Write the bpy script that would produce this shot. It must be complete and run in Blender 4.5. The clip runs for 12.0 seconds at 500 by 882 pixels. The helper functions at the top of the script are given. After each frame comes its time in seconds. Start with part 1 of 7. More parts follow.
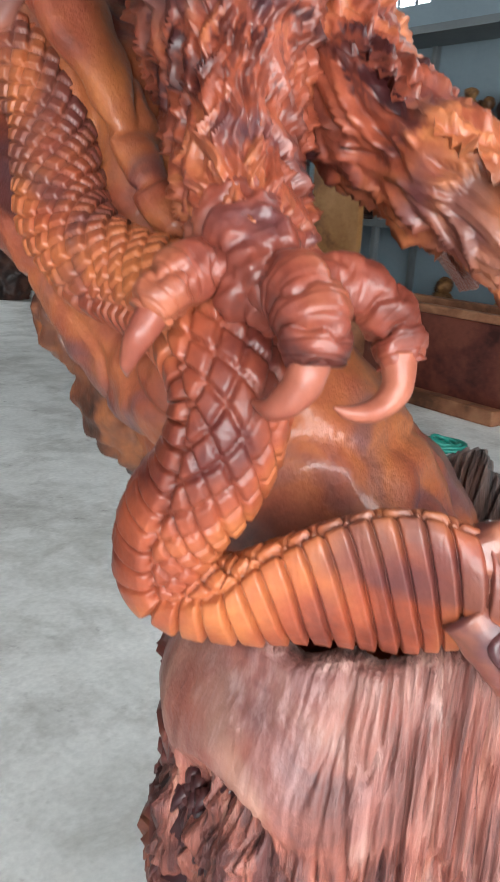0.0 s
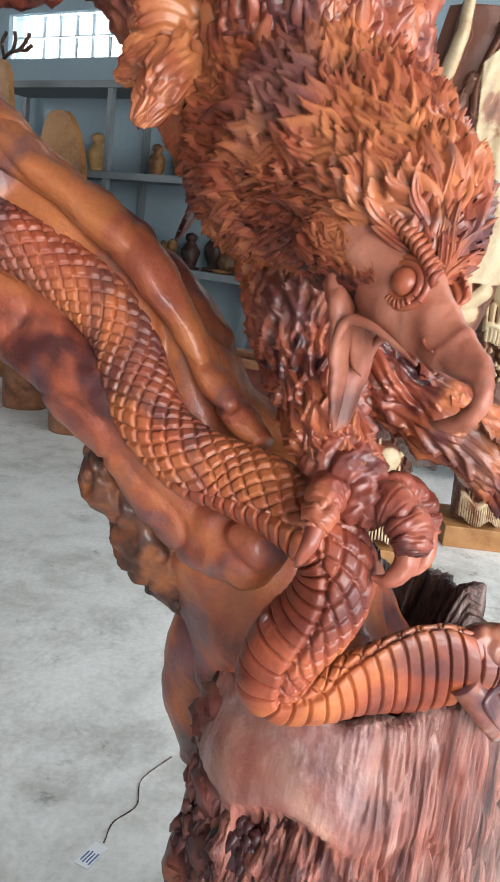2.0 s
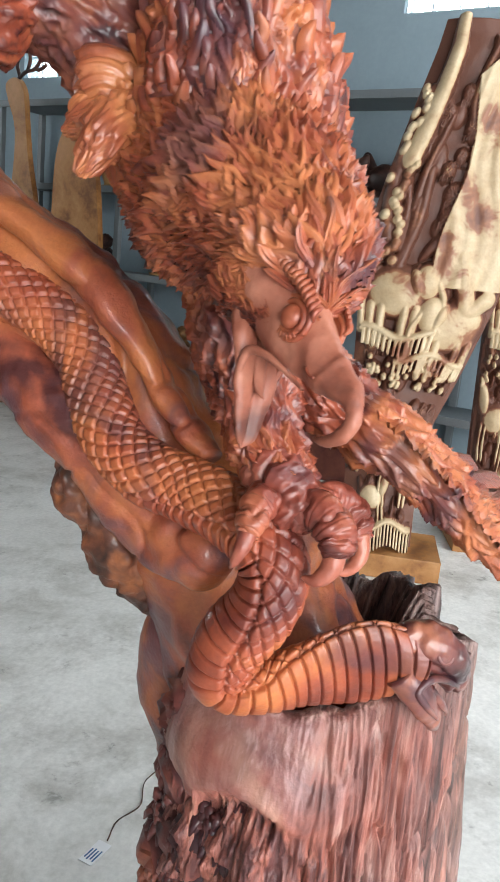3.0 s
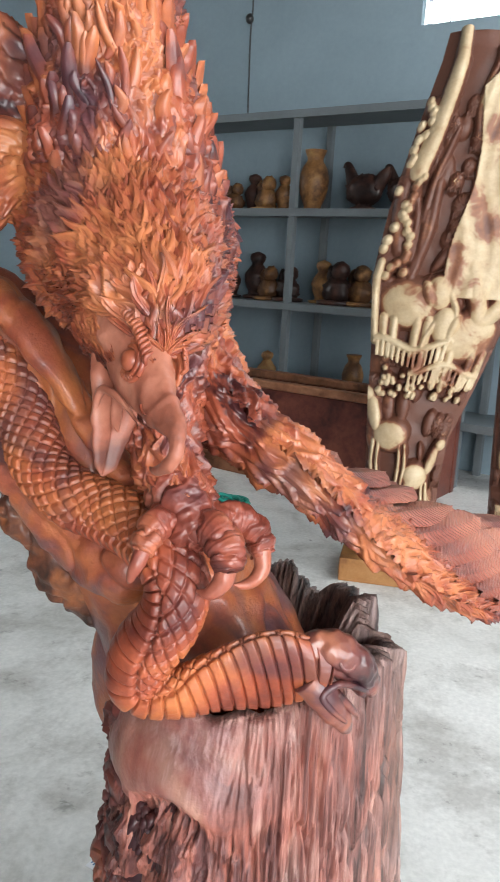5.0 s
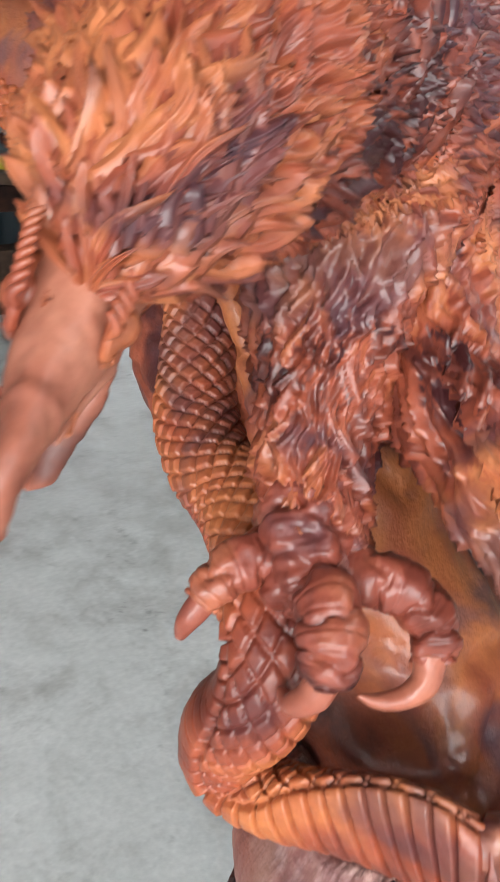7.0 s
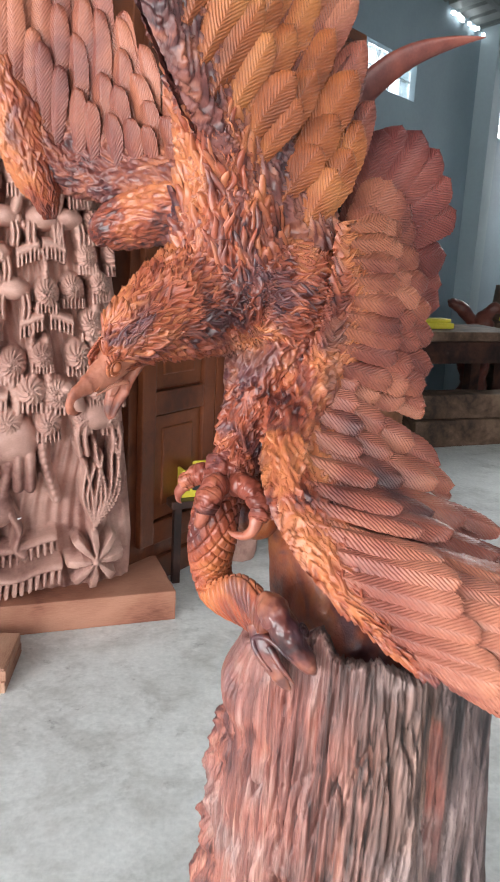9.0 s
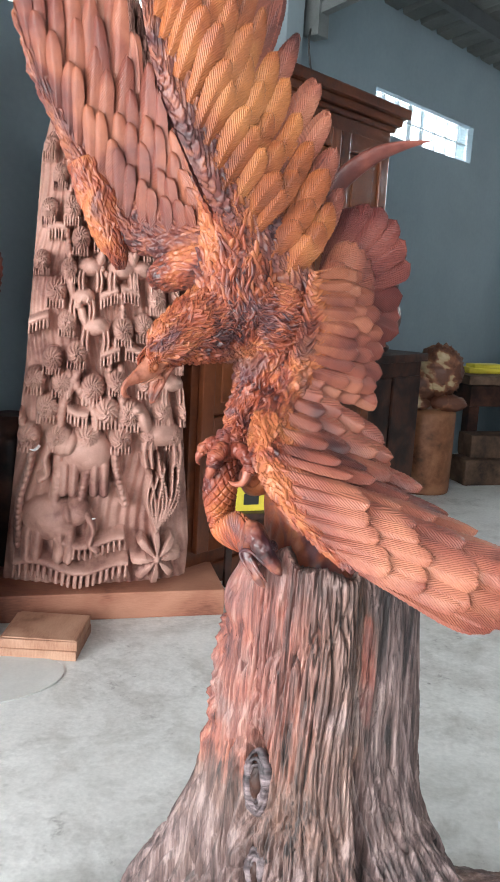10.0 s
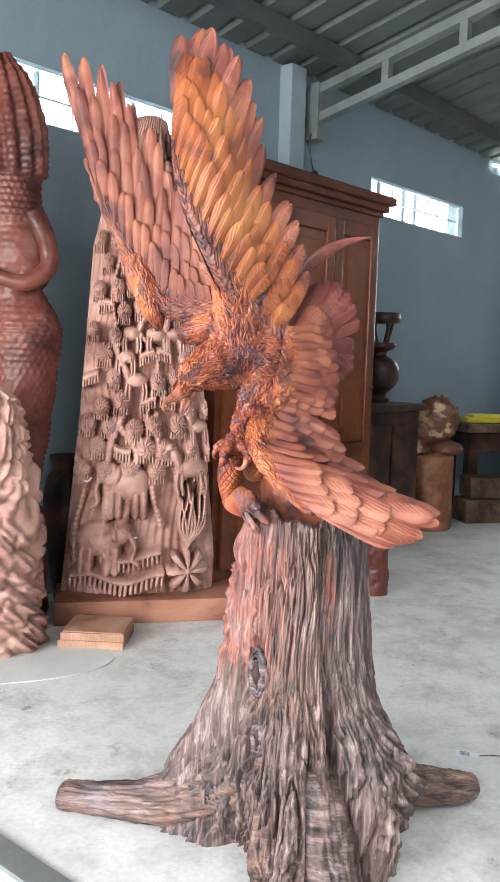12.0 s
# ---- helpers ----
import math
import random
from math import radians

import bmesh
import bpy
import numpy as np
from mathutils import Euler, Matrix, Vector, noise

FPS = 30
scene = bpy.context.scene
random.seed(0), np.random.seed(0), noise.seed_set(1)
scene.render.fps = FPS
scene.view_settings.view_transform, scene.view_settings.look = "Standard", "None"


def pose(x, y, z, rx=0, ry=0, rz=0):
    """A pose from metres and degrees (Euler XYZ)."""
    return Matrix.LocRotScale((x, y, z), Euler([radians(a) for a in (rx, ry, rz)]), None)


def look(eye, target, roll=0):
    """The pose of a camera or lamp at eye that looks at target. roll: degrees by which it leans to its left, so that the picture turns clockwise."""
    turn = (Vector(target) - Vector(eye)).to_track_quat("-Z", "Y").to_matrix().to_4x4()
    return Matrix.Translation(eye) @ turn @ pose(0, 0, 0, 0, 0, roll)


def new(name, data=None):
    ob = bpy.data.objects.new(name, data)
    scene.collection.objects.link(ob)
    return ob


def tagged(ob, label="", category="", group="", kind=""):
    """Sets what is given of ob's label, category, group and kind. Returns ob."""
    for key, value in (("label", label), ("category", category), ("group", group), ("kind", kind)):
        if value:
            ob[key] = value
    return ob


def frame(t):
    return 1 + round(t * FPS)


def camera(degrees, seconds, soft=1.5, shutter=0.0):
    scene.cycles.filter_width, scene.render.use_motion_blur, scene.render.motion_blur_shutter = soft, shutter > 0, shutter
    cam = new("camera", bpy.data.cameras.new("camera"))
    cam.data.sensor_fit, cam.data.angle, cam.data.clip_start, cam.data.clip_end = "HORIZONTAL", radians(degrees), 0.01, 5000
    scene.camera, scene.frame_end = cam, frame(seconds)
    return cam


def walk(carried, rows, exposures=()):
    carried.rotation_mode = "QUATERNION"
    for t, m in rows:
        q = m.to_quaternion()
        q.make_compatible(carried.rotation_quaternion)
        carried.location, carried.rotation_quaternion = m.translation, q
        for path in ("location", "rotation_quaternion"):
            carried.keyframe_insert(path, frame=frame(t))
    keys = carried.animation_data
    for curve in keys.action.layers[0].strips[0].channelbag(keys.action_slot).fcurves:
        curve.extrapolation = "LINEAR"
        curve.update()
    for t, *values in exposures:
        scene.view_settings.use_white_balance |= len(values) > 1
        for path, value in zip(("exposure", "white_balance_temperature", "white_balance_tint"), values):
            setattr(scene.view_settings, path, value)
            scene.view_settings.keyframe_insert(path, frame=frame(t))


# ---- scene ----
cam = camera(34.6, 12.0, 1.5, 0.3)
PATH = [
    (0, (-0.449, -0.156, 1.062), (1.166, 0.885, 0.506), 3.96),
    (0.5, (-0.485, -0.086, 1.115), (1.259, 0.717, 0.556), 4.55),
    (1, (-0.551, -0.005, 1.125), (1.298, 0.564, 0.617), 5.39),
    (1.5, (-0.635, 0.039, 1.148), (1.272, 0.447, 0.706), 6.16),
    (2, (-0.690, 0.010, 1.183), (1.223, 0.388, 0.738), 6.68),
    (2.5, (-0.718, -0.012, 1.193), (1.190, 0.395, 0.755), 6.39),
    (3, (-0.729, -0.059, 1.206), (1.174, 0.377, 0.774), 5.59),
    (3.2, (-0.736, -0.083, 1.214), (1.165, 0.367, 0.785), 5.15),
    (4.8, (-0.750, -0.175, 1.234), (1.135, 0.352, 0.822), 3.44),
    (5, (-0.744, -0.186, 1.236), (1.132, 0.369, 0.824), 3.29),
    (5.5, (-0.698, -0.180, 1.234), (1.089, 0.622, 0.828), 3.17),
    (6, (-0.637, -0.192, 1.234), (1.012, 0.857, 0.811), 3.60),
    (6.5, (-0.507, -0.190, 1.202), (0.958, 1.043, 0.624), 5.18),
    (7, (-0.396, -0.203, 1.235), (0.790, 1.222, 0.487), 6.22),
    (7.2, (-0.333, -0.249, 1.263), (0.613, 1.332, 0.484), 5.62),
    (8.8, (-0.210, -0.820, 1.314), (-0.009, 1.106, 0.818), 2.65),
    (9, (-0.195, -0.908, 1.318), (-0.039, 1.027, 0.837), 2.98),
    (9.5, (-0.111, -1.147, 1.301), (-0.091, 0.805, 0.868), 3.27),
    (10, (-0.079, -1.359, 1.311), (-0.123, 0.606, 0.939), 3.18),
    (10.5, (-0.085, -1.579, 1.290), (-0.148, 0.394, 0.970), 2.62),
    (11, (-0.069, -1.788, 1.289), (-0.156, 0.190, 1.008), 2.16),
    (11.5, (-0.022, -1.906, 1.284), (-0.131, 0.076, 1.039), 1.80),
    (12, (0.026, -2.049, 1.262), (-0.100, -0.064, 1.056), 1.62),
]
walk(cam, [(t, look(eye, target, roll)) for t, eye, target, roll in PATH], [(0, 0.32), (2.0, 0.34), (3.2, 0.28), (5.0, 0.24), (6.0, 0.28), (7.0, 0.14), (9.0, 0.26), (12.0, 0.44)])

# ---- world, large lights, exposure ----
world = bpy.data.worlds.new("world")
scene.world = world
world.use_nodes = True
wn = world.node_tree
sky = wn.nodes.new("ShaderNodeTexSky")
sky.sky_type = 'NISHITA'
sky.sun_disc = False
sky.sun_elevation, sky.sun_rotation = radians(50), radians(210)
wn.links.new(sky.outputs[0], wn.nodes["Background"].inputs[0])
wn.nodes["Background"].inputs[1].default_value = 0.10


def area_lamp(name, eye, target, w, h, power, colour):
    d = bpy.data.lights.new(name, 'AREA')
    d.shape, d.size, d.size_y, d.energy, d.color = 'RECTANGLE', w, h, power, colour
    o = new(name, d)
    o.matrix_world = look(eye, target)
    return o


# daylight through the open shop front behind the walk, and through the side door
area_lamp("front_daylight", (-2.6, -5.1, 1.9), (0.0, 0.0, 1.0), 4.2, 2.6, 330, (0.97, 0.99, 1.0))
area_lamp("side_daylight", (-4.25, -2.3, 1.55), (0.0, 0.2, 0.9), 2.2, 2.4, 230, (0.98, 0.99, 1.0))
# lamp added to brighten the far end; no opening stands there
area_lamp("far_fill", (3.6, 8.2, 2.4), (1.0, 2.5, 0.5), 2.4, 1.8, 120, (0.95, 0.98, 1.0))
# broad overhead lamp added to brighten the floor; no clear roof sheets are built
area_lamp("overhead_fill", (-0.6, -0.6, 4.05), (-0.6, -0.6, 0.0), 8.0, 7.0, 880, (0.96, 0.99, 1.0))


# ---- materials ----
class Nodes:
    """A short way to wire a material."""

    def __init__(self, name):
        self.m = bpy.data.materials.new(name)
        self.m.use_nodes = True
        self.t = self.m.node_tree
        self.b = self.t.nodes["Principled BSDF"]

    def n(self, kind, **inputs):
        node = self.t.nodes.new("ShaderNode" + kind)
        for k, v in inputs.items():
            if k in ("operation", "blend_type", "data_type", "wave_type", "bands_direction", "feature", "distance", "wave_profile"):
                if k == "operation":
                    node.operation = v
                elif k == "blend_type":
                    node.blend_type = v
                elif k == "data_type":
                    node.data_type = v
                elif k == "wave_type":
                    node.wave_type = v
                elif k == "bands_direction":
                    node.bands_direction = v
                elif k == "feature":
                    node.feature = v
                elif k == "wave_profile":
                    node.wave_profile = v
                continue
            s = node.inputs[int(k[1:])] if k[0] == "i" and k[1:].isdigit() else node.inputs[k.replace("_", " ")]
            if isinstance(v, bpy.types.NodeSocket):
                self.t.links.new(v, s)
            else:
                s.default_value = v
        return node

    def ramp(self, fac, stops):
        r = self.t.nodes.new("ShaderNodeValToRGB")
        e = r.color_ramp.elements
        while len(e) < len(stops):
            e.new(0.5)
        for el, (p, c) in zip(e, stops):
            el.position, el.color = p, (*c, 1) if len(c) == 3 else c
        self.t.links.new(fac, r.inputs[0])
        return r.outputs[0]

    def coords(self, scale=(1, 1, 1), rot=(0, 0, 0), kind="Object"):
        c = self.t.nodes.new("ShaderNodeTexCoord")
        m = self.t.nodes.new("ShaderNodeMapping")
        m.inputs["Scale"].default_value = scale
        m.inputs["Rotation"].default_value = [radians(a) for a in rot]
        self.t.links.new(c.outputs[kind], m.inputs[0])
        return m.outputs[0]

    def noise(self, vec, scale, detail=4, rough=0.55, dist=0.0):
        return self.n("TexNoise", Vector=vec, Scale=scale, Detail=detail, Roughness=rough, Distortion=dist).outputs[0]

    def mix(self, fac, a, b, mode='MIX'):
        x = self.t.nodes.new("ShaderNodeMix")
        x.data_type, x.blend_type = 'RGBA', mode
        for s, v in ((x.inputs[0], fac), (x.inputs[6], a), (x.inputs[7], b)):
            if isinstance(v, bpy.types.NodeSocket):
                self.t.links.new(v, s)
            else:
                s.default_value = v if isinstance(v, (int, float)) else (*v, 1)
        return x.outputs[2]

    def math(self, op, a, b=0.0):
        return self.n("Math", operation=op, i0=a, i1=b).outputs[0]

    def done(self, colour=None, rough=None, height=None, bump=0.3, dist=0.004, **extra):
        for key, v in (("Base Color", colour), ("Roughness", rough)):
            if isinstance(v, bpy.types.NodeSocket):
                self.t.links.new(v, self.b.inputs[key])
            elif v is not None:
                self.b.inputs[key].default_value = v if isinstance(v, (int, float)) else (*v, 1)
        if height is not None:
            bp = self.t.nodes.new("ShaderNodeBump")
            bp.inputs["Strength"].default_value, bp.inputs["Distance"].default_value = bump, dist
            self.t.links.new(height, bp.inputs["Height"])
            self.t.links.new(bp.outputs[0], self.b.inputs["Normal"])
        for k, v in extra.items():
            self.b.inputs[k.replace("_", " ")].default_value = v
        return self.m


def wood(name, dark, mid, light, grain=(1, 1, 8), rough=0.38, scale=6.0, coat=0.25, bump=0.25, spots=None, rnd=0.0, tint=0.0):
    """Oiled carved wood: broad heartwood patches, stretched grain and fine pores."""
    k = Nodes(name)
    dark, mid, light = [x * 0.62 for x in dark], [x * 0.76 for x in mid], [x * 0.84 for x in light]
    v = k.coords()
    big = k.noise(v, scale, 3, 0.55, 0.6)
    g = k.noise(k.coords((60 * grain[0] / 8, 60 * grain[1] / 8, 60 / grain[2])), 4.0, 5, 0.6, 0.4)
    s = k.math('ADD', k.math('MULTIPLY', big, 0.75), k.math('MULTIPLY', g, 0.25))
    if rnd:
        oi = k.t.nodes.new("ShaderNodeObjectInfo")
        s = k.math('ADD', s, k.math('MULTIPLY', k.math('SUBTRACT', oi.outputs["Random"], 0.5), rnd))
    if tint:
        at = k.t.nodes.new("ShaderNodeAttribute")
        at.attribute_name = "raised"
        s = k.math('ADD', s, k.math('MULTIPLY', k.math('SUBTRACT', at.outputs["Fac"], 0.5), tint))
    c = k.ramp(s, [(0.36, dark), (0.47, mid), (0.61, light)])
    if spots:
        f = k.ramp(k.noise(v, scale * 1.6, 3, 0.5, 0.8), [(0.52, (0, 0, 0)), (0.64, (1, 1, 1))])
        c = k.mix(k.math('MULTIPLY', f, 0.70), c, [x * 0.6 for x in spots])
    fine = k.noise(v, 260, 3, 0.6)
    c = k.mix(0.25, c, k.ramp(fine, [(0.3, (0.35, 0.33, 0.32)), (0.7, (1, 1, 1))]), 'MULTIPLY')
    r = k.math('ADD', k.math('MULTIPLY', g, 0.3), rough - 0.08)
    h = k.math('ADD', k.math('MULTIPLY', g, 0.6), k.math('MULTIPLY', fine, 0.4))
    return k.done(c, r, h, bump, 0.003, Coat_Weight=coat, Coat_Roughness=0.13, Specular_IOR_Level=0.30)


M = {}
DARK, MID, LIGHT = (0.10, 0.034, 0.032), (0.36, 0.118, 0.073), (0.54, 0.225, 0.105)
M["carved"] = wood("carved_rosewood", DARK, MID, LIGHT, spots=(0.12, 0.055, 0.065))
M["plumage"] = wood("plumage_rosewood", (0.070, 0.015, 0.016), (0.36, 0.080, 0.040), (0.54, 0.175, 0.068), spots=(0.11, 0.050, 0.068), rough=0.36, scale=7.0, coat=0.30, tint=0.17)
M["plumage_dark"] = wood("plumage_dark", (0.065, 0.020, 0.024), (0.22, 0.060, 0.046), (0.42, 0.140, 0.072), spots=(0.10, 0.038, 0.046), rough=0.38, scale=7.0, coat=0.25, tint=0.17)
M["plumage_gold"] = wood("plumage_golden", (0.15, 0.036, 0.024), (0.42, 0.112, 0.050), (0.58, 0.205, 0.078), spots=(0.17, 0.066, 0.066), rough=0.34, scale=7.0, coat=0.3, tint=0.17)
M["belly"] = wood("snake_rosewood", (0.17, 0.032, 0.024), (0.42, 0.092, 0.042), (0.58, 0.180, 0.060), rough=0.38, scale=8, coat=0.25, spots=(0.15, 0.055, 0.06))
M["branch"] = wood("polished_branch", (0.12, 0.030, 0.026), (0.40, 0.098, 0.050), (0.56, 0.180, 0.062), rough=0.40, scale=9, coat=0.30, bump=0.7, spots=(0.17, 0.085, 0.11))
M["burl"] = wood("burl_bark", (0.02, 0.015, 0.012), (0.16, 0.055, 0.03), (0.46, 0.16, 0.06), scale=16, rough=0.5, bump=0.6)
M["snake_head"] = wood("snake_head_wood", (0.05, 0.017, 0.019), (0.20, 0.060, 0.050), (0.42, 0.15, 0.085), rough=0.28, scale=14, coat=0.4, spots=(0.07, 0.030, 0.045))
M["beak"] = wood("beak_wood", (0.16, 0.046, 0.030), (0.38, 0.120, 0.072), (0.52, 0.205, 0.130), rough=0.42, scale=16, coat=0.12)
M["horn"] = wood("talon_wood", (0.17, 0.038, 0.028), (0.34, 0.088, 0.055), (0.46, 0.150, 0.090), rough=0.34, scale=12, coat=0.25)
M["toe"] = wood("toe_wood", (0.080, 0.020, 0.018), (0.30, 0.068, 0.042), (0.46, 0.140, 0.070), rough=0.32, scale=10, spots=(0.11, 0.045, 0.055))


def feather_mat(name, dark, mid, light):
    """Feather wood with a shaft line and slanting barbs cut along it."""
    k = Nodes(name)
    uvn = k.t.nodes.new("ShaderNodeUVMap")
    sep = k.t.nodes.new("ShaderNodeSeparateXYZ")
    k.t.links.new(uvn.outputs[0], sep.inputs[0])
    side = k.math('ABSOLUTE', k.math('SUBTRACT', sep.outputs[0], 0.5))
    along = k.math('SUBTRACT', sep.outputs[1], k.math('MULTIPLY', side, 0.095))
    wob = k.noise(k.coords(), 30, 2)
    stripe = k.math('SINE', k.math('MULTIPLY', k.math('ADD', along, k.math('MULTIPLY', wob, 0.007)), 1000.0))
    stripe = k.math('ADD', k.math('MULTIPLY', stripe, 0.5), 0.5)
    v = k.coords()
    oi = k.t.nodes.new("ShaderNodeObjectInfo")
    big = k.noise(v, 7, 3, 0.55, 0.5)
    s = k.math('ADD', big, k.math('MULTIPLY', k.math('SUBTRACT', oi.outputs["Random"], 0.5), 0.10))
    dark, mid, light = [x * 0.65 for x in dark], [x * 0.76 for x in mid], [x * 0.84 for x in light]
    c = k.ramp(s, [(0.30, dark), (0.48, mid), (0.68, light)])
    fine = k.noise(v, 240, 3, 0.6)
    c = k.mix(0.3, c, k.ramp(fine, [(0.3, (0.35, 0.33, 0.32)), (0.7, (1, 1, 1))]), 'MULTIPLY')
    # shade in the grooves between barbs is put into the colour
    c = k.mix(0.12, c, k.ramp(stripe, [(0.05, (0.35, 0.28, 0.26)), (0.45, (1, 1, 1))]), 'MULTIPLY')
    h = k.math('ADD', stripe, k.math('MULTIPLY', fine, 0.15))
    return k.done(c, 0.38, h, 0.42, 0.0030, Coat_Weight=0.15, Coat_Roughness=0.20, Specular_IOR_Level=0.32)


M["feather"] = feather_mat("feather_wood", (0.11, 0.032, 0.032), (0.36, 0.104, 0.070), (0.54, 0.20, 0.118))
M["feather_gold"] = feather_mat("feather_wood_golden", (0.22, 0.052, 0.024), (0.46, 0.125, 0.042), (0.60, 0.215, 0.070))
M["feather_plum"] = feather_mat("feather_wood_plum", (0.08, 0.026, 0.029), (0.26, 0.072, 0.052), (0.44, 0.145, 0.080))
M["feather_tail"] = feather_mat("feather_wood_tail", (0.11, 0.024, 0.024), (0.22, 0.050, 0.042), (0.32, 0.088, 0.062))


def bark_mat(name, grey_part, along=(1, 1, 0.05)):
    """Weathered stump wood; the attribute says where red heartwood is laid bare."""
    k = Nodes(name)
    v = k.coords()
    st = k.noise(k.coords(along), 52, 5, 0.65, 0.4)
    big = k.noise(v, 5.5, 3, 0.6, 0.4)
    at = k.t.nodes.new("ShaderNodeAttribute")
    at.attribute_name = "raised"
    bare = k.math('MINIMUM', k.math('MAXIMUM', k.math('SUBTRACT', at.outputs["Fac"], 1.0), 0.0), 0.85)
    calm = k.n("Mix", Factor=bare, i2=st, i3=k.noise(v, 13, 4, 0.6, 0.6)).outputs[0]
    f = k.math('ADD', k.math('MULTIPLY', calm, 0.6), k.math('MULTIPLY', big, 0.4))
    c = k.ramp(f, [(0.40, (0.040, 0.025, 0.022)), (0.46, (0.16, 0.090, 0.070)), (0.53, (0.25, 0.135, 0.100)), (0.60, (0.42, 0.27, 0.205))])
    red = k.ramp(k.math('ADD', at.outputs["Fac"], k.math('MULTIPLY', k.math('SUBTRACT', st, 0.5), 1.2)), [(0.35, (0, 0, 0)), (0.75, (1, 1, 1))])
    c = k.mix(k.math('MULTIPLY', red, 0.85), c, k.ramp(f, [(0.40, (0.12, 0.034, 0.030)), (0.5, (0.34, 0.098, 0.066)), (0.60, (0.52, 0.235, 0.16))]))
    grey = k.math('MINIMUM', k.math('ADD', k.ramp(big, [(0.42, (0, 0, 0)), (0.62, (1, 1, 1))]), k.math('MAXIMUM', k.math('MULTIPLY', at.outputs["Fac"], -1.0), 0.0)), 1.0)
    c = k.mix(k.math('MULTIPLY', grey, grey_part), c, k.ramp(st, [(0.36, (0.014, 0.010, 0.012)), (0.49, (0.080, 0.060, 0.068)), (0.60, (0.26, 0.205, 0.215))]))
    fibre = k.noise(k.coords(tuple(x if x < 0.5 else x * 1.0 for x in along)), 190, 4, 0.7)
    c = k.mix(k.math('MULTIPLY', k.math('SUBTRACT', 1.0, bare), 0.55), c, k.ramp(fibre, [(0.34, (0.20, 0.165, 0.16)), (0.54, (1, 1, 1))]), 'MULTIPLY')
    return k.done(c, 0.55, k.math('ADD', k.math('MULTIPLY', k.math('ADD', st, k.math('MULTIPLY', fibre, 0.6)), k.math('SUBTRACT', 1.0, bare)), k.math('MULTIPLY', k.noise(v, 220, 3), 0.25)), 0.8, 0.005, Coat_Weight=0.12, Coat_Roughness=0.35)


M["bark"] = bark_mat("weathered_stump", 0.6)
M["root"] = bark_mat("weathered_root", 0.9, (0.07, 0.6, 1))


def floor_mat():
    k = Nodes("concrete_floor")
    v = k.coords()
    a = k.noise(v, 0.9, 5, 0.6, 0.3)
    b = k.noise(v, 5.5, 6, 0.65, 0.5)
    d = k.noise(v, 60, 4, 0.6)
    c = k.ramp(k.math('ADD', k.math('MULTIPLY', a, 0.5), k.math('MULTIPLY', b, 0.5)),
               [(0.36, (0.46, 0.452, 0.42)), (0.48, (0.69, 0.685, 0.66)), (0.60, (0.80, 0.795, 0.77))])
    stain = k.ramp(k.noise(v, 2.4, 6, 0.75, 0.2), [(0.50, (0, 0, 0)), (0.64, (1, 1, 1))])
    c = k.mix(k.math('MULTIPLY', stain, 0.38), c, (0.22, 0.20, 0.175))
    blot = k.ramp(k.noise(v, 16, 5, 0.7, 0.3), [(0.58, (0, 0, 0)), (0.66, (1, 1, 1))])
    c = k.mix(k.math('MULTIPLY', k.math('MULTIPLY', blot, stain), 0.6), c, (0.10, 0.092, 0.085))
    vor = k.n("TexVoronoi", Vector=k.coords(), Scale=5.0)
    dots = k.ramp(vor.outputs["Distance"], [(0.012, (1, 1, 1)), (0.05, (0, 0, 0))])
    keepd = k.ramp(k.noise(v, 3.0, 2), [(0.50, (0, 0, 0)), (0.58, (1, 1, 1))])
    c = k.mix(k.math('MULTIPLY', k.math('MULTIPLY', dots, keepd), 0.8), c, (0.06, 0.05, 0.045))
    c = k.mix(0.35, c, k.ramp(d, [(0.3, (0.5, 0.5, 0.5)), (0.7, (1, 1, 1))]), 'MULTIPLY')
    r = k.ramp(b, [(0.35, (0.42, 0.42, 0.42)), (0.7, (0.72, 0.72, 0.72))])
    return k.done(c, r, k.math('ADD', d, k.math('MULTIPLY', b, 0.5)), 0.25, 0.004)


M["floor"] = floor_mat()


def paint(name, colour, var=0.12, rough=0.7, scale=2.0, bump=0.12, metal=0.0):
    k = Nodes(name)
    v = k.coords()
    a = k.noise(v, scale, 5, 0.65, 0.3)
    d = k.noise(v, scale * 25, 4, 0.6)
    lo, hi = [x * (1 - var) for x in colour], [min(1, x * (1 + var)) for x in colour]
    c = k.ramp(k.math('ADD', k.math('MULTIPLY', a, 0.7), k.math('MULTIPLY', d, 0.3)), [(0.32, lo), (0.66, hi)])
    return k.done(c, rough, d, bump, 0.003, Metallic=metal)


M["wall"] = paint("blue_grey_plaster", (0.225, 0.295, 0.335), 0.10, 0.8, 1.2)
M["wall_pale"] = paint("pale_plaster", (0.27, 0.335, 0.365), 0.08, 0.8, 1.2)
M["steel"] = paint("galvanised_steel", (0.24, 0.26, 0.26), 0.2, 0.45, 6, 0.1, 0.5)
M["sheet"] = paint("pale_floor_patch", (0.56, 0.555, 0.53), 0.12, 0.7, 4)
M["roof"] = paint("roof_sheet", (0.135, 0.150, 0.146), 0.25, 0.5, 3, 0.1, 0.4)
M["roof_dark"] = paint("purlin_steel", (0.10, 0.11, 0.115), 0.25, 0.5, 4, 0.1, 0.4)
M["shelf"] = paint("grey_shelf_paint", (0.13, 0.148, 0.157), 0.15, 0.5, 5)
M["black"] = paint("black_plastic", (0.02, 0.02, 0.02), 0.2, 0.4, 8)
M["white"] = paint("white_card", (0.75, 0.76, 0.78), 0.05, 0.6, 8)
M["green"] = paint("green_plastic", (0.02, 0.26, 0.20), 0.3, 0.4, 30)
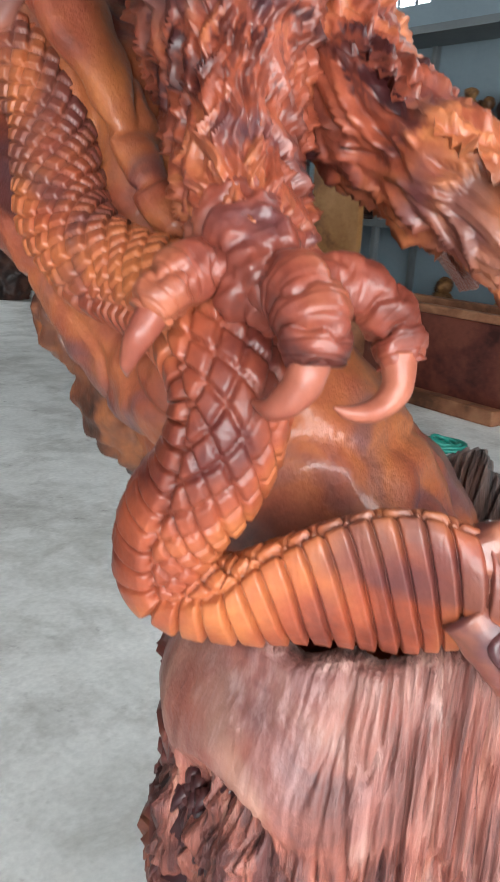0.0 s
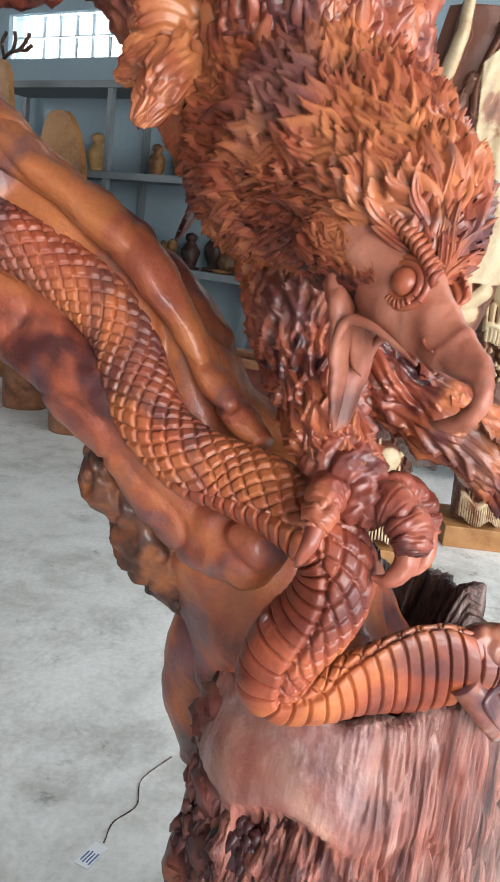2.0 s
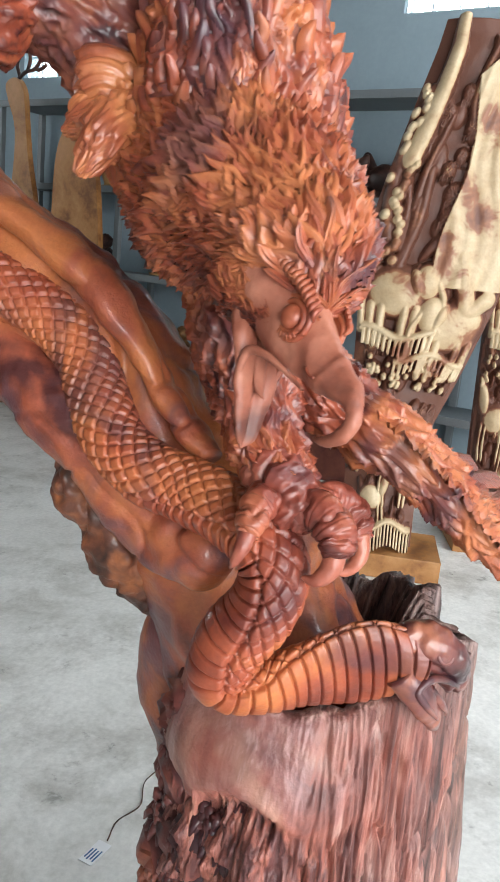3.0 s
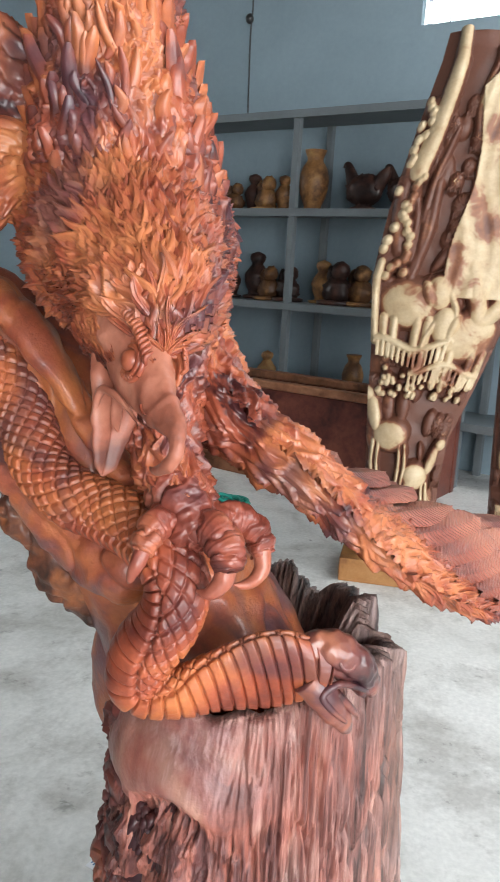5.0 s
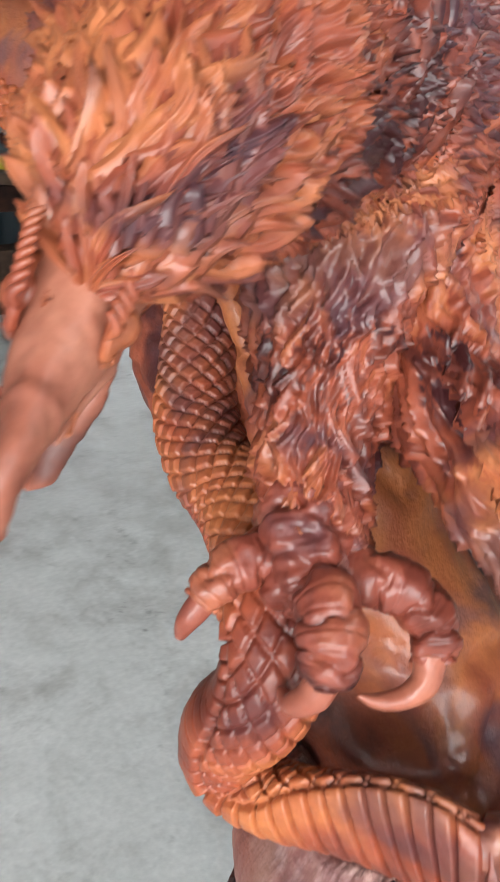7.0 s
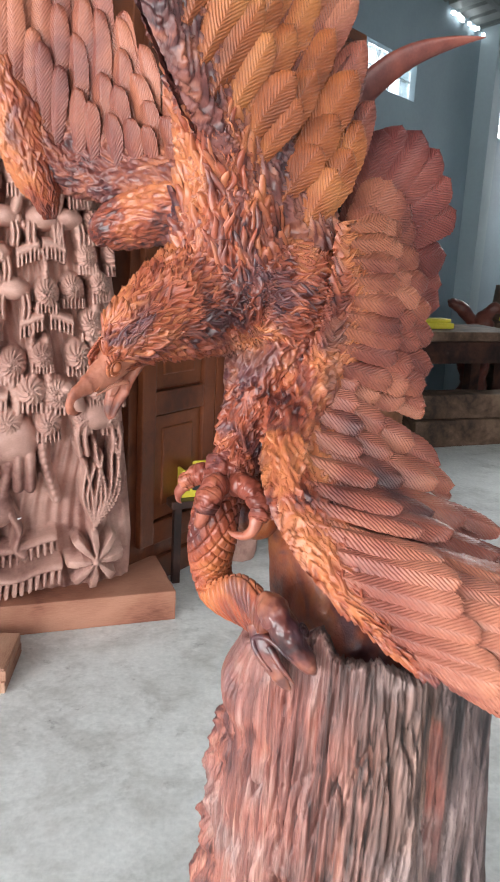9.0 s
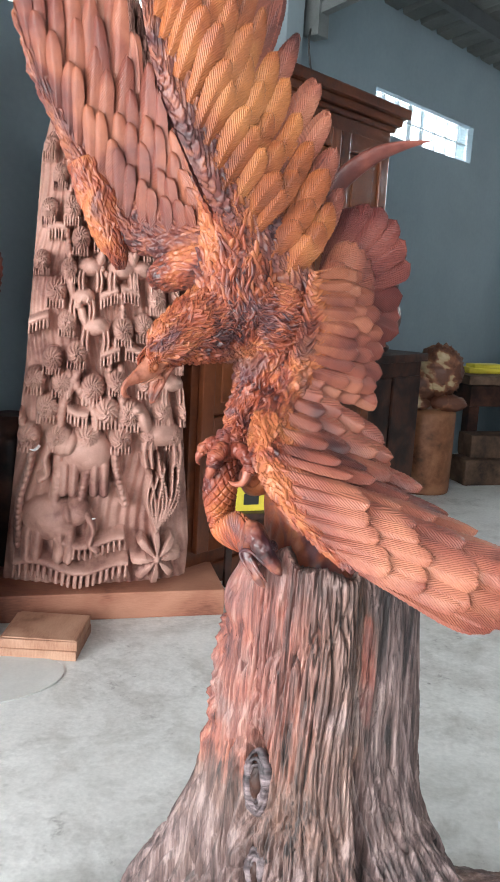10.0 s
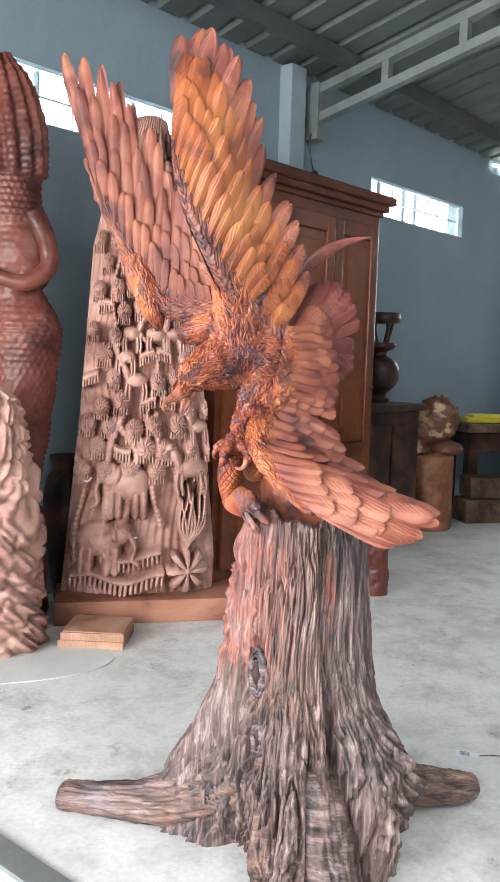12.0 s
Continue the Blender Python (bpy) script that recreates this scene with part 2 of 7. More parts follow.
M["yellow"] = paint("yellow_plastic", (0.72, 0.60, 0.06), 0.15, 0.45, 8)
M["blue"] = paint("blue_plastic", (0.06, 0.14, 0.30), 0.2, 0.4, 6)
M["teak"] = wood("varnished_wardrobe", (0.10, 0.026, 0.011), (0.165, 0.044, 0.017), (0.22, 0.064, 0.024), grain=(1, 1, 10), rough=0.30, scale=2.0, coat=0.5)
M["teak_panel"] = wood("varnished_panel", (0.12, 0.031, 0.012), (0.19, 0.052, 0.018), (0.25, 0.075, 0.027), grain=(1, 1, 10), rough=0.28, scale=2.0, coat=0.5)
M["raw"] = wood("raw_plank", (0.36, 0.15, 0.09), (0.55, 0.29, 0.19), (0.68, 0.42, 0.29), grain=(10, 1, 8), rough=0.55, scale=3, coat=0.0)
M["plinth"] = wood("plinth_plank", (0.30, 0.11, 0.07), (0.46, 0.19, 0.12), (0.55, 0.26, 0.17), grain=(1, 8, 1), rough=0.5, scale=3, coat=0.05)
M["relief"] = wood("relief_rosewood", (0.36, 0.165, 0.135), (0.58, 0.315, 0.255), (0.72, 0.43, 0.35), rough=0.5, scale=3.2, coat=0.08)
M["figure"] = wood("red_figure_wood", (0.07, 0.017, 0.014), (0.15, 0.038, 0.027), (0.23, 0.068, 0.044), rough=0.40, scale=3, coat=0.15)
M["log"] = wood("cut_log", (0.14, 0.055, 0.028), (0.30, 0.118, 0.058), (0.42, 0.19, 0.10), rough=0.5, scale=4, coat=0.05)
M["darkwood"] = wood("dark_wood", (0.016, 0.009, 0.008), (0.045, 0.020, 0.016), (0.11, 0.045, 0.03), rough=0.45, scale=5, coat=0.15)
M["oldwood"] = wood("old_timber", (0.05, 0.032, 0.022), (0.13, 0.075, 0.05), (0.24, 0.15, 0.10), rough=0.65, scale=4, coat=0.0)
M["shelfwood"] = wood("shelf_carving_wood", (0.16, 0.07, 0.03), (0.36, 0.17, 0.06), (0.52, 0.30, 0.12), rough=0.45, scale=6, coat=0.1, rnd=0.3)
M["boardwood"] = wood("orange_board", (0.26, 0.10, 0.03), (0.42, 0.19, 0.06), (0.52, 0.26, 0.10), rough=0.45, scale=3, coat=0.1)


def mottled_mat():
    k = Nodes("sapwood_relief")
    v = k.coords()
    at = k.t.nodes.new("ShaderNodeAttribute")
    at.attribute_name = "raised"
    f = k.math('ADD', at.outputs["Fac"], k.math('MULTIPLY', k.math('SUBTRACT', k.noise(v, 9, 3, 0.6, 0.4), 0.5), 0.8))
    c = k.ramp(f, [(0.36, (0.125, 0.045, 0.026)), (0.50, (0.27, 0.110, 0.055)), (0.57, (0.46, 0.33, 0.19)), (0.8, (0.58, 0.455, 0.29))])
    d = k.noise(v, 90, 4, 0.6)
    c = k.mix(0.25, c, k.ramp(d, [(0.3, (0.5, 0.47, 0.44)), (0.7, (1, 1, 1))]), 'MULTIPLY')
    return k.done(c, 0.5, d, 0.3, 0.004)


M["mottled"] = mottled_mat()


def glow(name, colour, strength):
    k = Nodes(name)
    k.b.inputs["Base Color"].default_value = (*colour, 1)
    k.b.inputs["Emission Color"].default_value = (*colour, 1)
    k.b.inputs["Emission Strength"].default_value = strength
    return k.m


M["daylight"] = glow("daylight_behind_blocks", (0.93, 0.98, 1.0), 6.0)
k = Nodes("glass_block")
M["glass"] = k.done((0.9, 0.95, 0.97), 0.25, k.noise(k.coords(), 30, 2), 0.4, 0.01, Transmission_Weight=0.9, IOR=1.3)


# ---- mesh tools ----
def build(name, V, F, mat, parent=None, label="", smooth=True, uv=None, fac=None):
    """One mesh object from vertices and faces; uv: one pair a vertex; fac: a value a vertex."""
    me = bpy.data.meshes.new(name)
    me.from_pydata(np.asarray(V, float).tolist(), [], F)
    me.materials.append(mat)
    if smooth:
        me.polygons.foreach_set("use_smooth", [True] * len(me.polygons))
    if uv is not None:
        layer = me.uv_layers.new(name="uv")
        idx = np.empty(len(me.loops), int)
        me.loops.foreach_get("vertex_index", idx)
        layer.data.foreach_set("uv", np.asarray(uv, float)[idx].ravel())
    if fac is not None:
        me.attributes.new("raised", 'FLOAT', 'POINT').data.foreach_set("value", np.asarray(fac, float))
    me.update()
    ob = new(name, me)
    if parent is not None:
        ob.parent = parent
    if label:
        ob["label"] = label
    return ob


def part(name, bm, material, parent, label="", smooth=False):
    """A bmesh as one mesh object under a thing or a part."""
    me = bpy.data.meshes.new(name)
    bmesh.ops.recalc_face_normals(bm, faces=bm.faces)
    bm.to_mesh(me)
    bm.free()
    me.materials.append(material)
    if smooth:
        me.polygons.foreach_set("use_smooth", [True] * len(me.polygons))
    ob = new(name, me)
    if parent is not None:
        ob.parent = parent
    if label:
        ob["label"] = label
    return ob


def thing(name, label, category, m=None, group="", kind=""):
    """An empty at the base of a thing."""
    ob = new(name)
    ob.empty_display_size = 0.1
    if m is not None:
        ob.matrix_world = m
    return tagged(ob, label, category, group, kind)


def box(bm, size, at=(0, 0, 0), rz=0.0, bevel=0.0, rx=0.0, ry=0.0):
    """A box with bevelled edges, added to bm."""
    r = bmesh.ops.create_cube(bm, size=1.0, matrix=pose(*at, rx, ry, rz) @ Matrix.Diagonal((*size, 1)))
    if bevel:
        e = {e for v in r["verts"] for e in v.link_edges}
        bmesh.ops.bevel(bm, geom=list(e), offset=bevel, segments=2, affect='EDGES', profile=0.6)
    return bm


def spline(points, n):
    """n points along a Catmull-Rom curve through points (any number of columns)."""
    p = np.asarray(points, float)
    p = np.vstack([2 * p[0] - p[1], p, 2 * p[-1] - p[-2]])
    t = np.linspace(0, len(p) - 3, n)
    i = np.minimum(t.astype(int), len(p) - 4)
    f = (t - i)[:, None]
    a, b, c, d = p[i], p[i + 1], p[i + 2], p[i + 3]
    return 0.5 * (2 * b + (c - a) * f + (2 * a - 5 * b + 4 * c - d) * f**2 + (3 * b - a - 3 * c + d) * f**3)


def unit(v):
    v = np.asarray(v, float)
    return v / np.maximum(np.linalg.norm(v, axis=-1, keepdims=True), 1e-9)


def fbm(P, scale, octaves=3):
    """Fractal noise, about -1 to 1, at each row of P."""
    return np.array([noise.fractal(Vector(q) * scale, 0.9, 2.1, octaves) for q in np.asarray(P, float)])


def tube(rows, nu, nv, up=(0, 0, 1), disp=None, squash=None, close=True):
    """A loft along rows of x, y, z, r: vertices, faces, and for each vertex its place along (0-1) and its angle."""
    q = spline(rows, nu)
    C, R = q[:, :3], np.maximum(q[:, 3], 1e-4)
    T = unit(np.gradient(C, axis=0))
    N = np.empty_like(T)
    ref = np.asarray(up, float)
    for i in range(nu):
        v = ref - T[i] * (ref @ T[i])
        if np.linalg.norm(v) < 1e-3:
            v = np.cross(T[i], (1, 0, 0))
        N[i] = ref = unit(v)
    B = np.cross(T, N)
    ang = np.linspace(0, 2 * np.pi, nv, endpoint=False)
    s = q[:, 4] if q.shape[1] > 4 else np.ones(nu)
    ca, sa = np.cos(ang), np.sin(ang)
    D = ca[None, :, None] * N[:, None] + sa[None, :, None] * (B * s[:, None])[:, None]
    V = C[:, None] + R[:, None, None] * D
    u = np.repeat(np.linspace(0, 1, nu), nv)
    a = np.tile(ang, nu)
    V = V.reshape(-1, 3)
    if disp is not None:
        V = V + unit(D.reshape(-1, 3)) * disp(V, u, a)[:, None]
    i, j = np.meshgrid(np.arange(nu - 1), np.arange(nv), indexing="ij")
    k = (j + 1) % nv
    F = np.stack([i * nv + j, i * nv + k, (i + 1) * nv + k, (i + 1) * nv + j], -1).reshape(-1, 4).tolist()
    if close:
        V = np.vstack([V, C[0], C[-1]])
        u, a = np.r_[u, 0, 1], np.r_[a, 0, 0]
        n = nu * nv
        F += [(n, (j + 1) % nv, j) for j in range(nv)]
        F += [(n + 1, n - nv + j, n - nv + (j + 1) % nv) for j in range(nv)]
    return V, F, u, a


def joined(pieces):
    """Several (V, F) as one."""
    V, F, n = [], [], 0
    for v, f in pieces:
        V.append(np.asarray(v, float))
        F += [tuple(i + n for i in g) for g in f]
        n += len(v)
    return np.vstack(V), F


def blob(c, r, nu=20, nv=28, amp=0.0, freq=6.0, squashed=(1, 1, 1)):
    """A lumpy ball as (V, F)."""
    th, ph = np.linspace(0.02, np.pi - 0.02, nu), np.linspace(0, 2 * np.pi, nv, endpoint=False)
    D = np.stack([np.outer(np.sin(th), np.cos(ph)), np.outer(np.sin(th), np.sin(ph)), np.outer(np.cos(th), np.ones(nv))], -1).reshape(-1, 3)
    k = 1 + (amp * fbm(D + np.asarray(c), freq) if amp else 0.0)
    V = np.asarray(c) + D * (r * np.asarray(squashed)) * (np.asarray(k)[:, None] if amp else 1.0)
    F = [(i * nv + j, (i + 1) * nv + j, (i + 1) * nv + (j + 1) % nv, i * nv + (j + 1) % nv) for i in range(nu - 1) for j in range(nv)]
    F += [tuple(range(nv))[::-1], tuple(range((nu - 1) * nv, nu * nv))]
    return V, F


def lathe(profile, nv=40, disp=None):
    """A turned form from rows of radius, height, as (V, F)."""
    p = np.asarray(profile, float)
    ang = np.linspace(0, 2 * np.pi, nv, endpoint=False)
    V = np.stack([np.outer(p[:, 0], np.cos(ang)), np.outer(p[:, 0], np.sin(ang)), np.outer(p[:, 1], np.ones(nv))], -1).reshape(-1, 3)
    if disp is not None:
        V = disp(V)
    n = len(p)
    F = [(i * nv + j, i * nv + (j + 1) % nv, (i + 1) * nv + (j + 1) % nv, (i + 1) * nv + j) for i in range(n - 1) for j in range(nv)]
    F += [tuple(range(nv))[::-1], tuple(range((n - 1) * nv, n * nv))]
    return V, F


# ---- the room ----
A_DIR, B_DIR = radians(51.8), radians(71.8)


def wall_frame(x, y, ang):
    """Axes of a wall: along x, its face towards -y of the frame."""
    return Matrix.Translation((x, y, 0)) @ Matrix.Rotation(ang, 4, 'Z')


def wall_with_windows(name, frame_m, x0, x1, height, windows, mat, label, thick=0.2):
    """A wall along its frame's x, its face at y = 0, with window openings (from, to, sill, head) cut right through."""
    bm = bmesh.new()

    def slab(a, b, lo, hi):
        box(bm, (b - a, thick, hi - lo), ((a + b) / 2, thick / 2, (lo + hi) / 2))

    last = x0
    for a, b, z0, z1 in windows:
        slab(last, a, 0, height)
        slab(a, b, 0, z0)
        slab(a, b, z1, height)
        last = b
    slab(last, x1, 0, height)
    ob = part(name, bm, mat, None)
    ob.matrix_world = frame_m
    return tagged(ob, label, "wall", kind="structure")


def block_window(name, frame_m, a, b, z0, z1):
    """A strip window of glass blocks in two courses, daylight behind it."""
    w = thing(name, "strip window of pale glass blocks high in the wall", "window", frame_m, kind="structure")
    n = max(1, round((b - a) / 0.19))
    bw, bh = (b - a) / n, (z1 - z0) / 2
    bm = bmesh.new()
    box(bm, (bw - 0.008, 0.06, bh - 0.008), bevel=0.006)
    first = part("pane", bm, M["glass"], w)
    first.visible_shadow = False
    first.location = (a + bw / 2, 0.07, z0 + bh / 2)
    for i in range(n):
        for j in range(2):
            if i or j:
                o = new("pane", first.data)
                o.parent = w
                o.visible_shadow = False
                o.location = (a + (i + 0.5) * bw, 0.07, z0 + (j + 0.5) * bh)
    bm = bmesh.new()
    for i in range(n + 1):
        box(bm, (0.008, 0.05, z1 - z0), (a + i * bw, 0.07, (z0 + z1) / 2))
    box(bm, (b - a, 0.05, 0.008), ((a + b) / 2, 0.07, (z0 + z1) / 2))
    part("joint", bm, M["wall_pale"], w)
    bm = bmesh.new()
    box(bm, (b - a + 0.3, 0.01, z1 - z0 + 0.3), ((a + b) / 2, 0.23, (z0 + z1) / 2))
    part("daylight", bm, M["daylight"], w)
    return w


bm = bmesh.new()
for i in range(24):
    for j in range(24):
        v = [bm.verts.new((-9 + 24 * a / 24, -8 + 24 * b / 24, 0)) for a, b in ((i, j), (i + 1, j), (i + 1, j + 1), (i, j + 1))]
        bm.faces.new(v)
bmesh.ops.remove_doubles(bm, verts=bm.verts, dist=1e-4)
tagged(part("floor", bm, M["floor"], None), "grey stained concrete workshop floor with small dark spots", "floor", kind="structure")

# long wall behind the wardrobe
WA = wall_frame(-0.080, 3.483, A_DIR)
A_WIN = [(a, b, 2.38, 2.645) for a, b in ((-4.6, -3.4), (-2.35, -0.55), (0.92, 2.38), (3.8, 5.2), (6.3, 7.7))]
wall_with_windows("wall_north", WA, -6.0, 9.5, 4.4, A_WIN, M["wall"], "blue-grey plastered workshop wall with strip windows")
for i, opening in enumerate(A_WIN):
    block_window("window_%d" % (i + 1), WA, *opening)

# wall behind the shelves
B_D = 4.55
WB = Matrix.Translation((B_D * math.sin(B_DIR), -B_D * math.cos(B_DIR), 0)) @ Matrix.Rotation(B_DIR + math.pi, 4, 'Z')
B_WIN = [(-9.0, -8.4, 2.42, 2.70), (-7.58, -6.93, 2.60, 2.90), (-5.52, -4.08, 2.58, 2.93), (-2.03, -0.60, 2.86, 3.20), (1.5, 2.9, 2.86, 3.20)]
wall_with_windows("wall_east", WB, -12.5, 8.0, 4.4, B_WIN, M["wall"], "blue-grey plastered wall behind the display shelves")
for i, opening in enumerate(B_WIN):
    block_window("window_%d" % (i + 6), WB, *opening)


def plain_wall(name, a, b, height, label, z0=0.0, thick=0.2):
    d = Vector((b[0] - a[0], b[1] - a[1], 0))
    bm = bmesh.new()
    box(bm, (d.length, thick, height - z0), (d.length / 2, -thick / 2, (height + z0) / 2))
    ob = part(name, bm, M["wall"], None)
    ob.matrix_world = wall_frame(a[0], a[1], math.atan2(d.y, d.x))
    return tagged(ob, label, "wall", kind="structure")


plain_wall("wall_far", (9.3, 9.8), (5.0, 11.4), 4.4, "blue-grey plastered end wall of the workshop")
plain_wall("wall_west", (-4.9, -6.0), (-4.55, -3.7), 4.4, "plain plastered side wall")
plain_wall("wall_south", (-4.9, -6.2), (3.2, -6.2), 4.4, "plain lintel over the open shop front", z0=3.4)
plain_wall("wall_side_lintel", (-4.55, -3.7), (-3.80, -1.25), 4.4, "plain lintel over the side opening", z0=3.0)

# column with the truss shoe
bm = bmesh.new()
box(bm, (0.15, 0.10, 3.14), (0, 0, 1.57), bevel=0.006)
col = part("column", bm, M["wall_pale"], None)
col.matrix_world = WA @ pose(-0.10, -0.05, 0)
tagged(col, "pale painted concrete column against the wall", "column", kind="structure")
bm = bmesh.new()
box(bm, (0.24, 0.16, 3.4), (0, 0, 1.7), bevel=0.006)
col = part("column", bm, M["wall_pale"], None)
col.matrix_world = WA @ pose(3.75, -0.08, 0)
tagged(col, "pale painted concrete column against the wall", "column", kind="structure")

# roof: ribbed sheets rising from the wall, on purlins, carried by a lattice truss
bm = bmesh.new()
rows = []
SL = 0.20
for j in (0, 1):
    y = 0.25 if j == 0 else -7.5
    z = 3.10 + SL * (0.25 - y) * 1.0
    r = []
    x = -6.5
    while x < 10.0:
        for dx, dz in ((0, 0), (0.16, 0), (0.18, 0.03), (0.22, 0.03)):
            r.append(bm.verts.new((x + dx, y, z + dz)))
        x += 0.24
    rows.append(r)
for a, b, c, d in zip(rows[0], rows[0][1:], rows[1][1:], rows[1]):
    bm.faces.new((a, b, c, d))
roof = part("ceiling", bm, M["roof"], None)
roof.matrix_world = WA
tagged(roof, "dark grey ribbed metal roof sheets", "ceiling", kind="structure")
for y in (-0.35, -1.25, -2.15, -3.05, -3.95, -4.85, -5.75, -6.65):
    bm = bmesh.new()
    box(bm, (16.0, 0.05, 0.10), (1.7, y, 3.10 + SL * (0.25 - y) - 0.055))
    ob = part("purlin", bm, M["roof_dark"], None)
    ob.matrix_world = WA
    tagged(ob, "dark steel roof purlin", "purlin", group="roof purlins", kind="structure")


def truss(x):
    """A lattice truss that rises from the wall, with two chords and short uprights."""
    t = thing("roof_truss", "grey galvanised lattice roof truss", "truss", WA @ pose(x, 0, 0), group="roof trusses", kind="structure")
    ang = math.atan(SL)
    for name, z in (("top_chord", 3.005), ("bottom_chord", 2.825)):
        bm = bmesh.new()
        box(bm, (0.06, 7.2, 0.055), (0, -3.55, z + SL * 3.55), rx=-math.degrees(ang))
        part(name, bm, M["steel"], t)
    for i in range(14):
        y = -0.12 - i * 0.52
        bm = bmesh.new()
        box(bm, (0.05, 0.05, 0.17), (0, y, 2.915 - SL * y))
        part("upright", bm, M["steel"], t)
    bm = bmesh.new()
    box(bm, (0.10, 0.10, 0.36), (0, -0.10, 2.89), bevel=0.004)
    part("shoe", bm, M["steel"], t)
    return t


truss(0.09)
truss(3.75)
truss(-3.1)

# daylight gaps at the eaves
bm = bmesh.new()
for i in range(34):
    a = 2.9 + i * 0.11 + 0.03 * math.sin(i * 2.3)
    box(bm, (0.05 + 0.03 * math.sin(i * 1.7), 0.02, 0.025), (a, -0.03, 3.10 + 0.02 * math.sin(i * 3.1)), ry=20 * math.sin(i))
gap = part("eaves_gap", bm, M["daylight"], None)
gap.matrix_world = WA
tagged(gap, "bright daylight gaps between wall head and roof", "gap", kind="structure")


def hanging_cable(name, m, rows, bulb):
    t = thing(name, "thin black cable with a small lamp holder", "cable", m)
    V, F, u, a = tube([(*r, 0.006) for r in rows], 24, 8, up=(0, 1, 0))
    build("cord", V, F, M["black"], t)
    V, F = blob(bulb, 0.03, 12, 14, squashed=(1, 1, 1.2))
    build("lamp_holder", V, F, M["black"], t)
    return t


hanging_cable("cable", WA @ pose(0.03, -0.10, 0), [(0.02, 0, 2.95), (0.03, 0, 2.8), (0.0, 0, 2.7), (0.02, 0, 2.58), (0.03, -0.02, 2.50)], (0.035, -0.02, 2.48))
hanging_cable("cable", WB @ pose(-3.32, -0.10, 0), [(0, 0, 3.3), (0.01, 0, 3.1), (0.0, 0, 2.9), (0.015, 0, 2.3)], (0.0, -0.02, 3.02))


# ---- the carving on its stump ----
carving = thing("eagle_carving", "rosewood carving of an eagle and snake on a stump", "sculpture", pose(0, 0, 0))
CX, CY = 0.045, 0.022


def stump():
    """The stump: radius by height and angle, root flares, ropy bark ridges, a bare smooth collar and a hollow top."""
    nt, nz = 660, 180
    th = np.linspace(-np.pi, np.pi, nt, endpoint=False)
    w = np.linspace(0, 1, nz)
    TH, W = np.meshgrid(th, w)
    near = np.exp(-((np.angle(np.exp(1j * (TH - 2.75)))) / 1.0) ** 4)
    rim = 0.868 + (0.012 * np.sin(5 * TH) + 0.010 * np.sin(11 * TH + 1)) * (1 - near) - 0.040 * near
    Z = W * rim
    r = np.interp(Z, [0, 0.06, 0.14, 0.26, 0.42, 0.57, 0.70, 0.90], [0.225, 0.222, 0.212, 0.205, 0.186, 0.172, 0.163, 0.150])

    def lobe(a, width, reach, fall):
        d = np.angle(np.exp(1j * (TH - a)))
        return reach * np.exp(-(d / width) ** 2) * np.exp(-(Z / fall) ** 1.3)

    r = r + lobe(3.10, 0.42, 0.19, 0.26) + lobe(-1.45, 0.40, 0.10, 0.26) + lobe(0.50, 0.40, 0.12, 0.24) + lobe(-2.3, 0.38, -0.07, 0.16) + lobe(-0.75, 0.30, 0.06, 0.30) + lobe(1.7, 0.6, 0.06, 0.2)
    # the spur in the middle of the front, the swollen lobe beside it and the split between them
    r = r + lobe(-1.66, 0.17, 0.17, 0.20) + 0.075 * np.exp(-((TH + 0.92) / 0.42) ** 2 - ((Z - 0.20) / 0.18) ** 2)
    r = r - 0.15 * np.exp(-((TH + 1.36 + 0.35 * (Z - 0.1)) / 0.075) ** 2) * np.clip((0.32 - Z) / 0.14, 0, 1)
    # burl on the right of the front
    dburl = np.angle(np.exp(1j * (TH + 0.55)))
    r = r + 0.075 * np.exp(-(dburl / 0.40) ** 2 - ((Z - 0.26) / 0.11) ** 2) + 0.022 * np.sin(TH * 26 + 3 * np.sin(Z * 31)) * np.sin(Z * 74 + 2 * np.sin(TH * 9)) * np.exp(-(dburl / 0.45) ** 2 - ((Z - 0.22) / 0.14) ** 2)
    # the seam that runs down the front and splits
    seam = -1.32 + 0.55 * np.clip(0.62 - Z, 0, 1) - 0.5 * np.clip(0.45 - Z, 0, 1)
    dse = np.angle(np.exp(1j * (TH - seam)))
    r = r + 0.016 * np.tanh(-dse / 0.05) * np.exp(-(dse / 0.5) ** 2) * np.clip(Z / 0.3, 0, 1)
    r = r - 0.075 * np.exp(-(dse / 0.065) ** 2) * np.clip((0.58 - Z) / 0.25, 0, 1)
    # knot holes
    for a, z0, sa, sz, dep in ((-2.25, 0.47, 0.15, 0.085, 0.080), (-2.15, 0.29, 0.13, 0.070, 0.075), (-1.10, 0.12, 0.13, 0.15, 0.105), (-1.75, 0.08, 0.10, 0.12, 0.080)):
        d = np.angle(np.exp(1j * (TH - a)))
        q = (d / sa) ** 2 + ((Z - z0) / sz) ** 2
        r = r - dep * np.exp(-q * 1.4) + 0.010 * np.exp(-(np.sqrt(q) - 1.5) ** 2 * 5)
    smooth = np.exp(-((np.angle(np.exp(1j * (TH - 2.75)))) / 0.80) ** 4) * np.clip((Z - 0.728 - 0.015 * np.sin(7 * TH)) / 0.02, 0, 1)
    r = r + 0.026 * smooth * np.exp(-((Z - 0.765) / 0.05) ** 2)
    P = np.stack([r * np.cos(TH), r * np.sin(TH), Z], -1).reshape(-1, 3)
    warp = fbm(P * (1, 1, 0.5), 5.0, 2)
    rr = np.sqrt(P[:, 0] ** 2 + P[:, 1] ** 2)
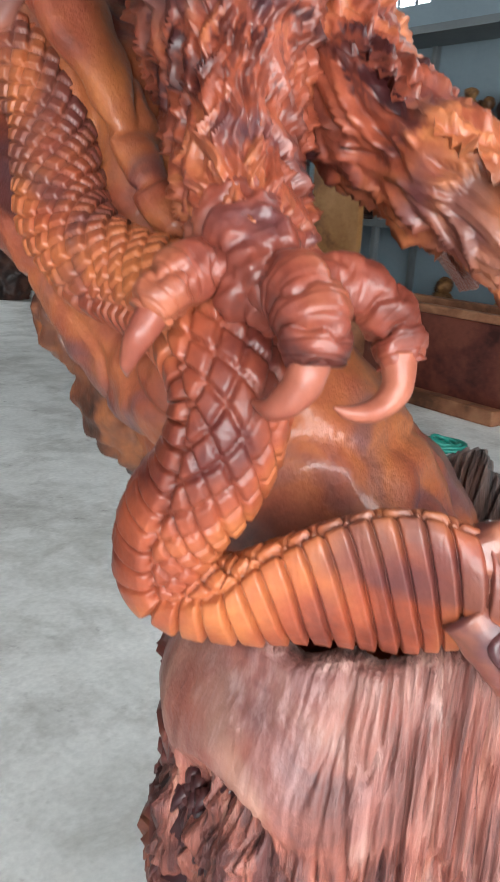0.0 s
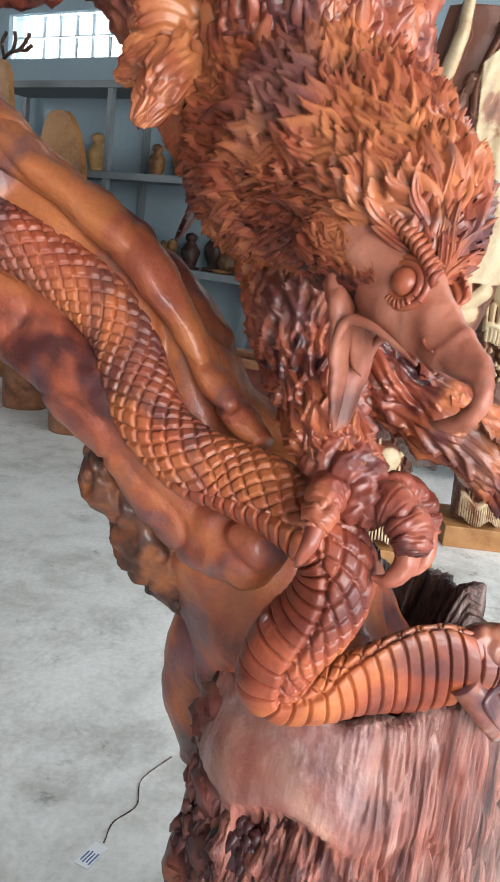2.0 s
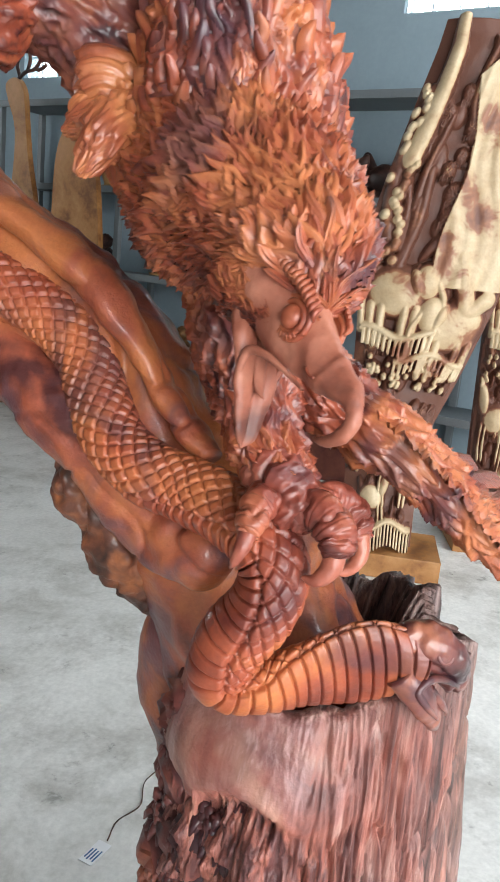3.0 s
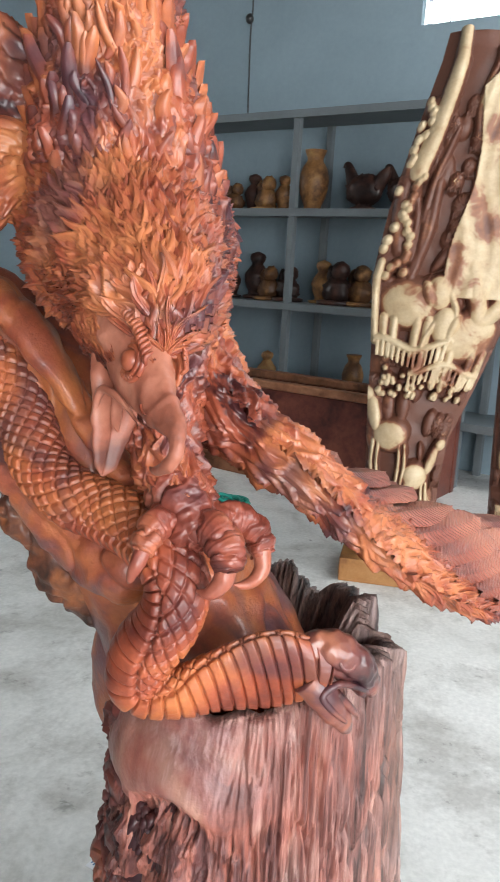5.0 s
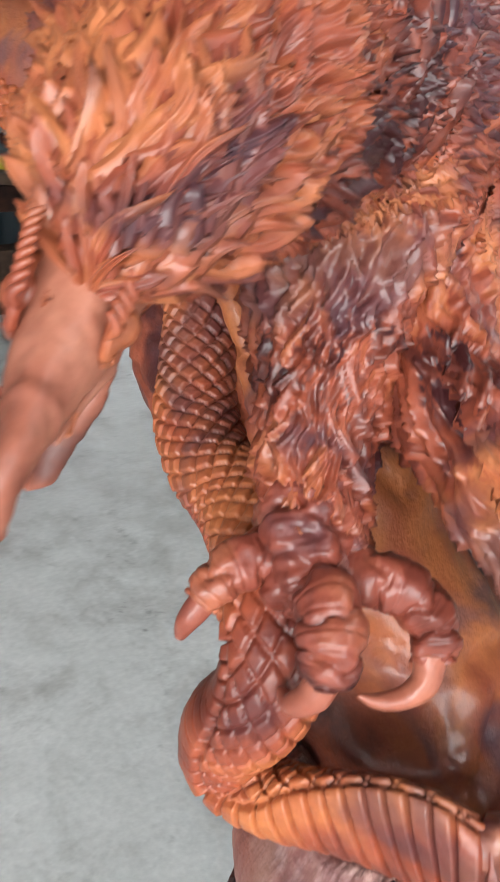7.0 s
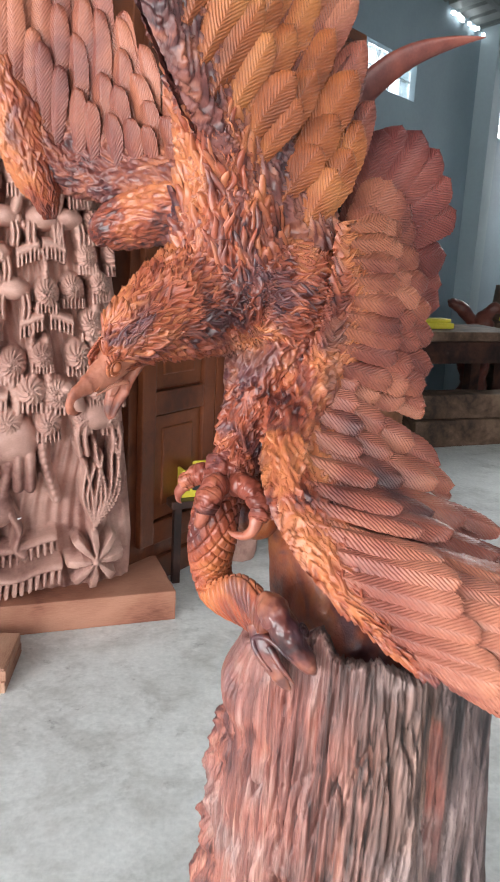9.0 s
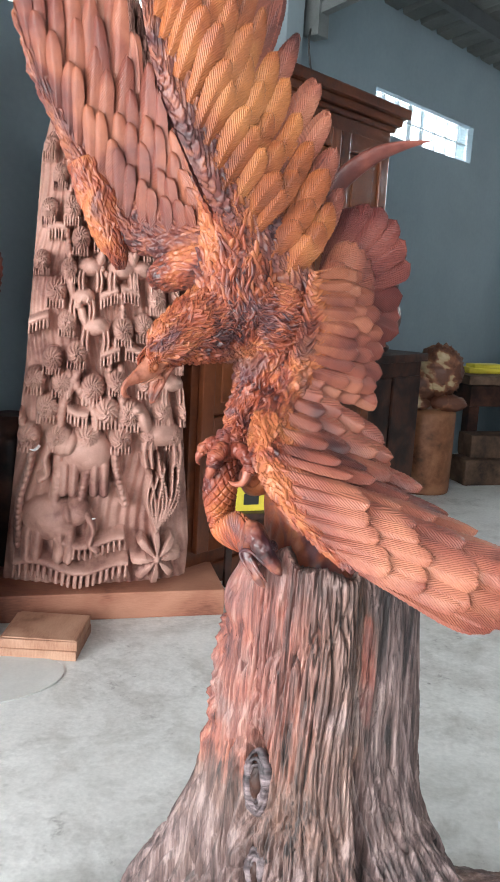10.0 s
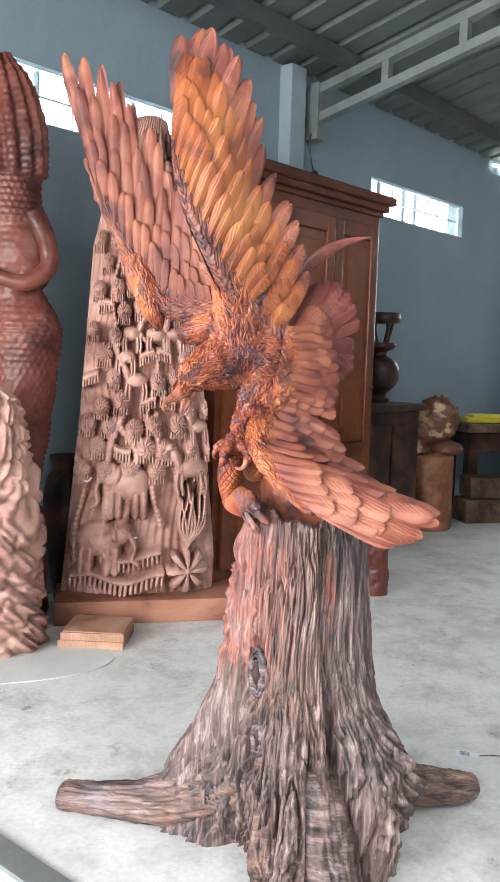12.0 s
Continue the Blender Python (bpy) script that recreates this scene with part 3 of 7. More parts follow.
    q = np.stack([P[:, 0] / rr, P[:, 1] / rr, P[:, 2] * 0.34], -1) + 0.085 * warp[:, None]
    g1 = np.array([noise.noise(Vector(v) * 9.0) for v in q])
    g2 = np.array([noise.noise(Vector(v) * 23.0) for v in q])
    g3 = np.array([noise.noise(Vector((v[0] * 46, v[1] * 46, v[2] * 14))) for v in q])
    g4 = np.array([noise.noise(Vector((v[0] * 80, v[1] * 80, v[2] * 18 + 5))) for v in q])
    low = np.clip((0.42 - P[:, 2]) / 0.3, 0, 1)
    rough = (0.009 * np.abs(g1) - 0.012 * np.exp(-(g1 / 0.06) ** 2) + 0.006 * np.abs(g2) - 0.007 * np.exp(-(g2 / 0.10) ** 2) - 0.0055 * np.exp(-(g3 / 0.14) ** 2) - 0.0035 * np.abs(g4) + 0.004) * (0.95 + 1.4 * low)
    g0 = np.array([noise.noise(Vector((v[0] * 5, v[1] * 5, v[2] * 6 + 2))) for v in q])
    rough = rough + low * (0.030 * np.abs(g0) - 0.022 * np.exp(-(g0 / 0.07) ** 2))
    lumps = fbm(P, 30, 3)
    carved = np.exp(-((np.angle(np.exp(1j * (TH.ravel() - 2.75)))) / 0.55) ** 4) * np.clip((0.735 - P[:, 2]) / 0.02, 0, 1) * np.clip((P[:, 2] - 0.42) / 0.1, 0, 1)
    s = smooth.ravel()
    d = rough * (1 - s) * (1 - 0.6 * carved) + carved * (0.022 * lumps + 0.012) + s * 0.0015 * lumps
    R2 = rr + d
    P[:, 0], P[:, 1] = P[:, 0] / rr * R2, P[:, 1] / rr * R2
    P[:, 1] *= np.interp(P[:, 2], [0.1, 0.5], [1.0, 0.88])
    V = P + (CX, CY, 0)
    F = [(i * nt + j, i * nt + (j + 1) % nt, (i + 1) * nt + (j + 1) % nt, (i + 1) * nt + j) for i in range(nz - 1) for j in range(nt)]
    red = np.clip(1.0 * np.exp(-((np.angle(np.exp(1j * (TH.ravel() + 2.7)))) / 1.15) ** 2) * np.clip((P[:, 2] - 0.32) / 0.3, 0, 1) + s + 0.8 * carved, 0, 1) + s
    strip = np.exp(-((np.angle(np.exp(1j * (TH.ravel() + 1.12)))) / 0.07) ** 2) * np.clip((P[:, 2] - 0.58) / 0.04, 0, 1) * np.clip((0.80 - P[:, 2]) / 0.04, 0, 1)
    old = np.clip((0.50 - P[:, 2]) / 0.30, 0, 1) + np.clip((TH.ravel() + 1.25) / 0.15, 0, 1) * np.clip((1.2 - TH.ravel()) / 0.3, 0, 1)
    red = np.clip(red + strip, 0, 2) - 0.9 * np.clip(old, 0, 1) * (red + strip < 0.4)
    # hollow top
    rings = [V[-nt:]]
    for f, dz in ((0.90, 0.006), (0.80, -0.012), (0.66, -0.045), (0.4, -0.06), (0.02, -0.065)):
        q = V[-nt:] * (1, 1, 1)
        q[:, :2] = (q[:, :2] - (CX, CY)) * f + (CX, CY)
        q[:, 2] = q[:, 2] * f + (0.84) * (1 - f) + dz + 0.004 * np.sin(th * 17 + f * 9)
        rings.append(q)
    n0 = len(V)
    V = np.vstack([V] + rings[1:])
    base = [n0 - nt] + [n0 + i * nt for i in range(5)]
    for a, b in zip(base, base[1:]):
        F += [(a + j, a + (j + 1) % nt, b + (j + 1) % nt, b + j) for j in range(nt)]
    red = np.r_[red, np.ones(5 * nt) * 0.25]
    return build("stump", V, F, M["bark"], carving, "weathered ropy tree stump with bare red heartwood", fac=red)


stump()


def root(rows, seed):
    def ridges(V, u, a):
        q = np.stack([np.cos(a) * 1.2, np.sin(a) * 1.2, u * 0.9 + seed], -1)
        g = np.array([noise.noise(Vector(v) * 5.0) for v in q])
        g2 = np.array([noise.noise(Vector((v[0] * 13, v[1] * 13, v[2] * 6))) for v in q])
        return (-np.abs(g) * 0.020 - np.abs(g2) * 0.008 + 0.006) * np.clip((1.0 - u) / 0.04, 0.25, 1) + 0.004 * fbm(V, 14, 2)

    V, F, u, a = tube(rows, 120, 96, disp=ridges)
    V[:, 2] = np.maximum(V[:, 2], 0.001)
    return build("root", V, F, M["root"], carving, "grey-purple weathered root", fac=np.clip((u - 0.97) / 0.03, 0, 1))


root([(0.0, 0.0, 0.20, 0.13), (-0.14, 0.005, 0.125, 0.105), (-0.26, 0.005, 0.072, 0.074), (-0.38, 0.01, 0.050, 0.054), (-0.50, 0.022, 0.042, 0.041), (-0.585, 0.032, 0.040, 0.038), (-0.607, 0.035, 0.041, 0.030)], 0.0)
root([(0.06, 0.04, 0.16, 0.11), (0.20, 0.09, 0.12, 0.095), (0.32, 0.13, 0.085, 0.066), (0.43, 0.165, 0.060, 0.050), (0.53, 0.195, 0.048, 0.040), (0.565, 0.205, 0.046, 0.030)], 3.0)
root([(0.06, -0.10, 0.24, 0.09), (0.10, -0.22, 0.12, 0.085), (0.13, -0.32, 0.05, 0.060), (0.155, -0.385, 0.025, 0.032)], 6.0)
root([(0.00, -0.10, 0.18, 0.05), (-0.02, -0.22, 0.07, 0.045), (-0.02, -0.275, 0.035, 0.034), (-0.02, -0.295, 0.03, 0.022)], 9.0)



def knot(ang, z, rad, tall):
    """A sunken knot: swirling rings round a dark lump in place of a shaded hollow."""
    out = np.array([math.cos(ang), math.sin(ang) * 0.90, 0.0])
    side = np.array([-out[1], out[0], 0.0])
    c = np.array([CX, CY, z]) + out * rad
    pieces = []
    for k, (w, lift, thick) in enumerate(((1.0, 0.000, 0.0070), (0.78, 0.004, 0.0058), (0.56, 0.002, 0.0050))):
        pts = [(*(c + side * tall * 0.42 * w * math.cos(q) * (1 + 0.12 * math.sin(3 * q + k)) + np.array([0, 0, tall * w * math.sin(q)]) + out * lift), thick * (1 + 0.3 * math.sin(2 * q + k))) for q in np.linspace(0, 2 * math.pi, 19)]
        V, F, u, a = tube(pts, 90, 14, close=False, disp=lambda V, u, a: 0.003 * fbm(V, 50, 3))
        pieces.append((V, F))
    V, F = joined(pieces)
    build("knot", V, F, M["root"], carving, "swirling dark knot in the stump", fac=np.full(len(V), -1.0))
    # solid dark lump stands in for the shade inside the knot
    V, F = blob(c + out * 0.001, tall * 0.5, 20, 28, 0.25, 30, (0.42, 0.42, 1.0))
    build("knot_hollow", V, F, M["darkwood"], carving, "black lump standing in for shade in the knot")


knot(-2.22, 0.475, 0.176, 0.060)
knot(-2.12, 0.315, 0.190, 0.046)


# the small carved lumps of foliage low on the back of the stump
def foliage_lumps():
    rnd = random.Random(4)
    pieces = []
    for i in range(80):
        a = rnd.uniform(2.15, 3.05)
        z = rnd.uniform(0.50, 0.71 if a > 2.45 else 0.79)
        r0 = 0.146 + 0.06 * (0.6 - z)
        c = np.array([CX + r0 * math.cos(a), CY + r0 * math.sin(a), z])
        pieces.append(blob(c, rnd.uniform(0.018, 0.034), 14, 18, 0.35, 45))
        out = np.array([math.cos(a), math.sin(a), 0.2])
        for j in range(7):
            w = unit(out + np.array([rnd.uniform(-1, 1), rnd.uniform(-1, 1), rnd.uniform(-1, 1)]) * 0.8)
            e = c + w * rnd.uniform(0.022, 0.034) + np.array([0, 0, -0.008])
            V, F, u, an = tube([(*(c + w * 0.012), 0.007), (*(c + w * 0.026 + (0, 0, 0.004)), 0.006), (*e, 0.001)], 5, 6)
            pieces.append((V, F))
    V, F = joined(pieces)
    return build("carved_foliage", V, F, M["plumage_dark"], carving, "dark carved foliage on the stump's back")


foliage_lumps()


def branch():
    """The leaning branch that stands in the stump: a trunk, the smooth lobe under the snake and the ridge beside it."""
    def wear(V, u, a):
        return 0.012 * fbm(V, 10, 3) + 0.002 * fbm(V, 45, 3) - 0.007 * np.exp(-(fbm(V * (1, 0.5, 0.5), 13, 2) / 0.10) ** 2)

    def worn(V, u, a):
        return 0.006 * fbm(V, 14, 3) + 0.0012 * fbm(V, 60, 2) - 0.004 * np.exp(-(fbm(V, 9, 2) / 0.05) ** 2)

    trunk = [(0.045, 0.06, 0.76, 0.112), (0.035, 0.085, 0.84, 0.100), (0.012, 0.120, 0.91, 0.086), (-0.008, 0.165, 0.98, 0.076), (-0.020, 0.210, 1.05, 0.068), (-0.024, 0.255, 1.11, 0.064), (-0.032, 0.315, 1.165, 0.062), (-0.045, 0.40, 1.215, 0.068), (-0.06, 0.48, 1.26, 0.076), (-0.08, 0.57, 1.31, 0.068), (-0.10, 0.66, 1.37, 0.045), (-0.11, 0.70, 1.40, 0.015)]
    lobe = [(-0.045, 0.47, 1.175, 0.022), (-0.052, 0.40, 1.143, 0.032), (-0.060, 0.345, 1.113, 0.035), (-0.070, 0.292, 1.082, 0.033), (-0.085, 0.245, 1.050, 0.030), (-0.080, 0.205, 1.005, 0.030), (-0.076, 0.168, 0.968, 0.032), (-0.092, 0.128, 0.960, 0.031), (-0.107, 0.103, 0.964, 0.023), (-0.114, 0.086, 0.968, 0.006)]
    ridge = [(-0.050, 0.43, 1.285, 0.030), (-0.062, 0.36, 1.246, 0.032), (-0.074, 0.31, 1.222, 0.031), (-0.080, 0.25, 1.185, 0.026), (-0.084, 0.200, 1.137, 0.022), (-0.080, 0.168, 1.092, 0.021), (-0.092, 0.136, 1.062, 0.019), (-0.104, 0.115, 1.046, 0.010)]
    pieces = [tube([(*r, 1.05) for r in trunk], 150, 110, up=(-1, 0, 0), disp=wear)[:2],
              tube([(*r, 1.15) for r in lobe], 130, 64, up=(-1, 0, 0), disp=worn)[:2],
              tube([(*r, 0.60) for r in ridge], 110, 52, up=(-1, 0, 0), disp=worn)[:2]]
    V, F = joined(pieces)
    build("branch", V, F, M["branch"], carving, "smooth polished leaning branch with purple and orange streaks")

    def lumps(V, u, a):
        return 0.012 * fbm(V, 18, 3) + 0.004 * np.abs(fbm(V + 3, 40, 3)) - 0.006 * np.exp(-(fbm(V, 26, 2) / 0.12) ** 2)

    V, F, u, a = tube([(-0.045, 0.272, 1.015, 0.008), (-0.050, 0.262, 0.995, 0.022), (-0.040, 0.232, 0.948, 0.028), (-0.025, 0.200, 0.905, 0.030), (-0.012, 0.180, 0.865, 0.026), (-0.002, 0.165, 0.82, 0.010)], 90, 64, disp=lumps)
    build("burl", V, F, M["burl"], carving, "dark knotty burl with black bark")
    V, F, u, a = tube([(0.05, 0.175, 0.66, 0.02), (0.045, 0.165, 0.72, 0.045), (0.03, 0.16, 0.79, 0.052), (0.02, 0.15, 0.85, 0.05), (0.0, 0.15, 0.90, 0.03)], 40, 40, disp=lambda V, u, a: 0.006 * fbm(V, 12, 3))
    build("burl", V, F, M["branch"], carving)


branch()

# along the snake: centre, half width, half depth, and where its belly faces
SNAKE = [((-0.150, 0.62, 1.310), 0.016, 0.016, (1, 0, 0)), ((-0.138, 0.52, 1.250), 0.018, 0.018, (1, 0, -0.1)), ((-0.118, 0.43, 1.213), 0.021, 0.020, (1, 0, -0.2)), ((-0.102, 0.365, 1.187), 0.023, 0.022, (1, 0, -0.2)),
         ((-0.091, 0.315, 1.165), 0.0245, 0.023, (1, 0, -0.3)), ((-0.083, 0.275, 1.142), 0.025, 0.024, (1, 0.1, -0.4)), ((-0.082, 0.243, 1.112), 0.026, 0.025, (1, 0.1, -0.4)),
         ((-0.092, 0.224, 1.078), 0.027, 0.026, (0.8, 0.5, -0.4)), ((-0.108, 0.200, 1.047), 0.028, 0.026, (0.5, 0.5, -0.7)), ((-0.117, 0.165, 1.028), 0.0285, 0.027, (0.3, 0.3, -0.95)),
         ((-0.121, 0.128, 1.020), 0.028, 0.027, (0.05, 0.3, -1)), ((-0.136, 0.090, 1.012), 0.028, 0.027, (-0.1, 0.5, -0.9)), ((-0.152, 0.058, 1.000), 0.029, 0.027, (-0.1, 0.85, -0.5)),
         ((-0.158, 0.043, 0.976), 0.030, 0.027, (-0.15, 1, -0.1)), ((-0.160, 0.050, 0.945), 0.031, 0.028, (-0.25, 1, -0.2)), ((-0.160, 0.072, 0.911), 0.028, 0.027, (-0.35, 0.9, -0.5)),
         ((-0.153, 0.078, 0.880), 0.025, 0.026, (-0.45, 0.5, -0.8)), ((-0.141, 0.050, 0.871), 0.030, 0.023, (-0.65, 0, -0.75)), ((-0.126, 0.018, 0.879), 0.038, 0.019, (-0.8, -0.15, -0.55)),
         ((-0.113, -0.014, 0.888), 0.045, 0.015, (-0.88, -0.25, -0.4)), ((-0.104, -0.042, 0.895), 0.043, 0.014, (-0.88, -0.3, -0.3)), ((-0.098, -0.066, 0.899), 0.029, 0.016, (-0.85, -0.4, -0.2)),
         ((-0.093, -0.080, 0.898), 0.017, 0.015, (-0.8, -0.5, 0))]


def snake():
    """The snake: a back of lozenge scales and overlapping belly plates cut in relief, spread to a hood before the head."""
    nu, nv = 1040, 112
    q = spline([(*c, w, d, *b) for c, w, d, b in SNAKE], nu)
    C, W, D = q[:, :3], q[:, 3], q[:, 4]
    T = unit(np.gradient(C, axis=0))
    B = q[:, 5:8]
    B = unit(B - T * (B * T).sum(1, keepdims=True))
    S = np.cross(T, B)
    L = np.r_[0, np.cumsum(np.linalg.norm(np.diff(C, axis=0), axis=1))]
    ang = np.linspace(-np.pi, np.pi, nv, endpoint=False)
    ca, sa = np.cos(ang)[None, :], np.sin(ang)[None, :]
    P = C[:, None] + B[:, None] * (D[:, None] * ca)[..., None] + S[:, None] * (W[:, None] * sa)[..., None]
    N = unit(B[:, None] * (W[:, None] * ca)[..., None] + S[:, None] * (D[:, None] * sa)[..., None])
    u = np.linspace(0, 1, nu)[:, None]
    edge = np.interp(u, [0, 0.50, 0.60, 0.75, 0.82, 1.0], [1.15, 1.15, 1.25, 1.25, 1.52, 1.52])
    A = np.abs(ang)[None, :] + 0 * u
    belly = np.clip((edge - A) / 0.10 + 0.5, 0, 1)
    s = L[:, None] + 0 * A
    wob = fbm(P[::4, ::4].reshape(-1, 3), 24, 2).reshape(nu // 4, nv // 4).repeat(4, 0).repeat(4, 1)
    p1 = (s / 0.0155 + 11 * ang[None, :] / (2 * np.pi) + 0.10 * wob) % 1
    p2 = (s / 0.0155 - 11 * ang[None, :] / (2 * np.pi) + 0.10 * wob) % 1
    g1, g2 = np.minimum(p1, 1 - p1), np.minimum(p2, 1 - p2)
    scale = 0.0007 * (p1 + p2 - 1) - 0.0042 * np.exp(-(np.minimum(g1, g2) / 0.085) ** 2) + 0.0010
    f = (s / 0.0112 + 0.05 * wob + 0.18 * A * A) % 1
    plate = 0.0014 * (f - 0.5) - 0.0050 * np.exp(-(np.minimum(f, 1 - f) / 0.085) ** 2) + 0.0008
    seam = -0.0040 * np.exp(-((edge - A) / 0.09) ** 2)
    lump = 0.0014 * wob
    P = P + N * (scale * (1 - belly) + plate * belly + seam + lump)[..., None]
    V = np.vstack([P.reshape(-1, 3), C[:1], C[-1:]])
    i, j = np.meshgrid(np.arange(nu - 1), np.arange(nv), indexing="ij")
    k = (j + 1) % nv
    F = np.stack([i * nv + j, i * nv + k, (i + 1) * nv + k, (i + 1) * nv + j], -1).reshape(-1, 4).tolist()
    n = nu * nv
    F += [(n, (m + 1) % nv, m) for m in range(nv)] + [(n + 1, n - nv + m, n - nv + (m + 1) % nv) for m in range(nv)]
    sn = build("snake", V, F, M["belly"], carving, "carved snake coiled round the branch with ribbed belly and scaled back")
    # head with open jaws
    pieces = []

    def skull(V, u, a):
        return 0.0035 * fbm(V, 45, 3) - 0.003 * np.exp(-((np.abs(np.sin(a * 0.5 + 0.8))) / 0.10) ** 2) + 0.0016 * np.abs(np.sin(u * 30)) * np.clip(0.6 - u, 0, 1)

    V, F, u, a = tube([(-0.100, -0.056, 0.914, 0.016, 0.8), (-0.092, -0.076, 0.912, 0.021, 0.85), (-0.082, -0.093, 0.901, 0.0205, 0.9), (-0.068, -0.104, 0.884, 0.0165, 0.9), (-0.055, -0.108, 0.868, 0.0125, 0.9), (-0.047, -0.108, 0.858, 0.0085, 0.9), (-0.043, -0.107, 0.853, 0.002, 0.9)], 90, 64, up=(0.5, -0.8, -0.3), disp=skull)
    pieces.append((V, F))
    V, F, u, a = tube([(-0.106, -0.062, 0.890, 0.015, 0.8), (-0.101, -0.078, 0.872, 0.0145, 0.7), (-0.090, -0.089, 0.852, 0.0115, 0.6), (-0.078, -0.096, 0.836, 0.0085, 0.6), (-0.069, -0.098, 0.827, 0.002, 0.6)], 50, 40, up=(0.5, -0.8, -0.3), disp=lambda V, u, a: 0.002 * fbm(V, 50, 2))
    pieces.append((V, F))
    # rim of the open mouth, and the fork of the tongue
    V, F, u, a = tube([(-0.060, -0.113, 0.862, 0.002), (-0.078, -0.107, 0.876, 0.003), (-0.097, -0.090, 0.886, 0.0035), (-0.112, -0.078, 0.880, 0.0035), (-0.108, -0.086, 0.866, 0.003), (-0.092, -0.097, 0.848, 0.002)], 40, 10)
    pieces.append((V, F))
    V, F, u, a = tube([(-0.096, -0.086, 0.876, 0.005), (-0.083, -0.098, 0.858, 0.004), (-0.072, -0.104, 0.846, 0.002), (-0.066, -0.105, 0.838, 0.0004)], 24, 12)
    pieces.append((V, F))
    for c, o in (((-0.098, -0.094, 0.910), (-0.7, -0.6, 0.3)), ((-0.060, -0.098, 0.900), (0.7, -0.3, 0.5))):
        pieces.append(blob(c, 0.0058, 12, 16))
        o = unit(o)
        e1 = unit(np.cross(o, (0, 0, 1)))
        e2 = np.cross(e1, o)
        V, F, u, a = tube([(*(np.array(c) + o * 0.002 + (e1 * math.cos(k) + e2 * math.sin(k)) * 0.0078), 0.0019) for k in np.linspace(0, 2 * math.pi, 13)], 28, 8, close=False)
        pieces.append((V, F))
    V, F = joined(pieces)
    build("snake_head", V, F, M["snake_head"], sn, "snake head with open jaws")


snake()


def flames(S, A, rad, length, wide, high, seed, step=0.010, wavy=0.004, straight=False):
    """Height and tint of overlapping flame-shaped locks at places S along and angles A round a form of radius rad(S)."""
    rng = np.random.default_rng(seed)
    n_rows = int(S.max() / step) + 14
    R = rng.random((6, n_rows, 400))
    count = np.clip(np.round(2 * np.pi * rad((np.arange(n_rows) - 8) * step) / (wide * 1.45)), 5, 399).astype(int)
    i0 = np.floor(S / step).astype(int)
    best, tint = np.zeros(len(S)), np.full(len(S), 0.5)
    r = rad(S)
    for k in range(int(length * 1.3 / step) + 2):
        row = np.clip(i0 - k + 8, 0, n_rows - 1)
        n = count[row]
        pos = (A % (2 * np.pi)) / (2 * np.pi) * n + 0.5 * (row % 2)
        for m in (-1, 0, 1):
            cell = np.floor(pos) + m
            j = (cell % n).astype(int)
            q = R[:, row, j]
            f = (S - (row - 8 + q[0]) * step) / (length * (0.65 + 0.65 * q[1]))
            ok = (f > 0) & (f < 1)
            f = np.clip(f, 0, 1)
            off = (pos - cell - 0.5 - (q[2] - 0.5) * 0.6) * (2 * np.pi * r / n)
            off = off - wavy * (0.4 + q[3]) * np.sin(q[4] * 6.28 + f * 5.0) * (0.25 if straight else 1.0)
            x = off / (wide * 2.3 * np.sqrt(f + 0.04) * (1 - f) ** 0.55 + 1e-5)
            h = high * (0.10 + 0.90 * f) * np.clip(1 - x * x, 0, 1) ** 0.42 * (0.86 + 0.14 * np.cos(x * 9.0 + q[2] * 3)) * (0.60 + 0.7 * q[5])
            h = np.where(ok, h, 0)
            m2 = h > best
            best = np.where(m2, h, best)
            tint = np.where(m2, q[3] * 0.6 + q[1] * 0.4, tint)
    return best, tint


def shag(rows, nu, nv, seed, length=0.032, wide=0.0031, high=0.0105, up=(0, 0, 1), lumps=0.004, straight=False, step=0.013):
    """A loft covered all over with carved locks: vertices, faces, tint."""
    q = spline(rows, 300)
    L = np.r_[0, np.cumsum(np.linalg.norm(np.diff(q[:, :3], axis=0), axis=1))]
    out = {}

    def cut(V, u, a):
        s = np.interp(u, np.linspace(0, 1, 300), L)
        twist = 0.09 * np.sin(V[:, 0] * 31 + 4 * np.sin(V[:, 2] * 23)) * np.sin(V[:, 1] * 27 + 2)
        h, t = flames(s, a + twist, lambda x: np.interp(x, L, np.maximum(q[:, 3], 0.006)), length, wide, high, seed, step, 0.0045, straight)
        out["t"] = t
        return h - high * 0.45 + lumps * np.sin(V[:, 0] * 60 + 3 * np.sin(V[:, 1] * 40)) * np.sin(V[:, 2] * 55 + 1)

    V, F, u, a = tube(rows, nu, nv, up=up, disp=cut)
    return V, F, np.r_[out["t"], 0.5, 0.5]


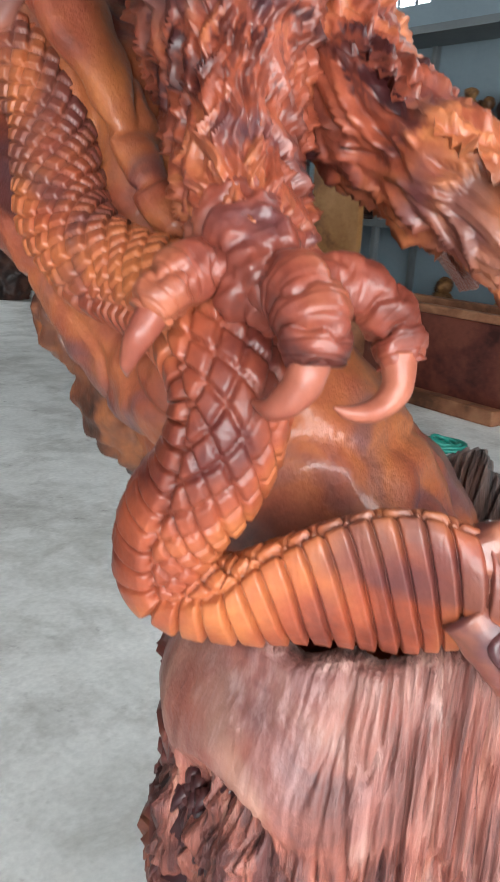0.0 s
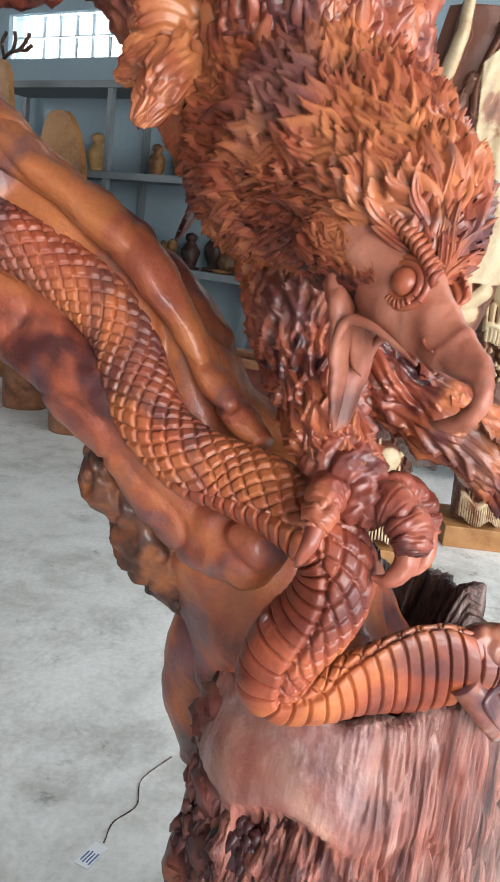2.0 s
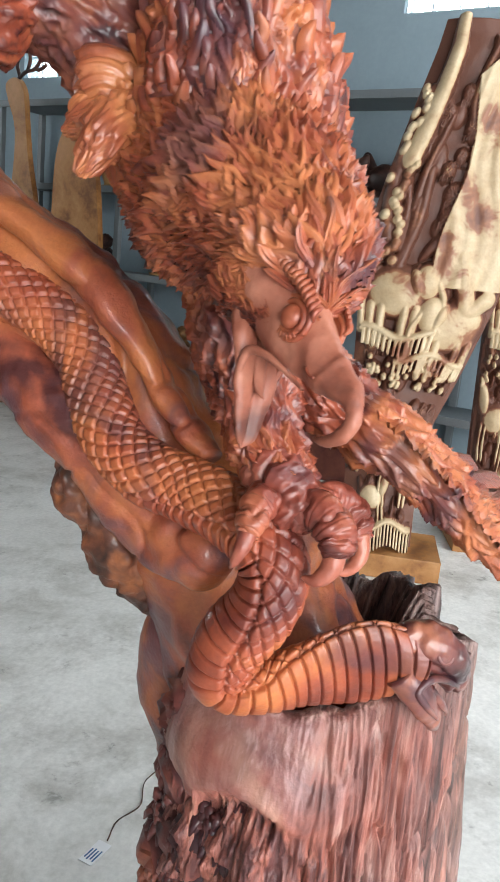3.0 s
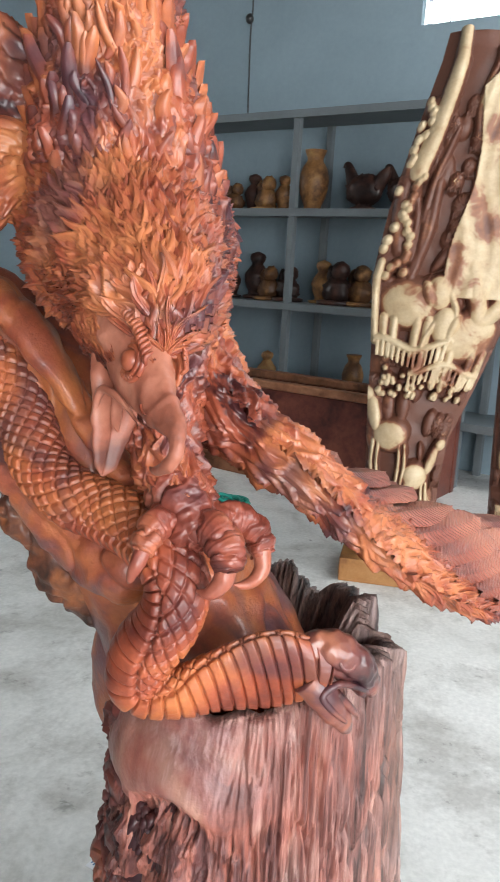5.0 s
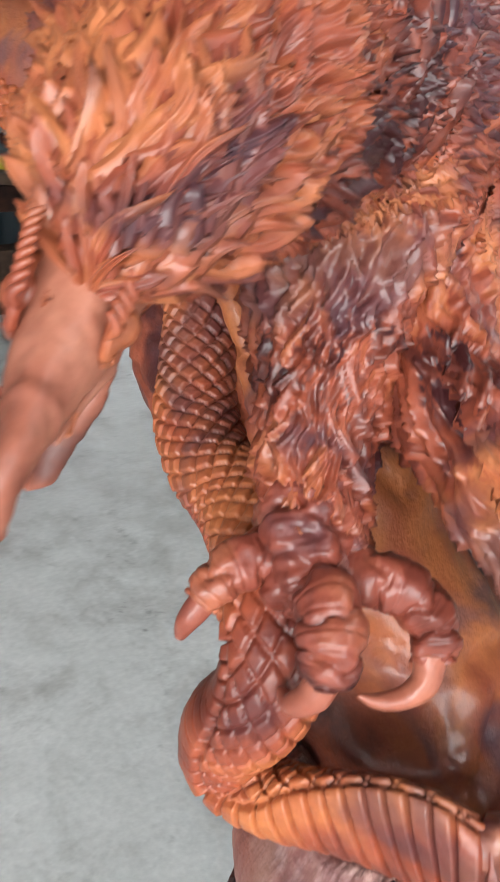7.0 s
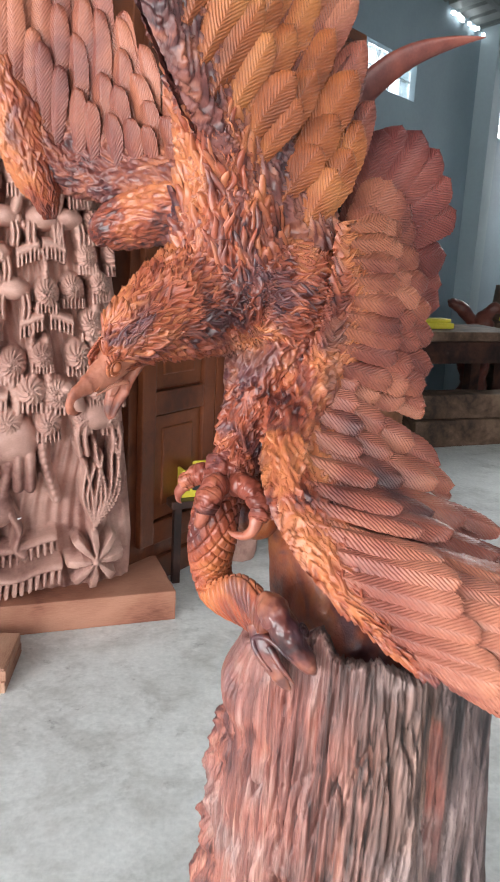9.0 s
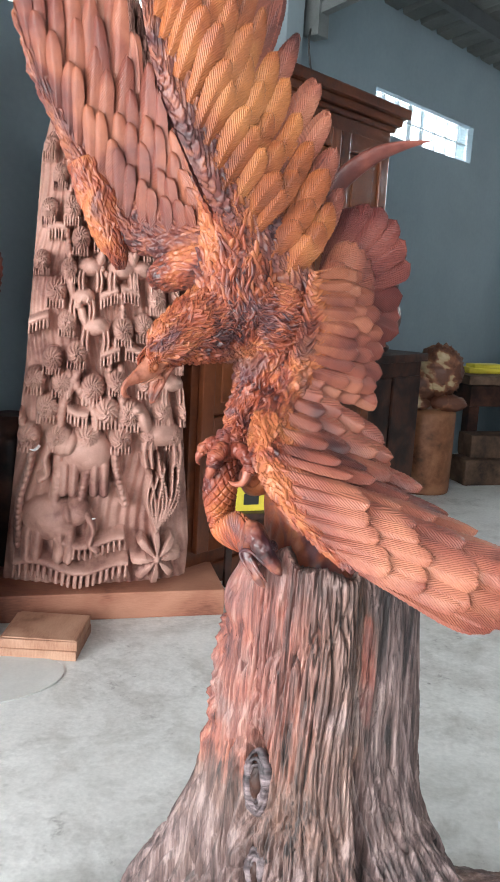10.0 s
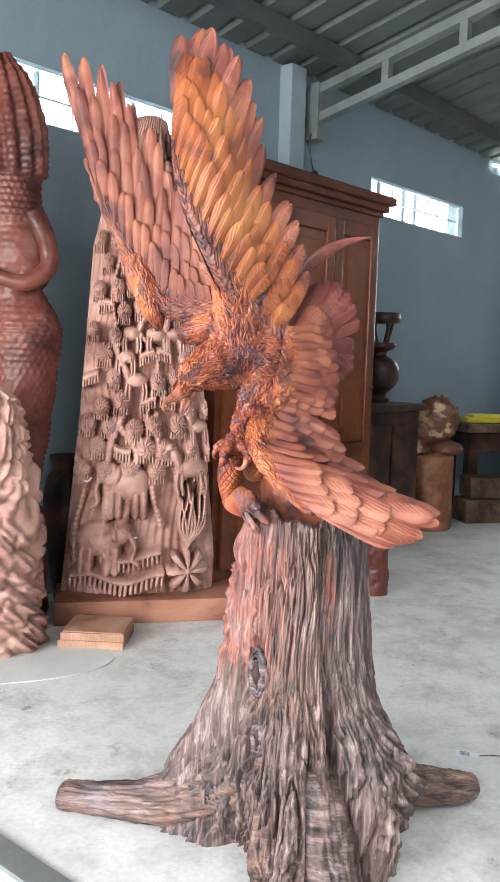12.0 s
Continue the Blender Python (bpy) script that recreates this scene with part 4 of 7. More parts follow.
def locks(centres, radii, flow, n, rnd, length=0.036, width=0.0026, keep=None, lift=0.8, wave=0.004, high=0.0050):
    """Free-standing flame-like locks over a loft, pointing along flow."""
    g = np.random.default_rng(rnd.randint(0, 9999))
    q = spline(np.c_[centres, radii], 200)
    T = unit(np.gradient(q[:, :3], axis=0))
    area = np.cumsum(np.maximum(q[:, 3], 0.002))
    k = np.minimum(np.searchsorted(area, g.random(n) * area[-1]), 199)
    t = T[k]
    side = unit(np.cross(t, (0.3, 0.2, 1.0)))
    top = np.cross(side, t)
    a = g.uniform(0, 2 * np.pi, n)[:, None]
    nrm = side * np.cos(a) + top * np.sin(a)
    p = q[k, :3] + nrm * q[k, 3:4]
    if keep is not None:
        m = keep(p)
        t, nrm, p = t[m], nrm[m], p[m]
    n = len(p)
    d = t * flow[0] + np.asarray(flow[1])
    d = unit(d - nrm * (d * nrm).sum(1, keepdims=True))
    d = unit(d + g.uniform(-0.45, 0.45, n)[:, None] * np.cross(nrm, d))
    b = np.cross(nrm, d)
    ln = (length * g.uniform(0.6, 1.3, n))[:, None]
    wd = (width * g.uniform(0.7, 1.4, n))[:, None]
    ph, amp = g.uniform(0, 6.28, n)[:, None], (wave * g.uniform(0.4, 1.4, n))[:, None]
    up = (lift * g.uniform(0.3, 1.4, n))[:, None]
    segs = 8
    R = []
    for j in range(segs + 1):
        f = j / segs
        c = p + d * ln * f + b * amp * np.sin(ph + f * 4.6) + nrm * (-0.002 + up * 0.012 * f * f)
        w = wd * 2.4 * math.sqrt(f + 0.05) * (1 - f) ** 0.6 + 0.0003
        h = high * (0.6 + 0.7 * f) * (1 - f**4) + 0.0002
        R.append(np.stack([c - b * w - nrm * 0.005, c - b * w * 0.5 + nrm * h, c + nrm * h * 0.72, c + b * w * 0.5 + nrm * h, c + b * w - nrm * 0.005], 1))
    V = np.stack(R, 1).reshape(-1, 3)
    m = (segs + 1) * 5
    one = np.array([(j * 5 + i, j * 5 + i + 1, j * 5 + 6 + i, j * 5 + 5 + i) for j in range(segs) for i in range(4)])
    F = (one[None] + (np.arange(n) * m)[:, None, None]).reshape(-1, 4).tolist()
    return V, F, np.repeat(g.random(n), m)


def tinted(pieces):
    """Pieces with or without tint as one V, F, tint."""
    V, F = joined([p[:2] for p in pieces])
    return V, F, np.concatenate([p[2] if len(p) > 2 else np.full(len(p[0]), 0.55) for p in pieces])


BODY = [(-0.288, 0.007, 1.182, 0.004), (-0.282, 0.010, 1.190, 0.019), (-0.268, 0.016, 1.204, 0.034), (-0.245, 0.034, 1.222, 0.047), (-0.212, 0.064, 1.238, 0.061), (-0.175, 0.092, 1.252, 0.073), (-0.130, 0.108, 1.258, 0.079), (-0.080, 0.115, 1.252, 0.076), (-0.030, 0.130, 1.252, 0.062), (0.015, 0.150, 1.262, 0.042), (0.040, 0.165, 1.275, 0.02)]
SHOULDER = [(-0.118, 0.104, 1.195, 0.012), (-0.124, 0.103, 1.215, 0.060), (-0.132, 0.102, 1.25, 0.074), (-0.150, 0.105, 1.315, 0.070), (-0.160, 0.110, 1.385, 0.052), (-0.180, 0.100, 1.45, 0.038), (-0.215, 0.080, 1.53, 0.026), (-0.262, 0.060, 1.63, 0.018), (-0.300, 0.050, 1.75, 0.012), (-0.318, 0.045, 1.85, 0.006)]
DROOP = [(-0.035, 0.110, 1.190, 0.052), (-0.050, 0.078, 1.148, 0.040), (-0.068, 0.032, 1.110, 0.031), (-0.080, -0.035, 1.068, 0.026), (-0.070, -0.080, 1.036, 0.023), (-0.045, -0.117, 1.000, 0.020), (-0.014, -0.152, 0.965, 0.017), (0.024, -0.186, 0.934, 0.015), (0.064, -0.214, 0.912, 0.009)]
FAR_ARM = [(-0.080, 0.170, 1.33, 0.055), (-0.150, 0.250, 1.385, 0.046), (-0.225, 0.320, 1.400, 0.042), (-0.310, 0.380, 1.400, 0.038), (-0.385, 0.405, 1.415, 0.034), (-0.425, 0.405, 1.450, 0.036), (-0.470, 0.400, 1.510, 0.032), (-0.520, 0.394, 1.590, 0.024), (-0.585, 0.390, 1.710, 0.016), (-0.640, 0.385, 1.840, 0.009)]
WRIST = [(-0.500, 0.395, 1.560, 0.034), (-0.468, 0.400, 1.490, 0.044), (-0.445, 0.404, 1.430, 0.042), (-0.430, 0.408, 1.385, 0.029), (-0.422, 0.411, 1.352, 0.014), (-0.420, 0.412, 1.336, 0.002)]
LEG = [(-0.080, 0.104, 1.245, 0.010), (-0.084, 0.103, 1.225, 0.045), (-0.090, 0.100, 1.190, 0.052), (-0.106, 0.090, 1.130, 0.040), (-0.122, 0.072, 1.085, 0.031), (-0.138, 0.052, 1.045, 0.024), (-0.146, 0.040, 1.026, 0.020)]
FAR_LEG = [(-0.095, 0.130, 1.265, 0.030), (-0.115, 0.145, 1.275, 0.056), (-0.155, 0.170, 1.290, 0.046), (-0.185, 0.184, 1.290, 0.014)]
FAR_THIGH = [(-0.150, 0.255, 1.385, 0.006), (-0.170, 0.270, 1.378, 0.035), (-0.200, 0.290, 1.365, 0.045), (-0.270, 0.330, 1.345, 0.040), (-0.325, 0.350, 1.325, 0.030), (-0.345, 0.355, 1.310, 0.012)]
# the head's axes: ahead along the beak, upwards, and to the bird's right
AHEAD, RIGHT, CROWN = np.array((-0.586, -0.568, -0.577)), np.array((-0.790, 0.560, 0.250)), np.array((-0.183, -0.601, 0.777))
EYES = np.array((-0.2900, 0.0140, 1.1760))


def on_head(f, u, e=0.0):
    return EYES + AHEAD * f + CROWN * u + RIGHT * e


def bird():
    """Body, neck, head and legs in one mesh, covered with carved locks."""
    rnd = random.Random(11)
    pieces = [shag(BODY, 330, 480, 1, 0.025, 0.0028, 0.0120, step=0.011), shag(SHOULDER, 270, 330, 2, 0.034, 0.0036, 0.0125), shag(LEG, 190, 210, 3, 0.036, 0.0036, 0.0125, step=0.014), shag(FAR_LEG, 90, 150, 4, 0.026, 0.003, 0.005), shag(FAR_THIGH, 110, 150, 5, 0.034, 0.0034, 0.0075)]
    b = np.array(BODY)
    face = on_head(0.012, -0.010)
    clear = lambda p: np.linalg.norm(p - face, axis=1) > 0.031
    pieces.append(locks(b[:8, :3], b[:8, 3], (1.0, (0, 0, 0.10)), 1500, rnd, 0.023, 0.0019, keep=clear, lift=0.50, wave=0.0030, high=0.0026))
    s = np.array(SHOULDER)[2:]
    pieces.append(locks(s[:6, :3], s[:6, 3], (1.0, (0, 0, 0.2)), 420, rnd, 0.034, 0.0034, lift=0.60, wave=0.003, high=0.0034))

    # short strands from the cere back over the brow and cheeks
    h = np.array([(*on_head(f, u), r) for f, u, r in ((0.010, -0.004, 0.0150), (-0.004, -0.006, 0.0182), (-0.018, -0.008, 0.0208), (-0.034, -0.011, 0.0245), (-0.050, -0.014, 0.0290))])
    bare = [on_head(0.0, 0.0, 0.016), on_head(0.0, 0.0, -0.016)]
    gape = on_head(0.004, -0.030)
    open_skin = lambda p: (np.linalg.norm(p - bare[0], axis=1) > 0.0135) & (np.linalg.norm(p - bare[1], axis=1) > 0.0135) & (np.linalg.norm(p - gape, axis=1) > 0.024)
    pieces.append(locks(h[:, :3], h[:, 3], (1.0, (0, 0, 0.0)), 900, rnd, 0.015, 0.0013, keep=open_skin, lift=0.25, wave=0.002, high=0.0020))

    # face and hooked beak
    rows = [(f, h, r, d / r) for f, h, r, d in ((-0.045, -0.007, 0.0250, 0.0240), (-0.022, -0.007, 0.0212, 0.0225), (0.000, -0.009, 0.0165, 0.0215), (0.013, -0.0088, 0.0138, 0.0195), (0.027, -0.0085, 0.0105, 0.0175), (0.040, -0.0068, 0.0084, 0.0150), (0.052, -0.0046, 0.0068, 0.0116), (0.0605, -0.0052, 0.0055, 0.0080), (0.0662, -0.0112, 0.0044, 0.0054), (0.0675, -0.0185, 0.0038, 0.0044), (0.0642, -0.0255, 0.0024, 0.0029), (0.0595, -0.0302, 0.0012, 0.0015), (0.0555, -0.0318, 0.0004, 0.0004))]
    mid = spline([on_head(f, h) for f, h, r, q in rows], 200)

    def cere(V, u, a):
        c = mid[np.clip((u * 199).astype(int), 0, 199)]
        below = np.clip(-((V - c) @ CROWN) / 0.008, 0, 1) * np.exp(-(((V - c) @ RIGHT) / 0.0065) ** 2)
        return 0.0010 * np.exp(-((u - 0.40) / 0.02) ** 2) + 0.0016 * fbm(V, 60, 3) - 0.0095 * below * np.clip((u - 0.14) / 0.08, 0, 1) * np.clip((0.72 - u) / 0.1, 0, 1)

    bill = []
    V, F, u, a = tube([(*on_head(f, h), r, q) for f, h, r, q in rows], 130, 64, up=RIGHT, disp=cere)
    bill.append((V, F))
    # the lower jaw: a boat with raised rims, opened wide
    rows = [(-0.036, -0.026, 0.0190, 0.75), (-0.018, -0.036, 0.0180, 0.50), (-0.004, -0.047, 0.0160, 0.42), (0.008, -0.058, 0.0132, 0.40), (0.017, -0.067, 0.0102, 0.40), (0.022, -0.073, 0.0066, 0.45), (0.0245, -0.0775, 0.0012, 0.5)]
    inner = unit(AHEAD * 0.62 + CROWN * 0.78)
    C = spline([on_head(f, h) for f, h, r, q in rows], 200)

    def boat(V, u, a):
        c = C[np.clip((u * 199).astype(int), 0, 199)]
        side = np.abs((V - c) @ RIGHT) / np.interp(u, np.linspace(0, 1, 7), [r[2] for r in rows])
        over = ((V - c) @ inner) > 0
        return np.where(over, -0.85 * np.abs((V - c) @ inner) * np.clip(1.25 - side**2 * 1.3, 0, 1) - 0.0035 * np.clip(1 - side**2 * 1.6, 0, 1), 0) * np.clip((1 - u) * 5, 0, 1)

    V, F, u, a = tube([(*on_head(f, h), r, q) for f, h, r, q in rows], 90, 64, up=RIGHT, disp=lambda V, u, a: boat(V, u, a) + 0.0018 * fbm(V, 70, 3))
    bill.append((V, F))
    V, F, u, a = tube([(*on_head(f, h), r, 0.6) for f, h, r in ((-0.018, -0.032, 0.0050), (-0.006, -0.042, 0.0046), (0.004, -0.048, 0.0036), (0.012, -0.049, 0.0006))], 24, 16, up=RIGHT)
    bill.append((V, F))
    for side in (1, -1):
        # rim of the gape from the corner of the beak to the jaw
        t = [(*on_head(f, h, e * side), r) for f, h, e, r in ((0.034, -0.0195, 0.0080, 0.0010), (0.016, -0.0225, 0.0112, 0.0016), (0.002, -0.0265, 0.0140, 0.0024), (-0.008, -0.034, 0.0150, 0.0028), (-0.004, -0.046, 0.0140, 0.0022), (0.008, -0.058, 0.0112, 0.0012))]
        V, F, u, a = tube(t, 40, 10)
        bill.append((V, F))
        c = on_head(0.000, 0.000, 0.0140 * side)
        pieces.append(blob(c, 0.0074, 16, 20))
        out = RIGHT * side
        for rad, th in ((0.0094, 0.0022), (0.0128, 0.0020)):
            t = [(*(c + out * (0.0010 - (rad - 0.009) * 0.3) + AHEAD * rad * math.cos(k) + CROWN * rad * 0.88 * math.sin(k)), th) for k in np.linspace(0, 2 * math.pi, 17)]
            V, F, u, a = tube(t, 44, 8, close=False)
            pieces.append((V, F))
        # lower lashes
        for j in range(9):
            k = -0.35 - j * 0.24
            o = AHEAD * math.cos(k) + CROWN * math.sin(k)
            V, F, u, a = tube([(*(c + out * 0.002 + o * 0.0085), 0.0009), (*(c + out * 0.0022 + o * 0.0108), 0.0012), (*(c + out * 0.0005 + o * 0.0132), 0.0006)], 5, 6)
            pieces.append((V, F))
        # ribbed brow over the eye
        for j in range(12):
            k = j / 11
            q = on_head(-0.030 + 0.040 * k, 0.0135 + 0.0030 * math.sin(k * 3.0) - 0.002 * k, (0.0175 - 0.0055 * k) * side)
            d = CROWN * 0.9 - AHEAD * 0.35
            V, F, u, a = tube([(*(q - d * 0.0046 + out * 0.0008), 0.0010), (*(q + out * 0.0030), 0.0020), (*(q + d * 0.0046 - out * 0.0005), 0.0009)], 7, 8)
            pieces.append((V, F))
        nos = on_head(0.032, -0.0085, 0.0112 * side)
        t = [(*(nos + AHEAD * 0.0042 * math.cos(k) + CROWN * 0.0018 * math.sin(k)), 0.0009) for k in np.linspace(3.4, 6.4, 9)]
        V, F, u, a = tube(t, 20, 6)
        pieces.append((V, F))
    V, F, t = tinted(pieces)
    ob = build("bird", V, F, M["plumage"], carving, "eagle body, neck and open-beaked head carved with wavy locks", fac=t)
    V, F = joined(bill)
    build("beak", V, F, M["beak"], ob, "dusty tan hooked beak, wide open")
    return ob


the_bird = bird()


def lifted_toe(tip, side):
    """A stout pointed toe of the lifted foot, cut with leafy ridges."""
    tip = np.array(tip)
    base = np.array((-0.150, 0.176, 1.296)) + np.array((0.0, 0.004, 0.012)) * side
    mid = base * 0.45 + tip * 0.55 + np.array((-0.006, -0.002, 0.010))

    V, F, t = shag([(*base, 0.024), (*(base * 0.7 + mid * 0.3), 0.025), (*mid, 0.019), (*(mid * 0.4 + tip * 0.6), 0.011), (*tip, 0.001)], 90, 100, 60 + side, 0.026, 0.0044, 0.0085, lumps=0.005, straight=True, step=0.012)
    build("lifted_toe", V, F, M["plumage_gold"], the_bird, "stout pointed toe of the lifted foot", fac=t)


for k, q in enumerate(((-0.173, 0.227, 1.284), (-0.205, 0.198, 1.252), (-0.171, 0.220, 1.312))):
    lifted_toe(q, k - 1)


def toe(rows, claw, parent, folds=4):
    """One stout toe with deep folds over its knuckle, and its hooked claw."""
    def rings(V, u, a):
        f = (u * folds + 0.16 * np.sin(a * 2 + u * 7) + 0.10 * np.sin(a * 5)) % 1
        return 0.0022 * (0.5 - f) * np.clip((u - 0.15) / 0.2, 0, 1) - 0.0020 * np.exp(-(np.minimum(f, 1 - f) / 0.14) ** 2) + 0.0022 * fbm(V, 60, 3) - 0.0006 * np.exp(-(np.abs((u * folds * 2.3 + 0.3 * np.sin(a + 1)) % 1 - 0.5) / 0.10) ** 2)

    V, F, u, a = tube(rows, 130, 48, disp=rings)
    t = build("toe", V, F, M["toe"], parent, "wrinkled dark toe")
    V, F, u, a = tube(claw, 40, 24, disp=lambda V, u, a: 0.0007 * fbm(V, 90, 2))
    build("claw", V, F, M["horn"], t, "smooth hooked claw")


# foot that grips the snake: its folded ankle, then hind, middle and outer toe
def foot():
    def creases(V, u, a):
        f = (u * 5 + 0.25 * np.sin(a * 3)) % 1
        return -0.0030 * np.exp(-(np.minimum(f, 1 - f) / 0.13) ** 2) + 0.0050 * fbm(V, 60, 4) - 0.0030 * np.exp(-(fbm(V * (1, 1, 0.6), 45, 2) / 0.12) ** 2)

    V, F, u, a = tube([(-0.120, 0.074, 1.082, 0.020), (-0.134, 0.058, 1.058, 0.026), (-0.147, 0.045, 1.040, 0.027), (-0.150, 0.034, 1.024, 0.023), (-0.148, 0.026, 1.010, 0.012)], 120, 72, disp=creases)
    build("foot", V, F, M["toe"], the_bird, "folded dark ankle of the gripping foot")


foot()
toe([(-0.148, 0.050, 1.036, 0.0150), (-0.172, 0.055, 1.036, 0.0140), (-0.189, 0.057, 1.028, 0.0125), (-0.198, 0.058, 1.017, 0.0095)], [(-0.196, 0.058, 1.019, 0.0075), (-0.203, 0.060, 1.009, 0.0060), (-0.204, 0.064, 0.998, 0.0036), (-0.200, 0.068, 0.991, 0.0006)], the_bird, 3)
toe([(-0.150, 0.036, 1.028, 0.0170), (-0.160, 0.013, 1.031, 0.0160), (-0.168, -0.002, 1.019, 0.0155), (-0.171, -0.005, 1.003, 0.0125)], [(-0.171, -0.004, 1.008, 0.0090), (-0.175, -0.001, 0.994, 0.0078), (-0.178, 0.008, 0.985, 0.0056), (-0.177, 0.019, 0.985, 0.0008)], the_bird)
toe([(-0.140, 0.034, 1.030, 0.0160), (-0.119, 0.009, 1.031, 0.0150), (-0.107, -0.008, 1.016, 0.0140), (-0.108, -0.016, 0.998, 0.0115)], [(-0.110, -0.014, 1.003, 0.0085), (-0.114, -0.017, 0.989, 0.0074), (-0.122, -0.013, 0.980, 0.0058), (-0.134, -0.007, 0.978, 0.0042), (-0.143, -0.001, 0.981, 0.0008)], the_bird)


def feather_mesh(base, tip, nrm, width, bend, blunt, thick=0.0055, sweep=0.0, barb=0.0075):
    """A vane with a raised shaft, slanting barbs cut in relief on both sides and a notched rounded tip: V, F, uv."""
    base, tip, nrm = (np.asarray(v, float) for v in (base, tip, nrm))
    d = tip - base
    ln = np.linalg.norm(d)
    d = d / ln
    nrm = unit(nrm - d * (nrm @ d))
    b = np.cross(d, nrm)
    nl, nw = max(20, int(ln / 0.0035)), 9
    f = np.linspace(0, 1, nl + 1)[:, None]
    s = np.linspace(-1, 1, nw)[None, :]
    w = width * (0.50 + 0.55 * np.minimum(1, f * 1.6)) * np.sqrt(np.clip(1 - np.maximum(0, (f - blunt) / (1 - blunt)) ** 2.4, 0, 1)) + 0.0004
    ph = ((f * ln - np.abs(s) * width * 0.95) / barb + 0.17 * np.sin(f * 23 + ln * 90)) % 1
    cut = 0.0010 * (ph - 0.5) - 0.0005 * np.exp(-(np.minimum(ph, 1 - ph) / 0.16) ** 2)
    cut = cut * np.clip((np.abs(s) - 0.06) / 0.25, 0, 1) * np.clip(w / width * 2 - 0.3, 0, 1)
    shaft = 0.0030 * (1 - 0.7 * f) * np.exp(-((s / 0.12) ** 2))
    w = w * (1 + 0.10 * (ph - 0.5) * (np.abs(s) > 0.9))
    mid = base + (d * ln)[None] * f + nrm[None] * bend * ln * f * f + b[None] * sweep * ln * f * f
    V, uv = [], []
    for lift in (1, -1):
        z = -0.22 * width * s * s + lift * (shaft + cut + thick * 0.5 * (1 - 0.75 * np.abs(s) ** 3) * (1 - 0.6 * f))
        V.append((mid[:, None] + b * (w * s)[..., None] + nrm * z[..., None]).reshape(-1, 3))
        uv.append(np.stack([0.5 + 0.5 * s * w / 0.03, f * ln + 0 * s], -1).reshape(-1, 2))
    n = (nl + 1) * nw
    i, j = np.meshgrid(np.arange(nl), np.arange(nw - 1), indexing="ij")
    a = (i * nw + j).ravel()
    F = np.stack([a, a + 1, a + nw + 1, a + nw], -1).tolist() + np.stack([n + a, n + a + nw, n + a + nw + 1, n + a + 1], -1).tolist()
    # the rim has vertices of its own, so that the edge stays crisp
    V, uv = np.vstack(V), np.vstack(uv)
    row = np.arange(nl + 1) * nw
    loop = np.r_[row, nl * nw + np.arange(1, nw - 1), row[::-1] + nw - 1]
    m = len(loop)
    F += [(2 * n + k, 2 * n + k + 1, 2 * n + m + k + 1, 2 * n + m + k) for k in range(m - 1)]
    return np.vstack([V, V[loop], V[loop + n]]), F, np.vstack([uv, uv[loop], uv[loop + n]])


